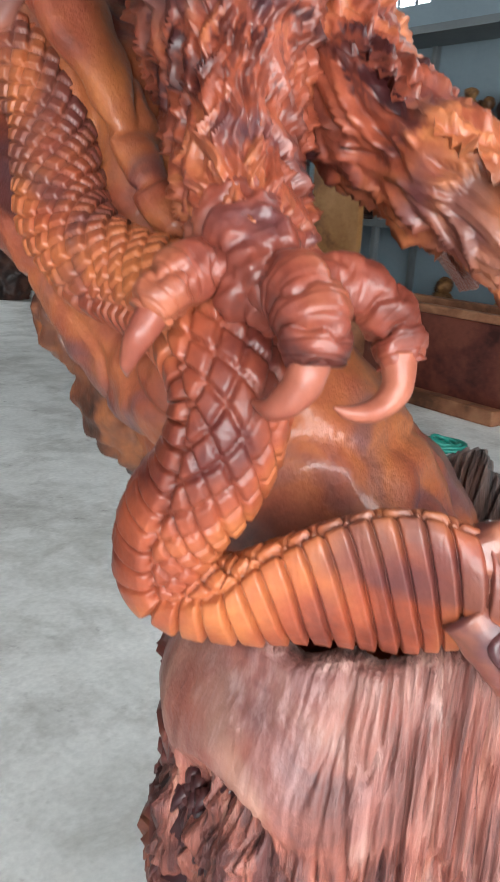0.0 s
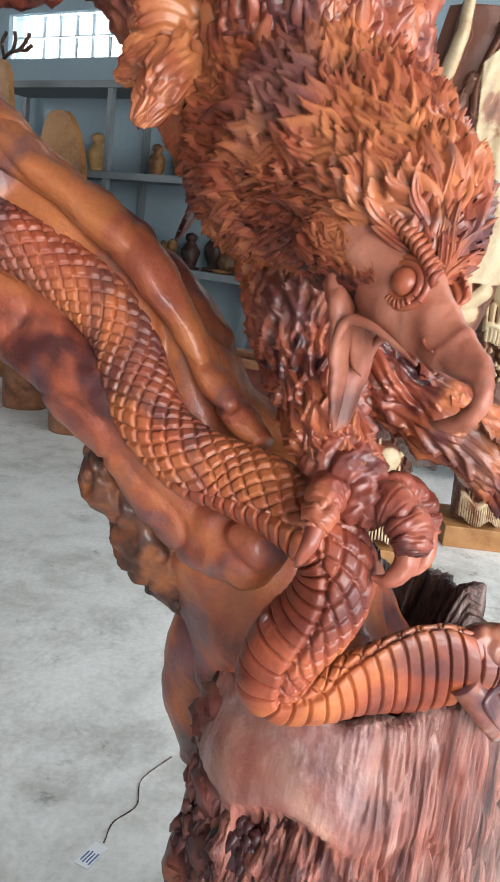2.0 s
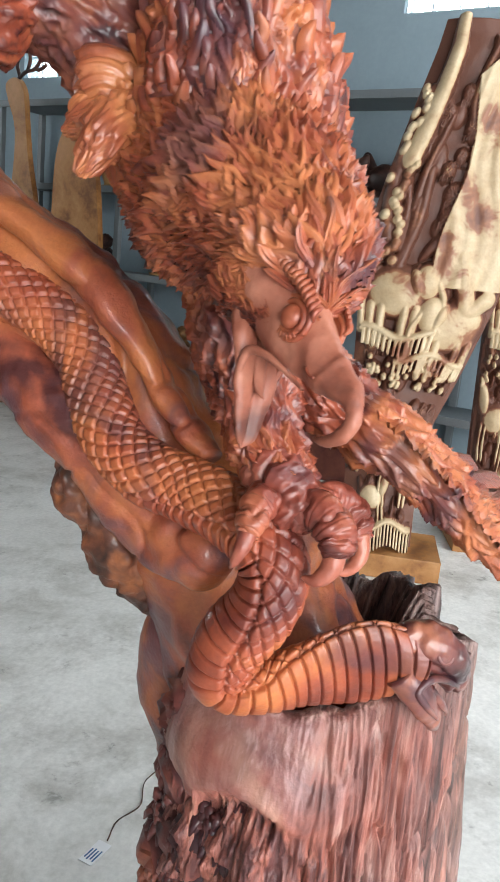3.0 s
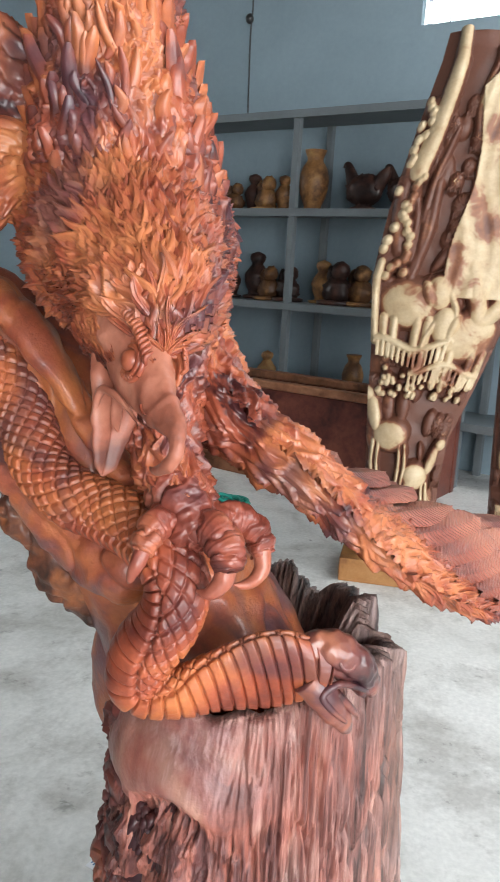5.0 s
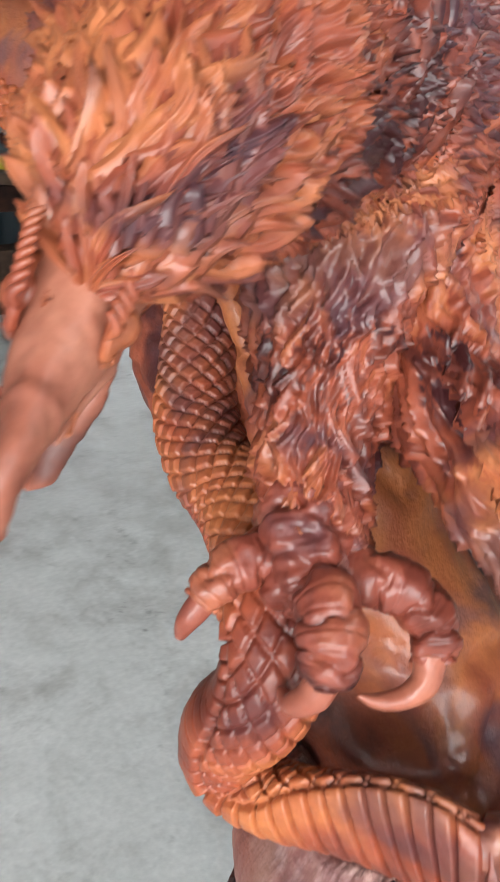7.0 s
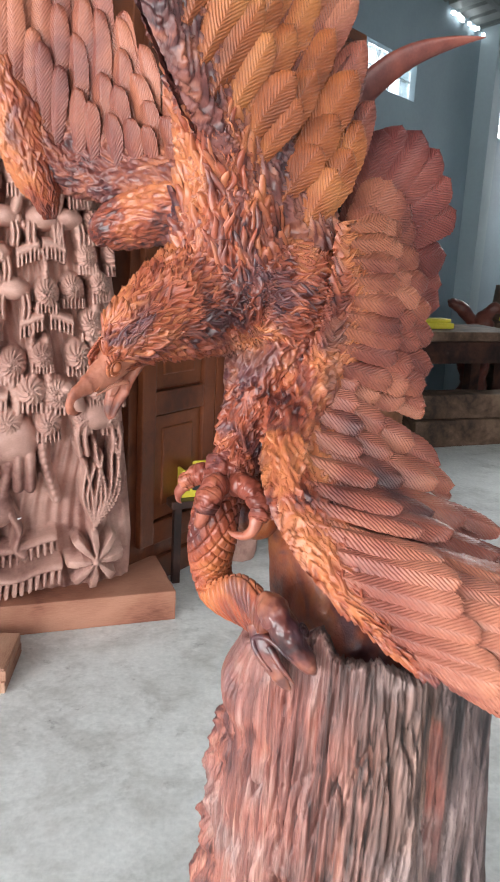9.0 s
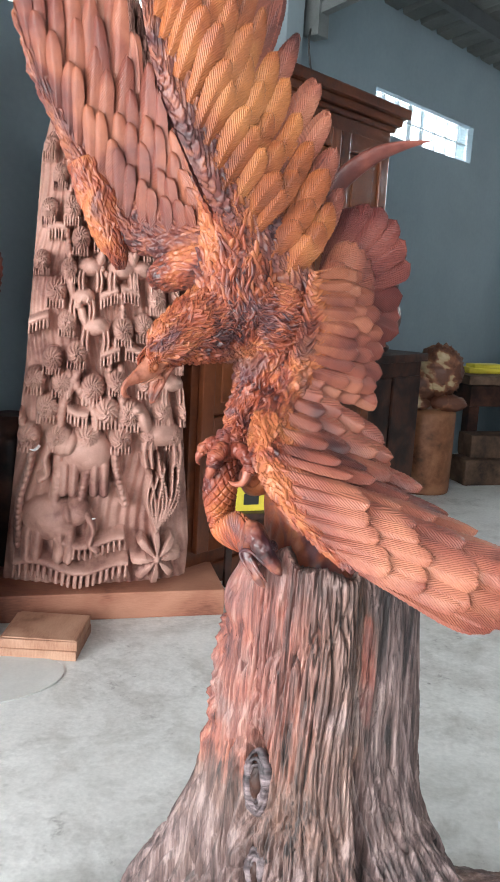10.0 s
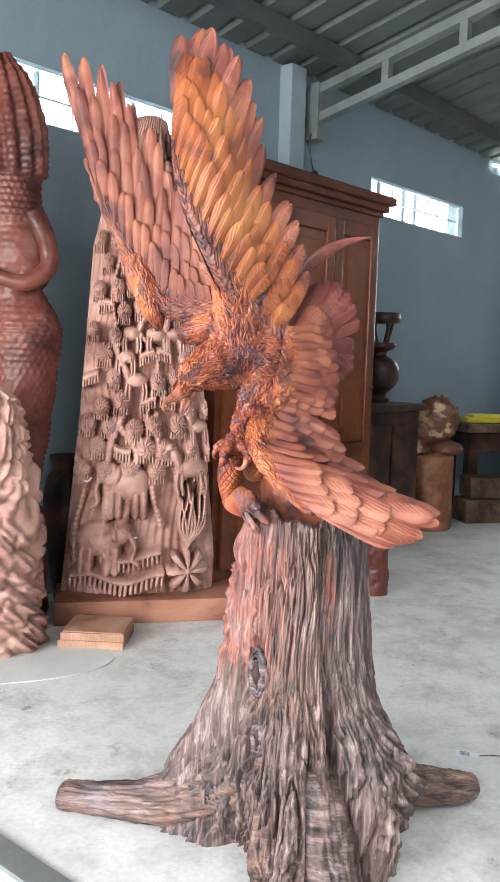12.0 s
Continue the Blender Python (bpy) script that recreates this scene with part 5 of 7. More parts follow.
def wing(name, lead, trail, rows, face, label, arm, seed, cover, warp=1.0, both=False, arm_locks=(0.044, 0.0042, 0.0115)):
    """A wing: a shaggy arm, scale-like coverts over it, and rows of overlapping feathers between lead and trail."""
    rnd = random.Random(seed)
    pieces = [shag(arm, 280, 132, seed, *arm_locks, step=0.018)]
    Lc, Tc = spline(lead, 200), spline(trail, 400)
    face = np.asarray(face, float)

    def sheet(s, t):
        s = min(1.0, max(0.0, s))
        k, m = s * 199, s**warp * 399
        i, j = min(int(k), 198), min(int(m), 398)
        p = Lc[i] + (Lc[i + 1] - Lc[i]) * (k - i)
        q = Tc[j] + (Tc[j + 1] - Tc[j]) * (m - j)
        return p + (q - p) * t

    def normal(s):
        du = sheet(s + 0.03, 0.4) - sheet(s - 0.03, 0.4)
        n = unit(np.cross(du, sheet(s, 1.0) - sheet(s, 0.0)))
        return n if n @ face > 0 else -n

    # coverts
    t0, t1, lift, wide, length = cover
    ns, nt = 230, 64
    S, T = np.linspace(0.0, 0.985, ns), np.linspace(t0, t1, nt)
    N = np.array([normal(s) for s in S])
    P = np.array([[sheet(s, t) for t in T] for s in S])
    across = np.r_[0, np.cumsum(np.linalg.norm(np.diff(P[:, 0], axis=0), axis=1))]
    along = np.linalg.norm(P - P[:, :1], axis=2).ravel()
    ang = np.repeat(across, nt) / 0.30 + 0.10 * np.sin(along * 70)
    h, tint = flames(along, ang, lambda x: np.full(np.shape(x), 0.30), length, wide, 0.0115, seed + 40, length * 0.50, 0.002)
    x = (np.tile(T, ns) - t0) / (t1 - t0)
    base = lift * np.sqrt(np.clip(1 - x**1.6, 0, 1)) * np.clip(x * 6, 0.0, 1) - 0.004 * x
    taper = np.repeat(np.interp(S, [0, 0.5, 1], [1, 0.8, 0.35]), nt)
    for sd in ((1, -1) if both else (1,)):
        V = P.reshape(-1, 3) + np.repeat(N, nt, axis=0) * (sd * (base * taper + h * np.clip((1 - x) * 6, 0.15, 1)))[:, None]
        F = [(i * nt + j, i * nt + j + 1, (i + 1) * nt + j + 1, (i + 1) * nt + j) for i in range(ns - 1) for j in range(nt - 1)]
        pieces.append((V, F, tint))
    V, F, tt = tinted(pieces)
    w = build(name, V, F, M["plumage_dark"] if "raised" in label else M["plumage"], carving, label, fac=tt)
    for mat, n, s0, s1, ta0, tb0, wid, up, blunt, sides in rows:
        for i in range(n):
            s = s0 + (s1 - s0) * (i + 0.5) / n
            nrm = normal(s)
            for sd in sides:
                j = s + rnd.uniform(-0.010, 0.010)
                ta, tb = ta0 + rnd.uniform(-0.02, 0.02), tb0 + rnd.uniform(-0.03, 0.03)
                p0 = sheet(j, ta) + nrm * sd * up * 0.5
                p1 = sheet(j, tb) + nrm * sd * (up + rnd.uniform(-0.001, 0.0025))
                # each vane is tilted a little so that one edge slips under its neighbour
                tilt = unit(sheet(s + 0.03, 0.6) - sheet(s - 0.03, 0.6)) * 0.20
                fv, ff, fuv = feather_mesh(p0, p1, nrm * sd + tilt, wid * rnd.uniform(0.90, 1.10), 0.015 + rnd.uniform(-0.03, 0.03), blunt, sweep=rnd.uniform(-0.05, 0.05))
                build("feather", fv, ff, M[mat], w, uv=fuv)
    return w


# drooping near wing
wing("near_wing", [(x - 0.004, y - 0.008, z) for x, y, z, r in DROOP],
     [(0.085, 0.135, 1.195), (0.118, 0.125, 1.120), (0.132, 0.085, 1.065), (0.150, 0.050, 1.020), (0.195, -0.030, 0.975), (0.265, -0.150, 0.945), (0.335, -0.270, 0.925), (0.300, -0.290, 0.885), (0.230, -0.290, 0.855)],
     [("feather", 12, 0.0, 1.0, 0.26, 1.00, 0.0205, 0.000, 0.74, (1, -1)),
      ("feather", 11, 0.02, 0.98, 0.14, 0.76, 0.0205, 0.010, 0.76, (1,)),
      ("feather", 12, 0.03, 0.95, 0.06, 0.54, 0.0190, 0.019, 0.74, (1,)),
      ("feather", 13, 0.05, 0.93, 0.02, 0.34, 0.0160, 0.027, 0.72, (1,))],
     (-0.3, -0.9, 0.2), "drooping eagle wing with carved feathers", DROOP, 21, (-0.10, 0.30, 0.015, 0.0054, 0.022), 0.62)
# raised near wing, golden feathers
wing("raised_wing",
     [(-0.040, 0.105, 1.300), (-0.130, 0.088, 1.390), (-0.190, 0.065, 1.465), (-0.235, 0.050, 1.55), (-0.280, 0.040, 1.65), (-0.312, 0.035, 1.75), (-0.328, 0.035, 1.85)],
     [(0.042, 0.200, 1.470), (0.020, 0.200, 1.560), (-0.015, 0.200, 1.650), (-0.055, 0.190, 1.740), (-0.095, 0.150, 1.830), (-0.125, 0.110, 1.905), (-0.142, 0.080, 1.965), (-0.172, 0.055, 2.035), (-0.215, 0.050, 2.070), (-0.260, 0.050, 2.085), (-0.322, 0.050, 2.055)],
     [("feather", 14, 0.0, 1.0, 0.28, 1.00, 0.0240, 0.000, 0.45, (1, -1)),
      ("feather_gold", 15, 0.02, 0.97, 0.16, 0.78, 0.0250, 0.010, 0.52, (1, -1)),
      ("feather_gold", 15, 0.02, 0.95, 0.08, 0.56, 0.0220, 0.019, 0.55, (1, -1)),
      ("feather_gold", 16, 0.03, 0.93, 0.03, 0.37, 0.0185, 0.027, 0.58, (1, -1))],
     (-0.3, -0.9, 0.1), "raised eagle wing with golden carved feathers", SHOULDER[3:], 22, (-0.08, 0.32, 0.014, 0.0062, 0.026), 1.0, True)
# raised far wing
wing("far_wing",
     [(-0.130, 0.215, 1.375), (-0.220, 0.305, 1.400), (-0.310, 0.360, 1.400), (-0.395, 0.392, 1.420), (-0.450, 0.390, 1.470), (-0.510, 0.385, 1.570), (-0.580, 0.380, 1.700), (-0.640, 0.375, 1.840)],
     [(-0.175, 0.260, 1.480), (-0.240, 0.310, 1.540), (-0.300, 0.345, 1.610), (-0.340, 0.355, 1.690), (-0.380, 0.360, 1.780), (-0.430, 0.360, 1.890), (-0.490, 0.360, 1.980), (-0.560, 0.360, 2.070), (-0.650, 0.360, 2.125), (-0.722, 0.360, 2.135)],
     [("feather", 14, 0.0, 1.0, 0.28, 1.00, 0.0205, 0.000, 0.42, (1, -1)),
      ("feather_plum", 14, 0.02, 0.96, 0.14, 0.76, 0.0205, 0.010, 0.52, (1, -1)),
      ("feather_plum", 14, 0.02, 0.94, 0.06, 0.55, 0.0175, 0.017, 0.70, (1, -1)),
      ("feather_plum", 16, 0.10, 0.93, 0.03, 0.36, 0.0155, 0.026, 0.60, (1, -1))],
     (-0.2, -0.95, 0.1), "raised far eagle wing with plum-brown carved feathers", FAR_ARM, 23, (-0.10, 0.38, 0.014, 0.0058, 0.026), 1.0, True)
V, F, t = shag(WRIST, 170, 220, 9, 0.036, 0.0040, 0.0070)
build("wing_bend", V, F, M["plumage"], carving, "pointed shaggy bend of the far wing", fac=t)
# feathers over the back, between wings and tail
wing("mantle",
     [(-0.050, 0.062, 1.175), (-0.040, 0.056, 1.235), (-0.030, 0.064, 1.290), (-0.025, 0.095, 1.345)],
     [(0.112, 0.105, 1.125), (0.125, 0.140, 1.200), (0.110, 0.160, 1.280), (0.075, 0.190, 1.370)],
     [("feather_plum", 7, 0.0, 1.0, 0.40, 1.00, 0.0175, 0.000, 0.80, (1,)),
      ("feather", 8, 0.0, 1.0, 0.28, 0.84, 0.0150, 0.006, 0.80, (1,)),
      ("feather_plum", 9, 0.0, 1.0, 0.16, 0.66, 0.0135, 0.011, 0.78, (1,))],
     (-0.1, -0.98, 0.15), "overlapping back feathers between wings and tail", [(-0.03, 0.12, 1.22, 0.03), (-0.02, 0.13, 1.26, 0.035), (-0.02, 0.14, 1.31, 0.03)], 24, (-0.02, 0.40, 0.004, 0.0055, 0.028))


def tail():
    rnd = random.Random(5)
    V, F, u, a = tube([(-0.01, 0.155, 1.28, 0.045), (0.02, 0.175, 1.31, 0.04), (0.05, 0.20, 1.33, 0.02)], 24, 24, disp=lambda V, u, a: 0.006 * fbm(V, 30, 3))
    t = build("tail", V, F, M["carved"], carving, "fanned eagle tail with rounded dark red feathers")
    tips = spline([(0.060, 0.265, 1.475), (0.105, 0.270, 1.480), (0.150, 0.272, 1.440), (0.176, 0.274, 1.370), (0.170, 0.274, 1.285), (0.158, 0.268, 1.225), (0.110, 0.262, 1.195)], 11)
    for i, p in enumerate(tips):
        base = np.array([0.0, 0.16, 1.30]) + np.array([0.0, 0.0, 0.03 * (p[2] - 1.33)])
        for sd in (1,):
            fv, ff, fuv = feather_mesh(base, p + rnd.uniform(-0.006, 0.006), (-0.15, -0.95, 0.1), 0.026, 0.02, 0.84, thick=0.006)
            build("feather", fv + np.array([0, 0.003 * (i % 2), 0]), ff, M["feather_tail"], t, uv=fuv)
    for ring, (n, f, wid) in enumerate(((10, 0.62, 0.020), (9, 0.42, 0.016))):
        for p in spline(tips[1:-1], n):
            base = np.array([-0.01, 0.13, 1.29])
            q = base + (p - base) * f + np.array([0, -0.014 * (ring + 1), 0])
            fv, ff, fuv = feather_mesh(base + (0, -0.01 * (ring + 1), 0), q, (-0.15, -0.95, 0.1), wid, 0.02, 0.78)
            build("feather", fv, ff, M["feather_plum"], t, uv=fuv)
    # the long pointed plume
    V, F, u, a = tube([(0.00, 0.25, 1.49, 0.020, 0.4), (0.05, 0.28, 1.545, 0.020, 0.4), (0.10, 0.295, 1.582, 0.016, 0.45), (0.155, 0.300, 1.603, 0.009, 0.5), (0.205, 0.300, 1.614, 0.001, 0.5)], 40, 20, up=(0, 0, 1))
    build("plume", V, F, M["feather_plum"], t, "long pointed plume")


tail()


# ---- things along the walls ----
def wardrobe():
    """A tall varnished wardrobe with a stepped cornice and four panelled doors."""
    w = thing("wardrobe", "tall varnished brown wooden wardrobe with panelled doors", "wardrobe", WA)
    x0, x1, y0, y1, h = -1.42, -0.014, -0.70, -0.09, 2.14
    bm = bmesh.new()
    box(bm, (x1 - x0, y1 - y0, h - 0.10), ((x0 + x1) / 2, (y0 + y1) / 2, (h + 0.10) / 2), bevel=0.004)
    part("body", bm, M["teak"], w)
    bm = bmesh.new()
    box(bm, (x1 - x0 + 0.04, y1 - y0 + 0.02, 0.10), ((x0 + x1) / 2, (y0 + y1) / 2 - 0.01, 0.05), bevel=0.008)
    part("base", bm, M["teak"], w)
    for i, (o, z, t) in enumerate(((0.02, 2.155, 0.03), (0.045, 2.19, 0.04), (0.075, 2.235, 0.05))):
        bm = bmesh.new()
        box(bm, (x1 - x0 + 2 * o, y1 - y0 + o, t), ((x0 + x1) / 2, (y0 + y1) / 2 - o / 2, z), bevel=0.010)
        part("cornice", bm, M["teak"], w)
    dw = (x1 - x0 - 0.08) / 3
    for i in range(3):
        cx = x0 + 0.04 + (i + 0.5) * dw
        d = thing("door", "", "")
        d.parent = w
        d.location = (cx, y0, 0)
        bm = bmesh.new()
        for s in (-1, 1):
            box(bm, (0.075, 0.03, 1.90), (s * (dw / 2 - 0.040), -0.016, 1.12), bevel=0.006)
        for z in (0.21, 0.72, 2.03):
            box(bm, (dw - 0.152, 0.028, 0.09), (0, -0.015, z), bevel=0.006)
        part("frame", bm, M["teak"], d)
        for lo, hi in ((0.262, 0.67), (0.772, 1.98)):
            bm = bmesh.new()
            box(bm, (dw - 0.16, 0.012, hi - lo), (0, -0.008, (lo + hi) / 2), bevel=0.004)
            box(bm, (dw - 0.26, 0.016, hi - lo - 0.10), (0, -0.014, (lo + hi) / 2), bevel=0.007)
            part("panel", bm, M["teak_panel"], d)
        V, F = blob(((-1) ** i * (dw / 2 - 0.04), -0.045, 1.1), 0.014, 10, 12)
        build("knob", V, F, M["darkwood"], d)
    return w


wardrobe()


class Relief:
    """A carved panel: heights over (u, v), u to the right and v upwards, both in metres."""

    def __init__(self, nu, nv, wide, high):
        self.u, self.v = np.meshgrid(np.linspace(-wide / 2, wide / 2, nu), np.linspace(0, high, nv))
        self.h = np.zeros_like(self.u)

    def put(self, s, mask):
        self.h = np.where(mask, np.maximum(self.h, s), self.h)

    def ball(self, x, y, rx, ry, h, lean=0.0):
        c, s = math.cos(lean), math.sin(lean)
        a, b = self.u - x, self.v - y
        d = ((a * c + b * s) / rx) ** 2 + ((b * c - a * s) / ry) ** 2
        self.put(h * np.sqrt(np.clip(1 - d, 0, 1)), d < 1)

    def clump(self, x, y, r, h, k=9):
        """A crown of leaves: a dome with radiating cuts and a hanging fringe."""
        a, b = self.u - x, (self.v - y) * 1.15
        d = np.hypot(a, b) / r
        ang = np.arctan2(b, a)
        self.put(h * np.sqrt(np.clip(1 - d * d, 0, 1)) * (0.62 + 0.38 * np.abs(np.sin(ang * k + d * 5))) + 0.15 * h, d < 1)
        m = (np.abs(a) < r * 0.9) & (self.v < y - r * 0.55) & (self.v > y - r * 1.15)
        self.put(h * 0.75 * (0.25 + 0.75 * (np.sin(a / r * 22) > -0.2)), m)

    def fringe(self, x0, x1, y, hgt, h, pitch):
        wob = y + 0.02 * np.sin(self.u * 17)
        m = (self.u > x0) & (self.u < x1) & (self.v > wob - hgt) & (self.v < wob)
        self.put(h * (0.2 + 0.8 * (np.sin(self.u / pitch * 6.283) > -0.3)), m)
        self.put(h * 1.1 * np.sqrt(np.clip(1 - ((self.v - wob - 0.012) / 0.02) ** 2, 0, 1)), (self.u > x0) & (self.u < x1) & (np.abs(self.v - wob - 0.012) < 0.02))

    def stem(self, pts, r, h):
        q = spline(pts, 24)
        x0, x1, y0, y1 = q[:, 0].min() - r, q[:, 0].max() + r, q[:, 1].min() - r, q[:, 1].max() + r
        i = np.flatnonzero((self.v[:, 0] > y0) & (self.v[:, 0] < y1))
        j = np.flatnonzero((self.u[0] > x0) & (self.u[0] < x1))
        if len(i) and len(j):
            part_u, part_v = self.u[i[0]:i[-1] + 1, j[0]:j[-1] + 1], self.v[i[0]:i[-1] + 1, j[0]:j[-1] + 1]
            d = np.min([np.hypot(part_u - x, part_v - y) for x, y in q], axis=0) / r
            win = self.h[i[0]:i[-1] + 1, j[0]:j[-1] + 1]
            np.maximum(win, h * np.sqrt(np.clip(1 - d * d, 0, 1)), out=win)

    def beast(self, x, y, s, h, face=1, horns=True):
        """A plain four-legged shape."""
        self.ball(x, y, 0.085 * s, 0.042 * s, h)
        self.ball(x + face * 0.075 * s, y + 0.045 * s, 0.030 * s, 0.055 * s, h, -0.5 * face)
        self.ball(x + face * 0.105 * s, y + 0.085 * s, 0.034 * s, 0.020 * s, h)
        for dx in (-0.068, -0.045, 0.045, 0.068):
            self.stem([(x + dx * s, y - 0.02 * s), (x + dx * s * 1.1, y - 0.06 * s), (x + dx * s, y - 0.10 * s)], 0.013 * s, h * 0.8)
        if horns:
            self.stem([(x + face * 0.09 * s, y + 0.10 * s), (x + face * 0.075 * s, y + 0.13 * s), (x + face * 0.045 * s, y + 0.125 * s), (x + face * 0.05 * s, y + 0.10 * s)], 0.008 * s, h)

    def trunked(self, x, y, s, h, face=1):
        """A plain large beast with big ears, a long nose and pale tusks."""
        self.ball(x, y, 0.15 * s, 0.105 * s, h)
        self.ball(x + face * 0.13 * s, y + 0.045 * s, 0.07 * s, 0.075 * s, h * 1.15)
        self.ball(x + face * 0.085 * s, y + 0.04 * s, 0.035 * s, 0.06 * s, h * 1.3, 0.4 * face)
        self.stem([(x + face * 0.18 * s, y + 0.04 * s), (x + face * 0.215 * s, y - 0.03 * s), (x + face * 0.20 * s, y - 0.10 * s), (x + face * 0.235 * s, y - 0.13 * s)], 0.022 * s, h)
        for dx in (-0.11, -0.06, 0.05, 0.10):
            self.stem([(x + dx * s, y - 0.06 * s), (x + dx * s, y - 0.12 * s), (x + dx * s, y - 0.18 * s)], 0.030 * s, h * 0.9)

    def flower(self, x, y, r, h):
        a, b = self.u - x, self.v - y
        d, ang = np.hypot(a, b) / r, np.arctan2(b, a)
        self.put(h * (0.5 + 0.5 * np.sqrt(np.clip(1 - d * d, 0, 1))) * (np.cos(ang * 8) * 0.5 + 0.5 > d * 0.75), d < 1)
        self.ball(x, y, r * 0.2, r * 0.2, h * 1.2)


def trunk_panel(r, left, right, bow, depth, pos, mat, name, parent, label="", fac=None, back=0.12, thick_noise=0.01):
    """Lays a relief on a bowed slab whose left and right edges are given by height."""
    nv, nu = r.h.shape
    t = np.linspace(0, 1, nu)[None, :]
    z = r.v[:, :1]
    lo, hi = np.interp(z, *left), np.interp(z, *right)
    x = lo + (hi - lo) * t
    y = bow * (2 * t - 1) ** 2 - depth * r.h
    V = np.stack([x, y, np.broadcast_to(r.v, x.shape)], -1).reshape(-1, 3)
    V[:, 1] += thick_noise * fbm(V, 5, 3)
    n = len(V)
    B = np.stack([lo * 0.96 + (hi - lo) * 0.96 * t, np.full_like(x, back) + bow * 0.6 * np.abs(2 * t - 1), r.v], -1).reshape(-1, 3)
    F = [(i * nu + j, i * nu + j + 1, (i + 1) * nu + j + 1, (i + 1) * nu + j) for i in range(nv - 1) for j in range(nu - 1)]
    for i in range(nv - 1):
        a, b = i * nu, (i + 1) * nu
        F += [(a, b, n + b, n + a), (a + nu - 1, n + a + nu - 1, n + b + nu - 1, b + nu - 1)]
        F.append((n + a, n + b, n + b + nu - 1, n + a + nu - 1))
    for j in range(nu - 1):
        k = (nv - 1) * nu + j
        F += [(j, n + j, n + j + 1, j + 1), (k, k + 1, n + k + 1, n + k)]
    ob = build(name, np.vstack([V, B]), F, mat, parent, label, fac=None if fac is None else np.r_[fac.ravel(), np.full(n, 0.2)])
    ob.matrix_world = pos
    return ob


def relief_trunk():
    """The big trunk carved with forest beasts."""
    rnd = random.Random(31)
    r = Relief(200, 540, 0.80, 2.24)
    for i in range(9):
        x = rnd.uniform(-0.36, 0.36)
        y = rnd.uniform(0.2, 1.9)
        r.stem([(x, y - 0.22), (x + rnd.uniform(-0.05, 0.05), y - 0.05), (x + rnd.uniform(-0.06, 0.06), y + 0.15), (x + rnd.uniform(-0.08, 0.08), y + 0.30)], rnd.uniform(0.018, 0.03), 0.55)
    for row in range(15):
        y = 0.60 + row * 0.108
        for i in range(6):
            x = -0.34 + i * 0.136 + 0.068 * (row % 2) + rnd.uniform(-0.02, 0.02)
            k = rnd.random()
            if k < 0.72:
                r.clump(x, y + rnd.uniform(-0.02, 0.02), rnd.uniform(0.046, 0.062), rnd.uniform(0.7, 1.0), rnd.randint(5, 9))
            elif k < 0.85 and y > 0.7:
                r.beast(x, y, rnd.uniform(0.7, 0.95), 0.80, rnd.choice((-1, 1)), rnd.random() < 0.7)
            else:
                r.fringe(x - 0.05, x + 0.05, y, 0.035, 0.6, 0.018)
    r.trunked(-0.08, 0.55, 0.85, 0.75, -1)
    r.trunked(-0.22, 0.28, 0.85, 0.80, 1)
    r.fringe(-0.36, 0.12, 0.085, 0.05, 0.6, 0.026)
    r.fringe(-0.20, 0.10, 0.19, 0.04, 0.6, 0.024)
    for i in range(9):
        x = 0.20 + 0.018 * i
        r.stem([(0.24, 0.24), (x, 0.36), (x + rnd.uniform(-0.05, 0.05), rnd.uniform(0.42, 0.55))], 0.011, 0.8)
    r.flower(0.24, 0.13, 0.11, 1.0)
    r.beast(0.28, 0.62, 1.2, 0.9, -1, False)
    r.h = np.clip(r.h, 0, None) ** 0.6
    r.h += 0.04 * np.sin(r.u * 140 + 6 * np.sin(r.v * 7)) * (r.h < 0.05)
    t = thing("relief_trunk", "pale brown tree trunk carved with forest and elephants", "sculpture", pose(-0.725, 1.70, 0.11, 0, 0, 14))
    trunk_panel(r, ((0, 0.1, 0.9, 1.65, 2.1, 2.24), (-0.38, -0.37, -0.29, -0.235, -0.13, -0.06)), ((0, 0.15, 0.6, 1.0, 1.6, 2.1, 2.24), (0.36, 0.37, 0.33, 0.30, 0.22, 0.13, 0.10)), 0.09, 0.13, t.matrix_world, M["relief"], "carved_panel", None, back=0.13).parent = None
    ob = bpy.data.objects["carved_panel"]
    ob.parent = t
    ob.matrix_parent_inverse = t.matrix_world.inverted()
    # small pale tusks set into the carving
    for x, z, d in ((-0.235, 0.575, -1), (-0.055, 0.305, 1)):
        V, F, u, a = tube([(x, -0.05, z, 0.006), (x + 0.015 * d, -0.082, z - 0.010, 0.005), (x + 0.034 * d, -0.092, z - 0.004, 0.001)], 10, 8)
        build("tusk", V, F, M["white"], t)
    bm = bmesh.new()
    box(bm, (0.90, 0.34, 0.11), (0, -0.08, 0.055), bevel=0.006)
    p = part("plinth", bm, M["plinth"], None)
    p.matrix_world = pose(-0.715, 1.85, 0, 0, 0, 14.8)
    tagged(p, "thick raw wooden plinth slab under a carving", "plinth")
    return t


relief_trunk()

# offcut boards on the floor before the plinth
t = thing("board_stack", "small stack of raw pale red boards on the floor", "boards", pose(-0.845, 1.352, 0, 0, 0, 0.5))
for i, (w_, d_, z, rz) in enumerate(((0.285, 0.245, 0.018, 0), (0.275, 0.235, 0.050, 1.0), (0.262, 0.225, 0.068, -0.6))):
    bm = bmesh.new()
    box(bm, (w_, d_, 0.034 if i < 2 else 0.006), (0.004 * i, 0.004 * i, z), rz=rz, bevel=0.003)
    part("board", bm, M["raw"], t)

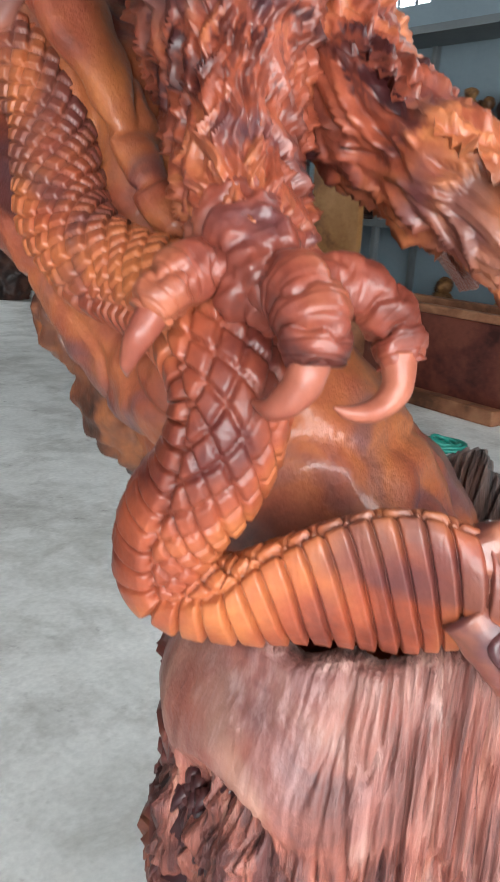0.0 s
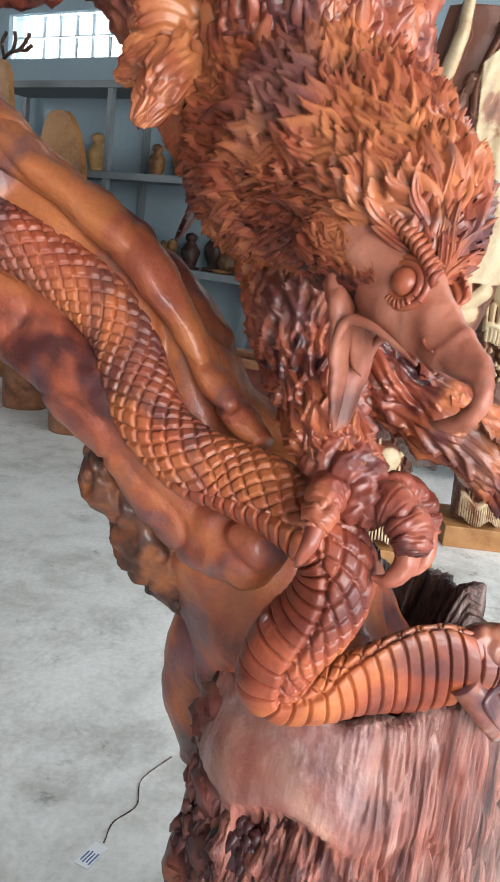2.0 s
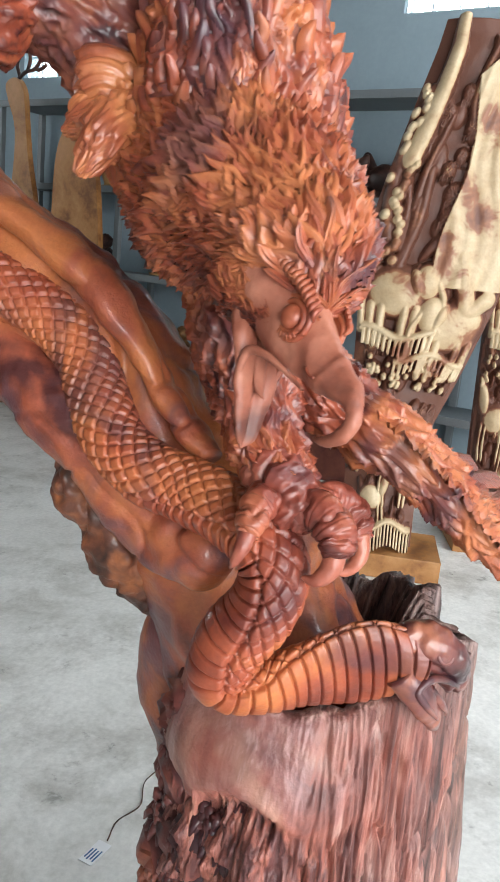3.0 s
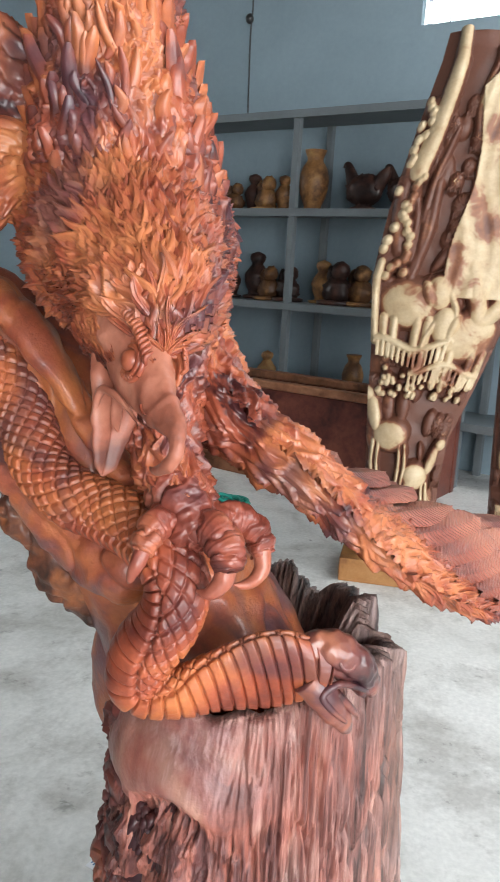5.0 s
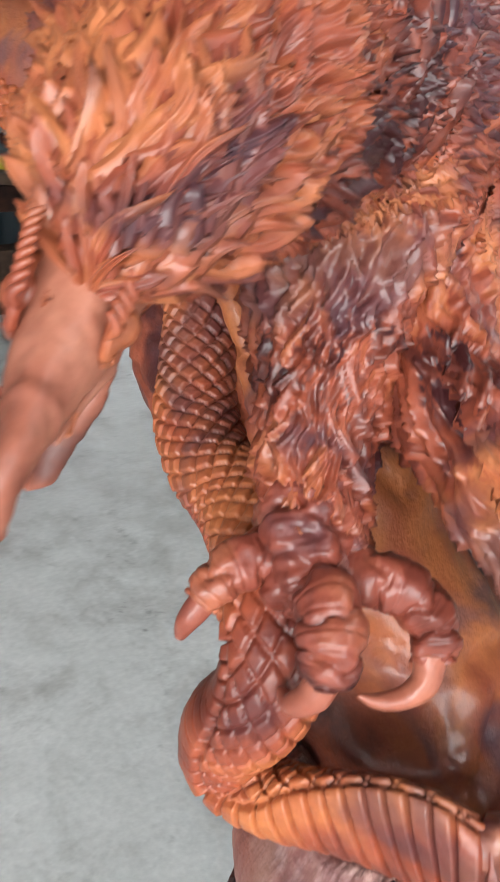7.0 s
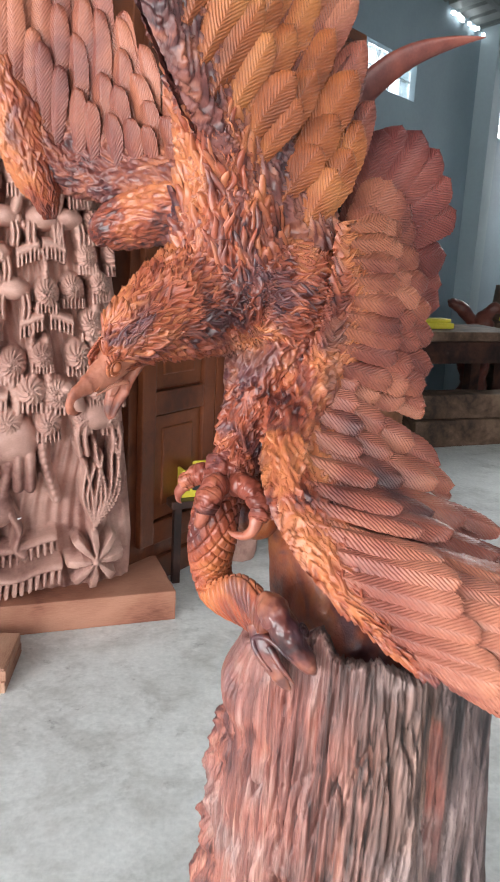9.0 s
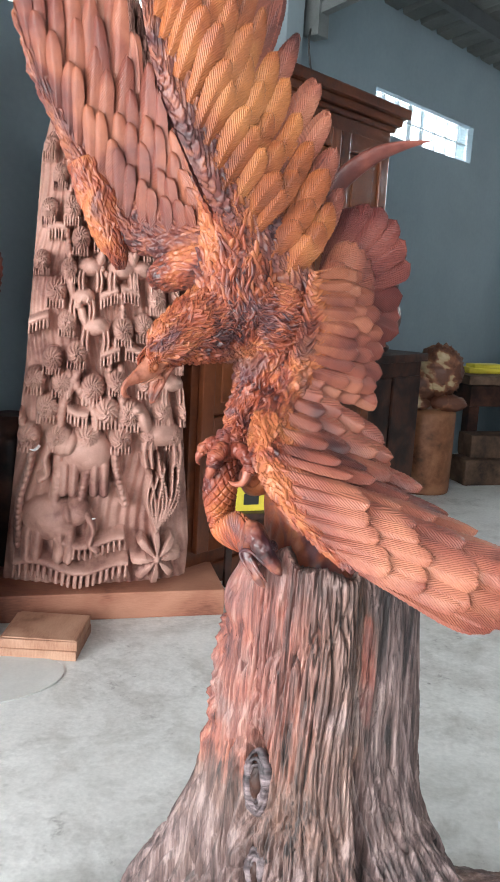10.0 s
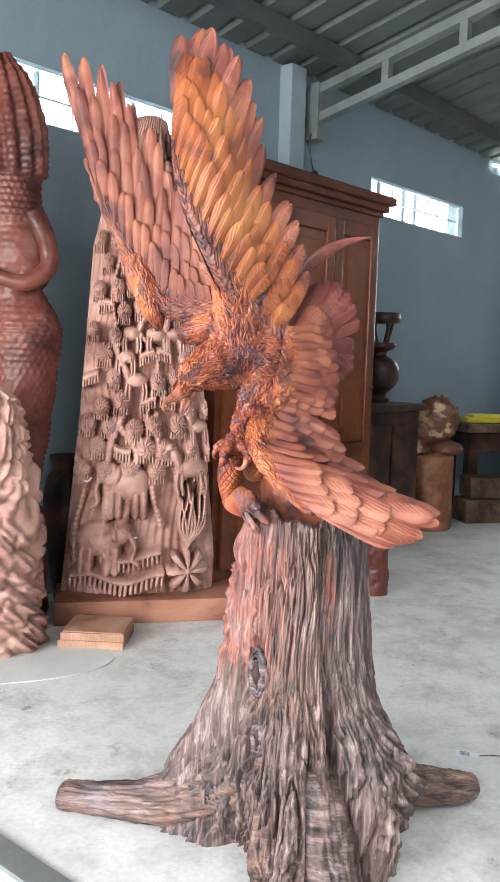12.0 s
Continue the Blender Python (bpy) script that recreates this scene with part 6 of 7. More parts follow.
# thin disc that stands in for a pale round stain on the floor
n = 60
V = [(0.40 * math.cos(a) * (1 + 0.03 * math.sin(3 * a)), 0.20 * math.sin(a) * (1 + 0.04 * math.sin(2 * a + 1)), z) for z in (0.001, 0.006) for a in np.linspace(0, 2 * math.pi, n, endpoint=False)]
F = [(j, (j + 1) % n, n + (j + 1) % n, n + j) for j in range(n)] + [tuple(range(n, 2 * n))]
ob = build("round_sheet", V, F, M["sheet"], None, smooth=False)
ob.matrix_world = pose(-1.10, 1.02, 0, 0, 0, 18)
tagged(ob, "pale grey rounded stain on the concrete floor", "sheet")

# label with a string, fallen on the floor
t = thing("paper_tag", "small white paper tag with a dark string on the floor", "tag", pose(0.60, 0.485, 0.0, 0, 0, -14))
bm = bmesh.new()
box(bm, (0.068, 0.032, 0.0012), (0, 0, 0.0018))
part("card", bm, M["white"], t)
for i in range(4):
    bm = bmesh.new()
    box(bm, (0.034 - 0.006 * (i % 2), 0.003, 0.0006), (-0.008, -0.011 + i * 0.007, 0.0030))
    part("print", bm, M["blue"], t)
V, F, u, a = tube([(0.04, 0, 0.003, 0.0016), (0.10, 0.02, 0.003, 0.0016), (0.17, 0.01, 0.003, 0.0016), (0.25, 0.05, 0.003, 0.0016), (0.36, 0.04, 0.003, 0.0016)], 60, 6, disp=lambda V, u, a: 0.001 * fbm(V, 60, 2))
build("string", V, F, M["oldwood"], t)

# flat steel bar on the floor
bm = bmesh.new()
box(bm, (1.3, 0.075, 0.012), (0, 0, 0.006), bevel=0.002)
ob = part("steel_bar", bm, M["steel"], None)
ob.matrix_world = pose(-0.67, -0.20, 0, 0, 0, -35)
tagged(ob, "flat grey steel bar lying on the floor", "bar")


def tall_figure():
    """The tall red figure, kept as one plain mesh."""
    rows = [(-0.02, 0, 0.60, 0.13, 0.8), (0.0, 0, 0.75, 0.135, 0.8), (0.03, 0, 1.05, 0.155, 0.8), (0.05, 0, 1.35, 0.175, 0.8), (0.05, 0, 1.55, 0.20, 0.75), (0.02, 0, 1.68, 0.165, 0.75), (0.0, 0, 1.78, 0.15, 0.75), (0.02, 0, 1.92, 0.19, 0.75), (0.0, 0, 2.10, 0.17, 0.75), (-0.01, 0, 2.25, 0.15, 0.8), (-0.02, 0, 2.40, 0.17, 0.6), (-0.03, 0, 2.60, 0.17, 0.5), (-0.05, 0, 2.80, 0.12, 0.4), (-0.07, 0, 2.96, 0.02, 0.4)]

    def scales(V, u, a):
        z = V[:, 2]
        s = a * 0.16
        tex = 0.011 * np.abs(np.sin(z * 95)) * np.abs(np.sin(s * 95 + np.floor(z * 30) * 1.57))
        return tex * np.where((z < 1.6) | (z > 2.1), 1, 0.3) + 0.008 * fbm(V, 9, 3) + np.where(z > 2.35, 0.03 * np.abs(np.sin(a * 7 + z * 3)), 0)

    pieces = []
    V, F, u, a = tube(rows, 260, 110, up=(1, 0, 0), disp=scales)
    pieces.append((V, F))
    V, F, u, a = tube([(0.13, -0.06, 2.16, 0.055), (0.20, -0.08, 2.02, 0.05), (0.215, -0.10, 1.88, 0.047), (0.12, -0.15, 1.80, 0.042), (0.0, -0.17, 1.82, 0.035), (-0.08, -0.16, 1.86, 0.03)], 60, 26, disp=lambda V, u, a: 0.003 * fbm(V, 20, 2))
    pieces.append((V, F))
    V, F = joined(pieces)
    ob = build("tall_figure", V, F, M["figure"], None)
    ob.matrix_world = pose(-1.31, 1.60, 0) @ Matrix.Scale(0.87, 4)
    tagged(ob, "tall dark red carved figure with a scaled skirt on a pedestal", "statue")

    def rough(V):
        V = V.copy()
        V[:, :2] *= (1 + 0.05 * fbm(V, 9, 3) + 0.03 * np.sin(V[:, 2] * 40))[:, None]
        return V

    V, F = lathe([(0.16, 0), (0.175, 0.05), (0.165, 0.15), (0.17, 0.25), (0.155, 0.38), (0.165, 0.50), (0.16, 0.58), (0.15, 0.61)], 60, rough)
    ob = build("pedestal", V, F, M["figure"], None)
    ob.matrix_world = pose(-1.305, 1.60, 0) @ Matrix.Scale(0.87, 4)
    tagged(ob, "dark red carved round pedestal under a tall figure", "pedestal")


tall_figure()


def scroll_carving():
    """The low carving with deep curling folds."""
    def folds(V):
        V = V.copy()
        a = np.arctan2(V[:, 1], V[:, 0])
        w = V[:, 2] * 22 + 3.0 * np.sin(a * 2 + 5 * V[:, 2])
        k = 0.030 * np.abs(np.sin(w)) + 0.020 * np.abs(np.sin(a * 7 + 5 * np.sin(w * 0.5))) - 0.022 * np.exp(-(fbm(V, 8, 2) / 0.12) ** 2) + 0.006 * np.sin(w * 5 + a * 3)
        r = np.hypot(V[:, 0], V[:, 1])
        V[:, :2] *= (1 + k / np.maximum(r, 0.05))[:, None]
        return V

    prof = spline([(0.17, 0), (0.185, 0.05), (0.165, 0.2), (0.17, 0.4), (0.16, 0.6), (0.14, 0.75), (0.10, 0.92), (0.06, 1.05), (0.01, 1.12)], 160)
    V, F = lathe(prof, 120, folds)
    ob = build("scroll_carving", V, F, M["relief"], None)
    ob.matrix_world = pose(-1.265, 1.24, 0)
    tagged(ob, "pale brown carving with deep curling folds", "sculpture")


scroll_carving()


def turned(name, prof, at, mat, label, category, nv=44, group=""):
    V, F = lathe(spline(prof, 70), nv)
    ob = build(name, V, F, mat, None)
    ob.matrix_world = pose(*at)
    return tagged(ob, label, category, group)


turned("floor_vase", [(0.06, 0), (0.065, 0.035), (0.08, 0.13), (0.105, 0.34), (0.115, 0.51), (0.095, 0.63), (0.066, 0.68), (0.082, 0.74), (0.078, 0.742)], (-1.16, 1.93, 0), M["darkwood"], "tall dark turned wooden vase on the floor", "vase")


def carved_post(at, h, r, mat, label, seed):
    def lumps(V):
        V = V.copy()
        k = 0.16 * fbm(V + seed, 9, 4)
        V[:, :2] *= (1 + k)[:, None]
        return V

    V, F = lathe(spline([(r, 0), (r * 1.05, h * 0.3), (r * 0.95, h * 0.6), (r, h * 0.9), (r * 0.7, h)], 110), 70, lumps)
    ob = build("carved_post", V, F, mat, None)
    ob.matrix_world = pose(*at)
    return tagged(ob, label, "sculpture")


carved_post((0.03, 2.35, 0), 0.95, 0.085, M["relief"], "pale carved wooden post with rough relief", 2.0)
carved_post((0.46, 2.28, 0), 0.30, 0.07, M["figure"], "low reddish carved stub on the floor", 5.0)

# yellow crate on a dark stool, seen past the leg
t = thing("crate", "bright yellow plastic crate with a dark inside", "crate", pose(-0.16, 2.16, 0.34, 0, 0, 20))
bm = bmesh.new()
for s in (-1, 1):
    box(bm, (0.15, 0.012, 0.11), (0, s * 0.060, 0.055), bevel=0.003)
    box(bm, (0.012, 0.108, 0.11), (s * 0.069, 0, 0.055), bevel=0.003)
part("sides", bm, M["yellow"], t)
bm = bmesh.new()
box(bm, (0.126, 0.108, 0.02), (0, 0, 0.012))
part("bottom", bm, M["black"], t)
bm = bmesh.new()
box(bm, (0.07, 0.006, 0.05), (0.0, -0.0695, 0.055), bevel=0.002)
part("slot", bm, M["black"], t)
t = thing("low_stool", "dark low wooden stool under a crate", "stool", pose(-0.16, 2.16, 0, 0, 0, 20))
bm = bmesh.new()
box(bm, (0.26, 0.22, 0.03), (0, 0, 0.325), bevel=0.005)
part("seat", bm, M["darkwood"], t)
for sx in (-1, 1):
    for sy in (-1, 1):
        bm = bmesh.new()
        box(bm, (0.03, 0.03, 0.31), (sx * 0.10, sy * 0.085, 0.155), bevel=0.003)
        part("leg", bm, M["darkwood"], t)


def log_with_beast():
    def ring(V):
        V = V.copy()
        V[:, :2] *= (1 + 0.03 * fbm(V, 5, 3))[:, None]
        return V

    V, F = lathe([(0.185, 0), (0.19, 0.02), (0.188, 0.3), (0.19, 0.55), (0.18, 0.57)], 60, ring)
    ob = build("log", V, F, M["log"], None)
    ob.matrix_world = pose(1.01, 4.15, 0)
    tagged(ob, "upright cut log used as a stand", "log")
    pieces = [blob((0.05, 0, 0.26), 0.18, 40, 50, 0.14, 7, (0.9, 0.8, 1.0)), blob((-0.08, 0, 0.16), 0.13, 26, 30, 0.2, 9), blob((0.12, -0.05, 0.05), 0.10, 22, 26, 0.2, 12, (1.2, 0.8, 0.6)), blob((-0.10, -0.08, 0.04), 0.09, 20, 24, 0.2, 12, (1.1, 0.8, 0.5))]
    V, F, u, a = tube([(-0.14, 0, 0.10, 0.03), (-0.22, 0, 0.12, 0.03), (-0.26, 0, 0.20, 0.032), (-0.22, 0, 0.29, 0.03), (-0.15, 0, 0.27, 0.015)], 40, 20, disp=lambda V, u, a: 0.008 * fbm(V, 20, 2))
    pieces.append((V, F))
    V, F = joined(pieces)
    f = 0.42 + 0.55 * fbm(V, 8, 4)
    ob = build("root_carving", V, F, M["mottled"], None, fac=f)
    ob.matrix_world = pose(1.01, 4.15, 0.57)
    tagged(ob, "mottled red and cream root carving of a crouching beast", "sculpture")


log_with_beast()


def timber(at, size, rz, label="rough old brown timber beam", rx=0):
    bm = bmesh.new()
    box(bm, size, (0, 0, size[2] / 2), bevel=0.012)
    bmesh.ops.subdivide_edges(bm, edges=bm.edges, cuts=3, use_grid_fill=True)
    for v in bm.verts:
        v.co += Vector(v.co).normalized() * 0.012 * noise.noise(Vector(v.co) * 5 + Vector(at))
    ob = part("timber_beam", bm, M["oldwood"], None)
    ob.matrix_world = pose(*at, rx, 0, rz)
    return tagged(ob, label, "beam", "timber beams")


timber((1.72, 4.55, 0), (0.85, 0.22, 0.19), 18)
timber((1.75, 4.58, 0.192), (0.80, 0.20, 0.17), 15)
timber((2.35, 4.9, 0), (0.9, 0.3, 0.25), 30)


def bench(at, size, rz, label):
    t = thing("work_bench", label, "bench", pose(*at, 0, 0, rz))
    w, d, h = size
    bm = bmesh.new()
    box(bm, (w, d, 0.07), (0, 0, h - 0.035), bevel=0.008)
    part("top", bm, M["oldwood"], t)
    bm = bmesh.new()
    box(bm, (w - 0.1, d - 0.1, 0.16), (0, 0, h - 0.16), bevel=0.004)
    part("apron", bm, M["darkwood"], t)
    for sx in (-1, 1):
        for sy in (-1, 1):
            bm = bmesh.new()
            box(bm, (0.09, 0.09, h - 0.24), (sx * (w / 2 - 0.09), sy * (d / 2 - 0.09), (h - 0.24) / 2), bevel=0.006)
            part("leg", bm, M["darkwood"], t)
    return t


bench((2.95, 6.45, 0), (1.25, 0.6, 0.74), 30, "dark heavy wooden work bench with a scarred top")
bench((4.4, 7.5, 0), (1.4, 0.6, 0.72), 48, "dark heavy wooden work bench near the wall")
bm = bmesh.new()
box(bm, (0.5, 0.05, 0.03), (0, 0, 0.015), bevel=0.004)
ob = part("spirit_level", bm, M["yellow"], None)
ob.matrix_world = pose(2.81, 6.30, 0.74, 0, 0, 25)
tagged(ob, "bright yellow bar lying on the bench", "bar")

bench((1.78, 5.12, 0), (0.95, 0.55, 0.76), 18, "dark heavy wooden work bench behind timber beams")
bm = bmesh.new()
box(bm, (0.34, 0.14, 0.045), (0, 0, 0.0225), bevel=0.012)
box(bm, (0.28, 0.12, 0.03), (0.01, 0.0, 0.058), rz=4, bevel=0.010)
ob = part("folded_cloth", bm, M["yellow"], None, smooth=True)
ob.matrix_world = pose(1.58, 5.00, 0.762, 0, 0, 18)
tagged(ob, "folded yellow cloth lying on a bench", "cloth")


def dark_cabinet():
    c = thing("low_cabinet", "dark low wooden cabinet against the wall", "cabinet", WA @ pose(0.46, -0.30, 0))
    bm = bmesh.new()
    box(bm, (0.75, 0.5, 0.90), (0, 0, 0.47), bevel=0.006)
    part("body", bm, M["darkwood"], c)
    bm = bmesh.new()
    box(bm, (0.82, 0.56, 0.05), (0, 0, 0.945), bevel=0.008)
    part("top", bm, M["darkwood"], c)
    for s in (-1, 1):
        bm = bmesh.new()
        box(bm, (0.33, 0.02, 0.72), (s * 0.18, -0.262, 0.47), bevel=0.006)
        part("door", bm, M["darkwood"], c)


dark_cabinet()
p = WA @ Vector((0.62, -0.34, 0.97))
turned("urn", [(0.07, 0), (0.08, 0.03), (0.055, 0.06), (0.12, 0.13), (0.14, 0.22), (0.11, 0.30), (0.055, 0.33), (0.05, 0.36), (0.10, 0.39), (0.105, 0.42), (0.095, 0.425)], tuple(p), M["darkwood"], "dark round carved urn on a cabinet", "urn")
t = thing("incense_stand", "dark turned wooden stand with a flat rim", "stand", pose(p.x, p.y, p.z + 0.425))
for i in range(4):
    a = i * math.pi / 2 + 0.5
    V, F, u, an = tube([(0.05 * math.cos(a), 0.05 * math.sin(a), 0.0, 0.014), (0.075 * math.cos(a), 0.075 * math.sin(a), 0.07, 0.013), (0.09 * math.cos(a), 0.09 * math.sin(a), 0.14, 0.017)], 14, 12)
    build("leg", V, F, M["darkwood"], t)
V, F = lathe([(0.10, 0.135), (0.135, 0.145), (0.14, 0.17), (0.13, 0.185), (0.135, 0.205), (0.12, 0.21)], 40)
build("rim", V, F, M["darkwood"], t)


def deer_carving():
    pieces = []
    V, F, u, a = tube([(0, 0, 0.10, 0.13), (0.02, 0, 0.28, 0.12), (0.0, 0, 0.48, 0.15), (0.04, 0, 0.66, 0.13), (0.06, 0, 0.80, 0.07), (0.14, -0.02, 0.86, 0.05), (0.20, -0.03, 0.82, 0.02)], 60, 40, disp=lambda V, u, a: 0.03 * fbm(V, 8, 3))
    pieces.append((V, F))
    V, F, u, a = tube([(-0.02, 0, 0.72, 0.05), (-0.14, 0, 0.84, 0.055), (-0.24, 0, 0.90, 0.04), (-0.28, 0, 0.92, 0.01)], 30, 24, disp=lambda V, u, a: 0.012 * fbm(V, 14, 2))
    pieces.append((V, F))
    V, F = lathe([(0.20, 0), (0.21, 0.03), (0.20, 0.09), (0.15, 0.12)], 40)
    pieces.append((V, F))
    V, F = joined(pieces)
    ob = build("root_figure", V, F, M["figure"], None)
    ob.matrix_world = pose(2.28, 5.94, 0)
    tagged(ob, "reddish brown root carving on a round red base", "sculpture")


deer_carving()
for i, (x, y, r, h, lab) in enumerate(((2.75, 6.35, 0.20, 1.05, "standing dark log slab with a pale core"), (4.3, 8.0, 0.25, 0.9, "standing dark weathered log"), (3.6, 7.6, 0.2, 0.7, "short standing dark log"))):
    V, F = lathe([(r, 0), (r * 1.04, h * 0.3), (r * 0.98, h * 0.8), (r * 0.9, h)], 40, lambda V: V * (1 + 0.05 * fbm(V, 4, 3))[:, None] ** np.array([1, 1, 0]))
    ob = build("upright_log", V, F, M["oldwood"], None)
    ob.matrix_world = pose(x, y, 0)
    tagged(ob, lab, "log")

# louvred vent in the far wall stretch
vent = thing("vent", "small green louvred vent block in the wall", "vent", WA @ pose(5.3, -0.03, 1.62), kind="structure")
bm = bmesh.new()
box(bm, (0.50, 0.05, 0.70), (0, 0.02, 0), bevel=0.004)
part("frame", bm, M["roof_dark"], vent)
for i in range(5):
    bm = bmesh.new()
    box(bm, (0.42, 0.03, 0.075), (0, -0.015, -0.26 + i * 0.13), rx=25, bevel=0.004)
    part("slat", bm, M["green"], vent)


# ---- display shelves and what stands on them ----
SX0, SX1 = -5.2, 0.05
SF = B_D - 4.05
shelf = thing("shelf_unit", "long grey painted steel shelf unit with carvings", "shelf", WB)
for x in (SX0, -3.90, -2.60, -1.30, SX1):
    for y in (-SF, -0.07):
        bm = bmesh.new()
        box(bm, (0.045, 0.045, 2.27), (x, y, 1.135), bevel=0.003)
        part("post", bm, M["shelf"], shelf)
for z in (0.40, 1.03, 1.65, 2.27):
    bm = bmesh.new()
    box(bm, (SX1 - SX0, SF - 0.05, 0.025), ((SX0 + SX1) / 2, -SF / 2 - 0.035, z), bevel=0.002)
    box(bm, (SX1 - SX0, 0.02, 0.05), ((SX0 + SX1) / 2, -SF - 0.028, z - 0.012), bevel=0.002)
    part("shelf_board", bm, M["shelf"], shelf)


def small_figure(rnd, h, kind):
    """One small carved ornament as a plain mesh about h high."""
    if kind == 0:
        prof = [(0.28, 0), (0.30, 0.06), (0.18, 0.10), (0.24, 0.30), (0.27, 0.50), (0.16, 0.68), (0.12, 0.74), (0.17, 0.84), (0.15, 0.94), (0.02, 1.0)]
        V, F = lathe(spline(prof, 50) * h, 26, lambda V: V * (1 + 0.10 * fbm(V / h + rnd.random() * 9, 4, 3))[:, None] ** np.array([1, 1, 0]))
    elif kind == 1:
        prof = [(0.15, 0), (0.17, 0.03), (0.14, 0.08), (0.22, 0.30), (0.25, 0.52), (0.20, 0.72), (0.13, 0.84), (0.18, 0.98), (0.16, 1.0)]
        V, F = lathe(spline(prof, 50) * h, 30)
    elif kind == 2:
        a = blob((0, 0, 0.45 * h), 0.36 * h, 18, 24, 0.15, 4 / h, (1.25, 0.7, 0.9))
        b, f, u, an = tube([(0.28 * h, 0, 0.55 * h, 0.16 * h), (0.42 * h, 0, 0.85 * h, 0.11 * h), (0.50 * h, 0, 0.97 * h, 0.08 * h), (0.60 * h, 0, 0.93 * h, 0.02 * h)], 20, 16)
        c, g, u, an = tube([(-0.3 * h, 0, 0.5 * h, 0.16 * h), (-0.5 * h, 0, 0.75 * h, 0.12 * h), (-0.58 * h, 0, 0.9 * h, 0.03 * h)], 16, 14)
        d = lathe(np.array([(0.3, 0), (0.3, 0.08), (0.16, 0.14), (0.16, 0.3)]) * h, 20)
        V, F = joined([a, (b, f), (c, g), d])
    else:
        p = [blob((0, 0, 0.30 * h), 0.30 * h, 16, 20, 0.25, 5 / h, (1.2, 0.9, 1.0)), blob((0.10 * h, 0, 0.72 * h), 0.20 * h, 14, 18, 0.2, 6 / h), blob((-0.22 * h, 0, 0.62 * h), 0.16 * h, 12, 16, 0.25, 6 / h, (0.8, 0.8, 1.3)), lathe(np.array([(0.42, 0), (0.42, 0.08), (0.3, 0.1)]) * h, 20)]
        V, F = joined(p)
    return V, F


def ornaments():
    rnd = random.Random(8)
    names = {0: ("figurine", "small yellow-brown carved wooden figurine on a shelf"), 1: ("wooden_vase", "turned reddish wooden vase on a shelf"), 2: ("bird_figure", "dark carved wooden rooster on a shelf"), 3: ("group_figure", "small carved wooden figure group on a shelf")}
    rows = ((1.664, [(-3.62, 0.24, 0), (-3.45, 0.28, 0), (-3.28, 0.22, 3), (-3.13, 0.27, 0), (-2.97, 0.26, 3), (-2.84, 0.25, 0), (-2.64, 0.42, 1), (-2.22, 0.32, 2), (-1.93, 0.30, 2), (-1.6, 0.28, 3), (-4.2, 0.3, 0), (-4.5, 0.26, 3), (-0.9, 0.3, 1), (-0.5, 0.26, 0)]),
            (1.044, [(-3.66, 0.24, 0), (-3.50, 0.22, 3), (-3.25, 0.26, 0), (-3.07, 0.34, 0), (-2.92, 0.26, 3), (-2.76, 0.27, 3), (-2.50, 0.30, 0), (-2.36, 0.32, 3), (-2.22, 0.30, 3), (-1.8, 0.3, 2), (-4.3, 0.3, 3), (-4.6, 0.3, 1), (-1.0, 0.24, 0)]),
            (0.414, [(-3.4, 0.3, 3), (-2.9, 0.26, 0), (-2.2, 0.3, 1), (-1.7, 0.28, 3)]))
    for z, row in rows:
        for x, h, kind in row:
            V, F = small_figure(rnd, h, kind)
            dark = kind == 2 or rnd.random() < 0.22
            ob = build(names[kind][0], V, F, M["darkwood" if dark else "shelfwood"], None)
            ob.matrix_world = WB @ pose(x, -0.24 + rnd.uniform(-0.05, 0.05), z, 0, 0, rnd.uniform(-40, 40) + (180 if kind == 2 else 0))
            tagged(ob, names[kind][1], "ornament", "shelf ornaments")


ornaments()

# long wooden trough in front of the shelves
tr = thing("wooden_trough", "long low red-brown wooden trough with a pale rim", "trough", WB @ pose(-2.35, -(B_D - 3.5) - 0.0, 0))
L_, D_, H_ = 2.2, 0.42, 0.58
for y in (0, D_):
    bm = bmesh.new()
    box(bm, (L_, 0.05, H_ - 0.05), (0, y, (H_ - 0.05) / 2), bevel=0.006)
    part("side_board", bm, M["figure"], tr)
    bm = bmesh.new()
    box(bm, (L_ + 0.04, 0.085, 0.05), (0, y, H_ - 0.023), bevel=0.010)
    part("rim", bm, M["log"], tr)
for s in (-1, 1):
    bm = bmesh.new()
    box(bm, (0.05, D_ - 0.055, H_ - 0.06), (s * (L_ / 2 - 0.03), D_ / 2, (H_ - 0.06) / 2), bevel=0.006)
    part("end_board", bm, M["figure"], tr)
bm = bmesh.new()
box(bm, (L_ * 0.55, 0.10, 0.09), (-0.45, -0.14, 0.045), bevel=0.012)
ob = part("floor_plank", bm, M["log"], None)
ob.matrix_world = tr.matrix_world
tagged(ob, "pale plank on the floor along a trough", "plank")

# coil of green strapping on the floor
rnd = random.Random(3)
t = thing("green_strap", "tangled coil of green plastic strapping on the floor", "strap", pose(3.02, 1.02, 0))
for i in range(9):
    r0, tilt = rnd.uniform(0.045, 0.085), rnd.uniform(-0.5, 0.5)
    c = (rnd.uniform(-0.05, 0.05), rnd.uniform(-0.04, 0.04), 0.055 + rnd.uniform(-0.02, 0.05))
    pts = [(c[0] + r0 * math.cos(k), c[1] + r0 * math.sin(k) * math.cos(tilt), max(0.008, c[2] + r0 * math.sin(k) * math.sin(tilt)), 0.008) for k in np.linspace(0, 2 * math.pi, 15)]
    V, F, u, a = tube(pts, 40, 6, close=False)
    build("loop", V, F, M["green"], t)


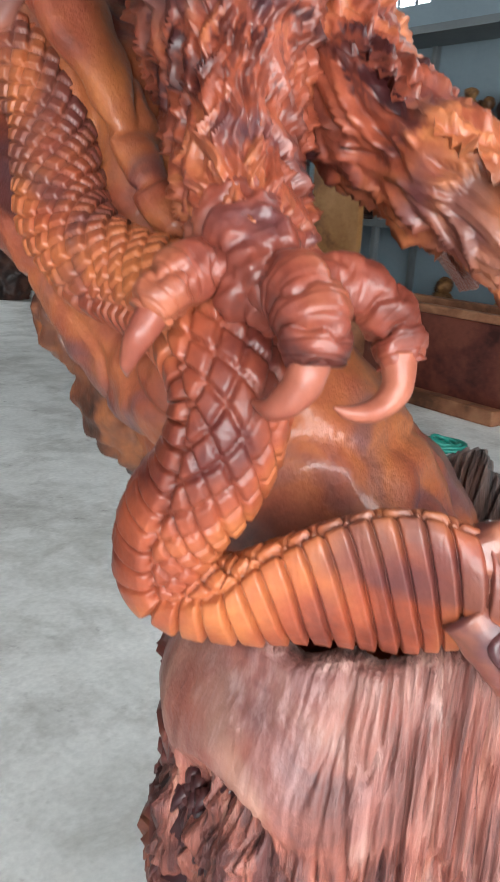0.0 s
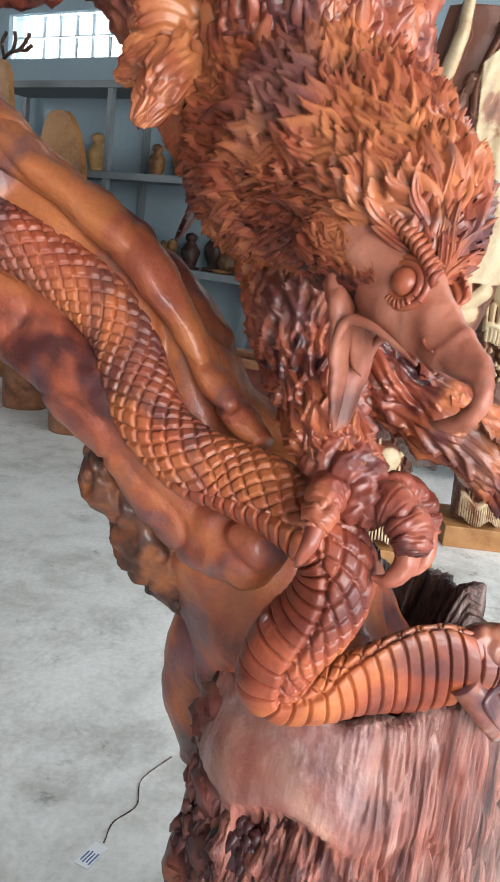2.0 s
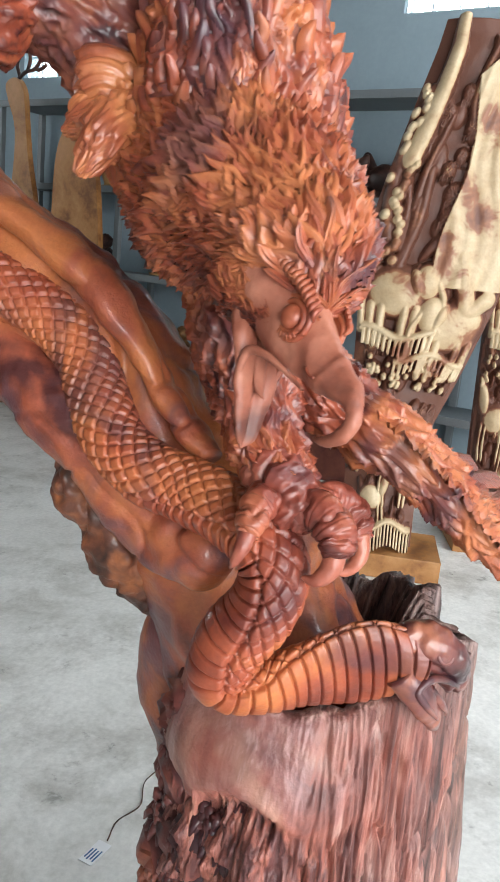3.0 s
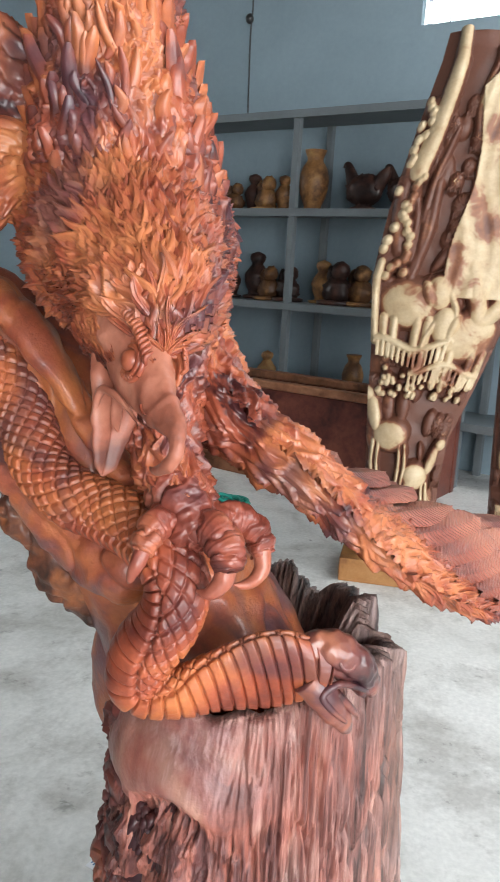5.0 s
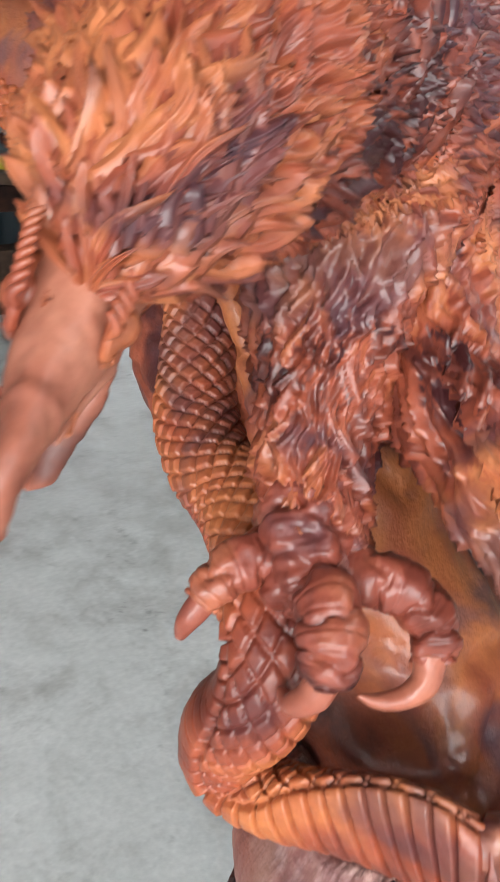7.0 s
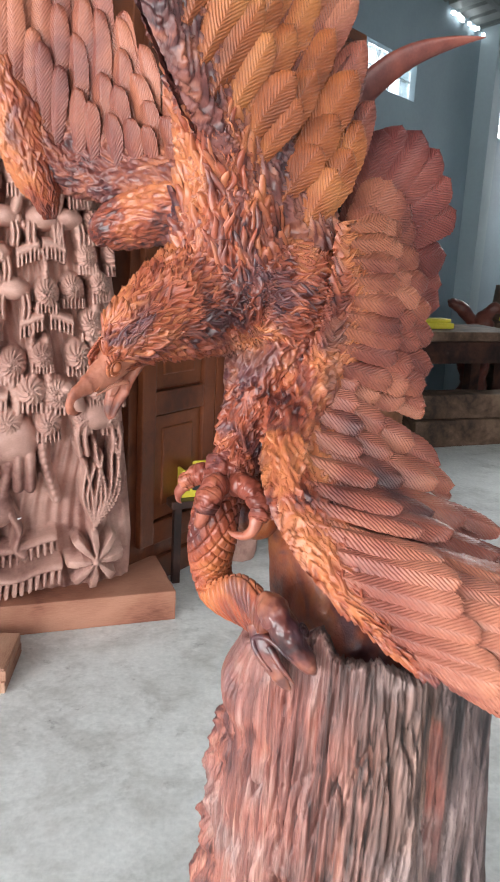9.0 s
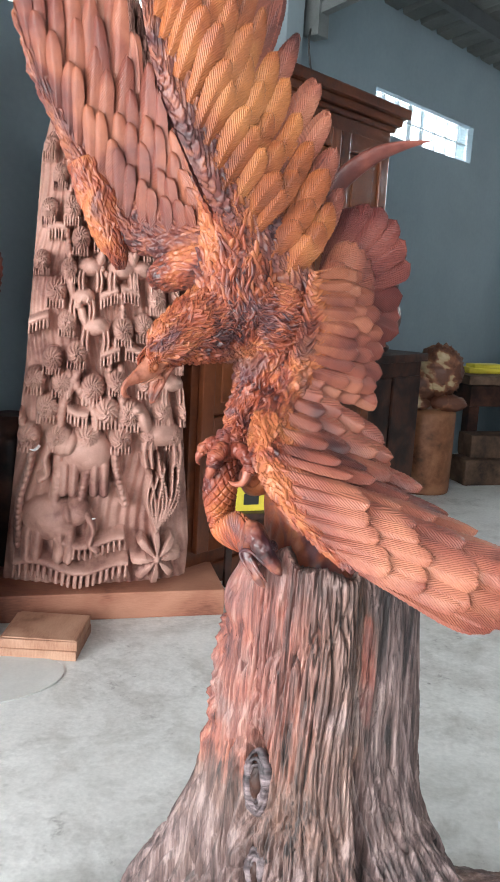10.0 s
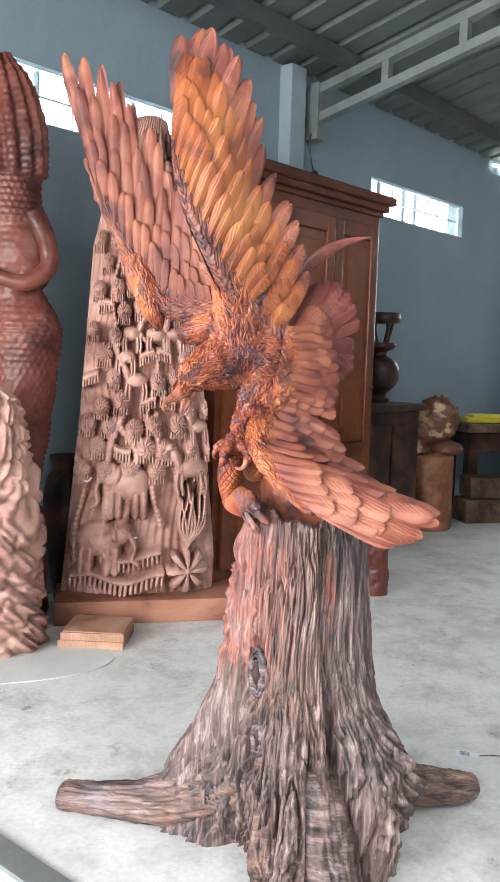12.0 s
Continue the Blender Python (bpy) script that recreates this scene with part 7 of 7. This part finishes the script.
def sapwood_carving(name, at, rz, scale, seed, label):
    """A tall slab of two-coloured wood carved with beasts, on its plinth."""
    rnd = random.Random(seed)
    r = Relief(150, 440, 0.66, 2.05)
    for i in range(70):
        x, y = rnd.uniform(-0.30, 0.30), rnd.uniform(0.05, 1.95)
        r.ball(x, y, rnd.uniform(0.02, 0.05), rnd.uniform(0.03, 0.09), rnd.uniform(0.25, 0.5), rnd.uniform(-1, 1))
    for i in range(7):
        x, y = rnd.uniform(-0.28, 0.05), rnd.uniform(1.2, 1.85)
        r.stem([(x, y - 0.15), (x + rnd.uniform(-0.05, 0.05), y), (x + rnd.uniform(-0.07, 0.07), y + 0.18)], rnd.uniform(0.022, 0.036), 0.55)
    for i in range(46):
        r.clump(rnd.uniform(-0.31, 0.31), rnd.uniform(0.1, 1.95), rnd.uniform(0.035, 0.055), rnd.uniform(0.38, 0.62), rnd.randint(4, 7))
    r.trunked(-0.15, 1.05, 1.05, 0.95, 1)
    r.trunked(0.17, 0.93, 1.05, 1.0, -1)
    for x, y, s, f in ((-0.14, 0.52, 1.9, -1), (0.10, 0.36, 1.6, 1), (-0.08, 0.22, 1.5, 1)):
        r.beast(x, y, s, 0.9, f, False)
    m = (r.u > 0.02 + 0.03 * np.sin(r.v * 9)) & (r.v > 1.08) & (r.v < 1.95 - 0.6 * np.abs(r.u - 0.17))
    r.put(0.80 + 0.10 * np.sin(r.u * 26 + 2 * np.sin(r.v * 5)) + 0.04 * np.sin(r.u * 90 + 4 * np.sin(r.v * 9)), m)
    r.stem([(0.12, 1.2), (0.16, 1.08), (0.20, 1.0), (0.27, 1.05)], 0.05, 0.95)
    r.fringe(-0.31, 0.08, 0.88, 0.06, 1.0, 0.030)
    r.fringe(-0.10, 0.30, 0.79, 0.045, 0.9, 0.032)
    for i in range(60):
        r.ball(rnd.uniform(-0.31, 0.25), rnd.uniform(0.68, 0.80), 0.024, 0.017, 0.9)
    for i in range(40):
        r.ball(-0.26 + rnd.uniform(-0.05, 0.07), 1.15 + i * 0.017, 0.030, 0.026, 0.95)
    r.stem([(-0.31, 0.9), (-0.315, 1.05), (-0.30, 1.2)], 0.026, 1.0)
    r.stem([(-0.24, 1.55), (-0.20, 1.75), (-0.18, 2.03)], 0.06, 1.0)
    r.fringe(-0.30, 0.30, 0.10, 0.09, 1.0, 0.030)
    r.h = np.clip(r.h, 0, None) ** 0.7
    # cream where the relief stands high, brown where it lies low, varied in waves
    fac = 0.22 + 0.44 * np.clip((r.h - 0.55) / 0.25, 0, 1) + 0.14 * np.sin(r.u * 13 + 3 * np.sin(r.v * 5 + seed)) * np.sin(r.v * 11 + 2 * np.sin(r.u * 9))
    t = thing(name, label, "sculpture", pose(*at, 0, 0, rz))
    k = scale
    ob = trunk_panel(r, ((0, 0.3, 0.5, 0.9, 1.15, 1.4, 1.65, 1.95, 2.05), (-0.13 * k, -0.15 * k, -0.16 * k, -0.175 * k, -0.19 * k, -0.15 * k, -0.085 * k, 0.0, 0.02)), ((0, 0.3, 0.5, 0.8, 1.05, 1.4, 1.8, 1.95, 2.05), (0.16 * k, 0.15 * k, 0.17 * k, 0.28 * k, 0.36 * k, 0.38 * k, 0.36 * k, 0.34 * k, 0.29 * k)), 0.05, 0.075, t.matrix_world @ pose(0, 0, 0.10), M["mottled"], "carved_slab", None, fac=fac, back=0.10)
    ob.parent = t
    ob.matrix_parent_inverse = t.matrix_world.inverted()
    bm = bmesh.new()
    box(bm, (0.50 * k, 0.36, 0.10), (0.03, 0.08, 0.05), bevel=0.005)
    pl = part("plinth", bm, M["boardwood"], None)
    pl.matrix_world = t.matrix_world
    tagged(pl, "orange-brown wooden plinth slab under a carving", "plinth")


sapwood_carving("sapwood_carving", (2.52, 0.12, 0), -84.6, 1.0, 12, "tall cream and brown slab carved with animals")
sapwood_carving("sapwood_carving", (3.05, -0.36, 0), -80, 0.75, 14, "cream and brown carved slab behind another carving")

# orange board with a rounded outline, and the antlered board beside it
def cut_board(name, outline, at_m, label, mat):
    n = len(outline)
    V = [(x, y, z) for y in (0.0, 0.05) for x, z in outline]
    F = [tuple(range(n))[::-1], tuple(range(n, 2 * n))] + [(j, (j + 1) % n, n + (j + 1) % n, n + j) for j in range(n)]
    ob = build(name, V, F, mat, None, smooth=False)
    ob.matrix_world = at_m
    return tagged(ob, label, "board")


o = spline([(-0.20, 0), (-0.22, 0.5), (-0.24, 1.1), (-0.20, 1.7), (-0.12, 1.98), (0.0, 2.04), (0.12, 1.98), (0.22, 1.7), (0.25, 1.1), (0.22, 0.5), (0.20, 0)], 60)
cut_board("cut_board", [tuple(p) for p in o], WB @ pose(-4.15, -0.62, 0, 4, 0, 0), "tall rounded orange-brown wooden board", M["boardwood"])
o = spline([(-0.17, 0), (-0.18, 0.7), (-0.20, 1.3), (-0.12, 1.75), (-0.10, 2.05), (-0.17, 2.25), (-0.19, 2.36), (-0.08, 2.40), (0.0, 2.30), (0.02, 2.1), (0.05, 1.8), (0.14, 1.3), (0.16, 0.7), (0.16, 0)], 70)
d = cut_board("deer_cutout", [tuple(p) for p in o], WB @ pose(-4.72, -0.60, 0, 3, 0, 0), "orange-brown wooden cut-out with antlers", M["boardwood"])
for s, pts in ((1, [(-0.10, 2.38), (0.0, 2.44), (0.10, 2.46), (0.20, 2.56)]), (1, [(0.02, 2.445), (0.05, 2.52), (0.04, 2.58)]), (1, [(0.10, 2.46), (0.15, 2.45), (0.22, 2.48)]), (1, [(-0.06, 2.40), (-0.09, 2.50), (-0.04, 2.58)])):
    V, F, u, a = tube([(x, 0.025, z, 0.014) for x, z in pts], 20, 10)
    build("antler", V, F, M["darkwood"], d)


def upright_log(x, y, r, h, label, lean=0.0):
    def ring(V):
        V = V.copy()
        V[:, :2] *= (1 + 0.06 * fbm(V, 4, 3))[:, None]
        return V

    V, F = lathe(spline([(r, 0), (r * 1.03, h * 0.3), (r * 0.97, h * 0.7), (r * 0.95, h)], 20), 40, ring)
    ob = build("upright_log", V, F, M["log"], None)
    ob.matrix_world = pose(x, y, 0, lean)
    return tagged(ob, label, "log", "standing logs")


upright_log(4.35, 2.62, 0.15, 0.75, "standing brown log against the wall")
upright_log(3.90, 2.05, 0.15, 0.52, "short standing brown log")
upright_log(4.75, 3.25, 0.17, 0.95, "standing brown log against the wall")
upright_log(5.25, 4.2, 0.18, 0.8, "standing brown log against the wall")
bench((5.6, 5.6, 0), (1.5, 0.6, 0.72), 72, "dark heavy wooden work bench near the far wall")
bench((6.3, 7.6, 0), (1.5, 0.6, 0.72), 72, "dark heavy wooden work bench in the far corner")
carved_post((5.2, 6.6, 0), 1.5, 0.22, M["darkwood"], "dark tall root carving", 8.0)
carved_post((6.9, 8.6, 0), 1.6, 0.26, M["oldwood"], "dark tall root carving", 9.0)
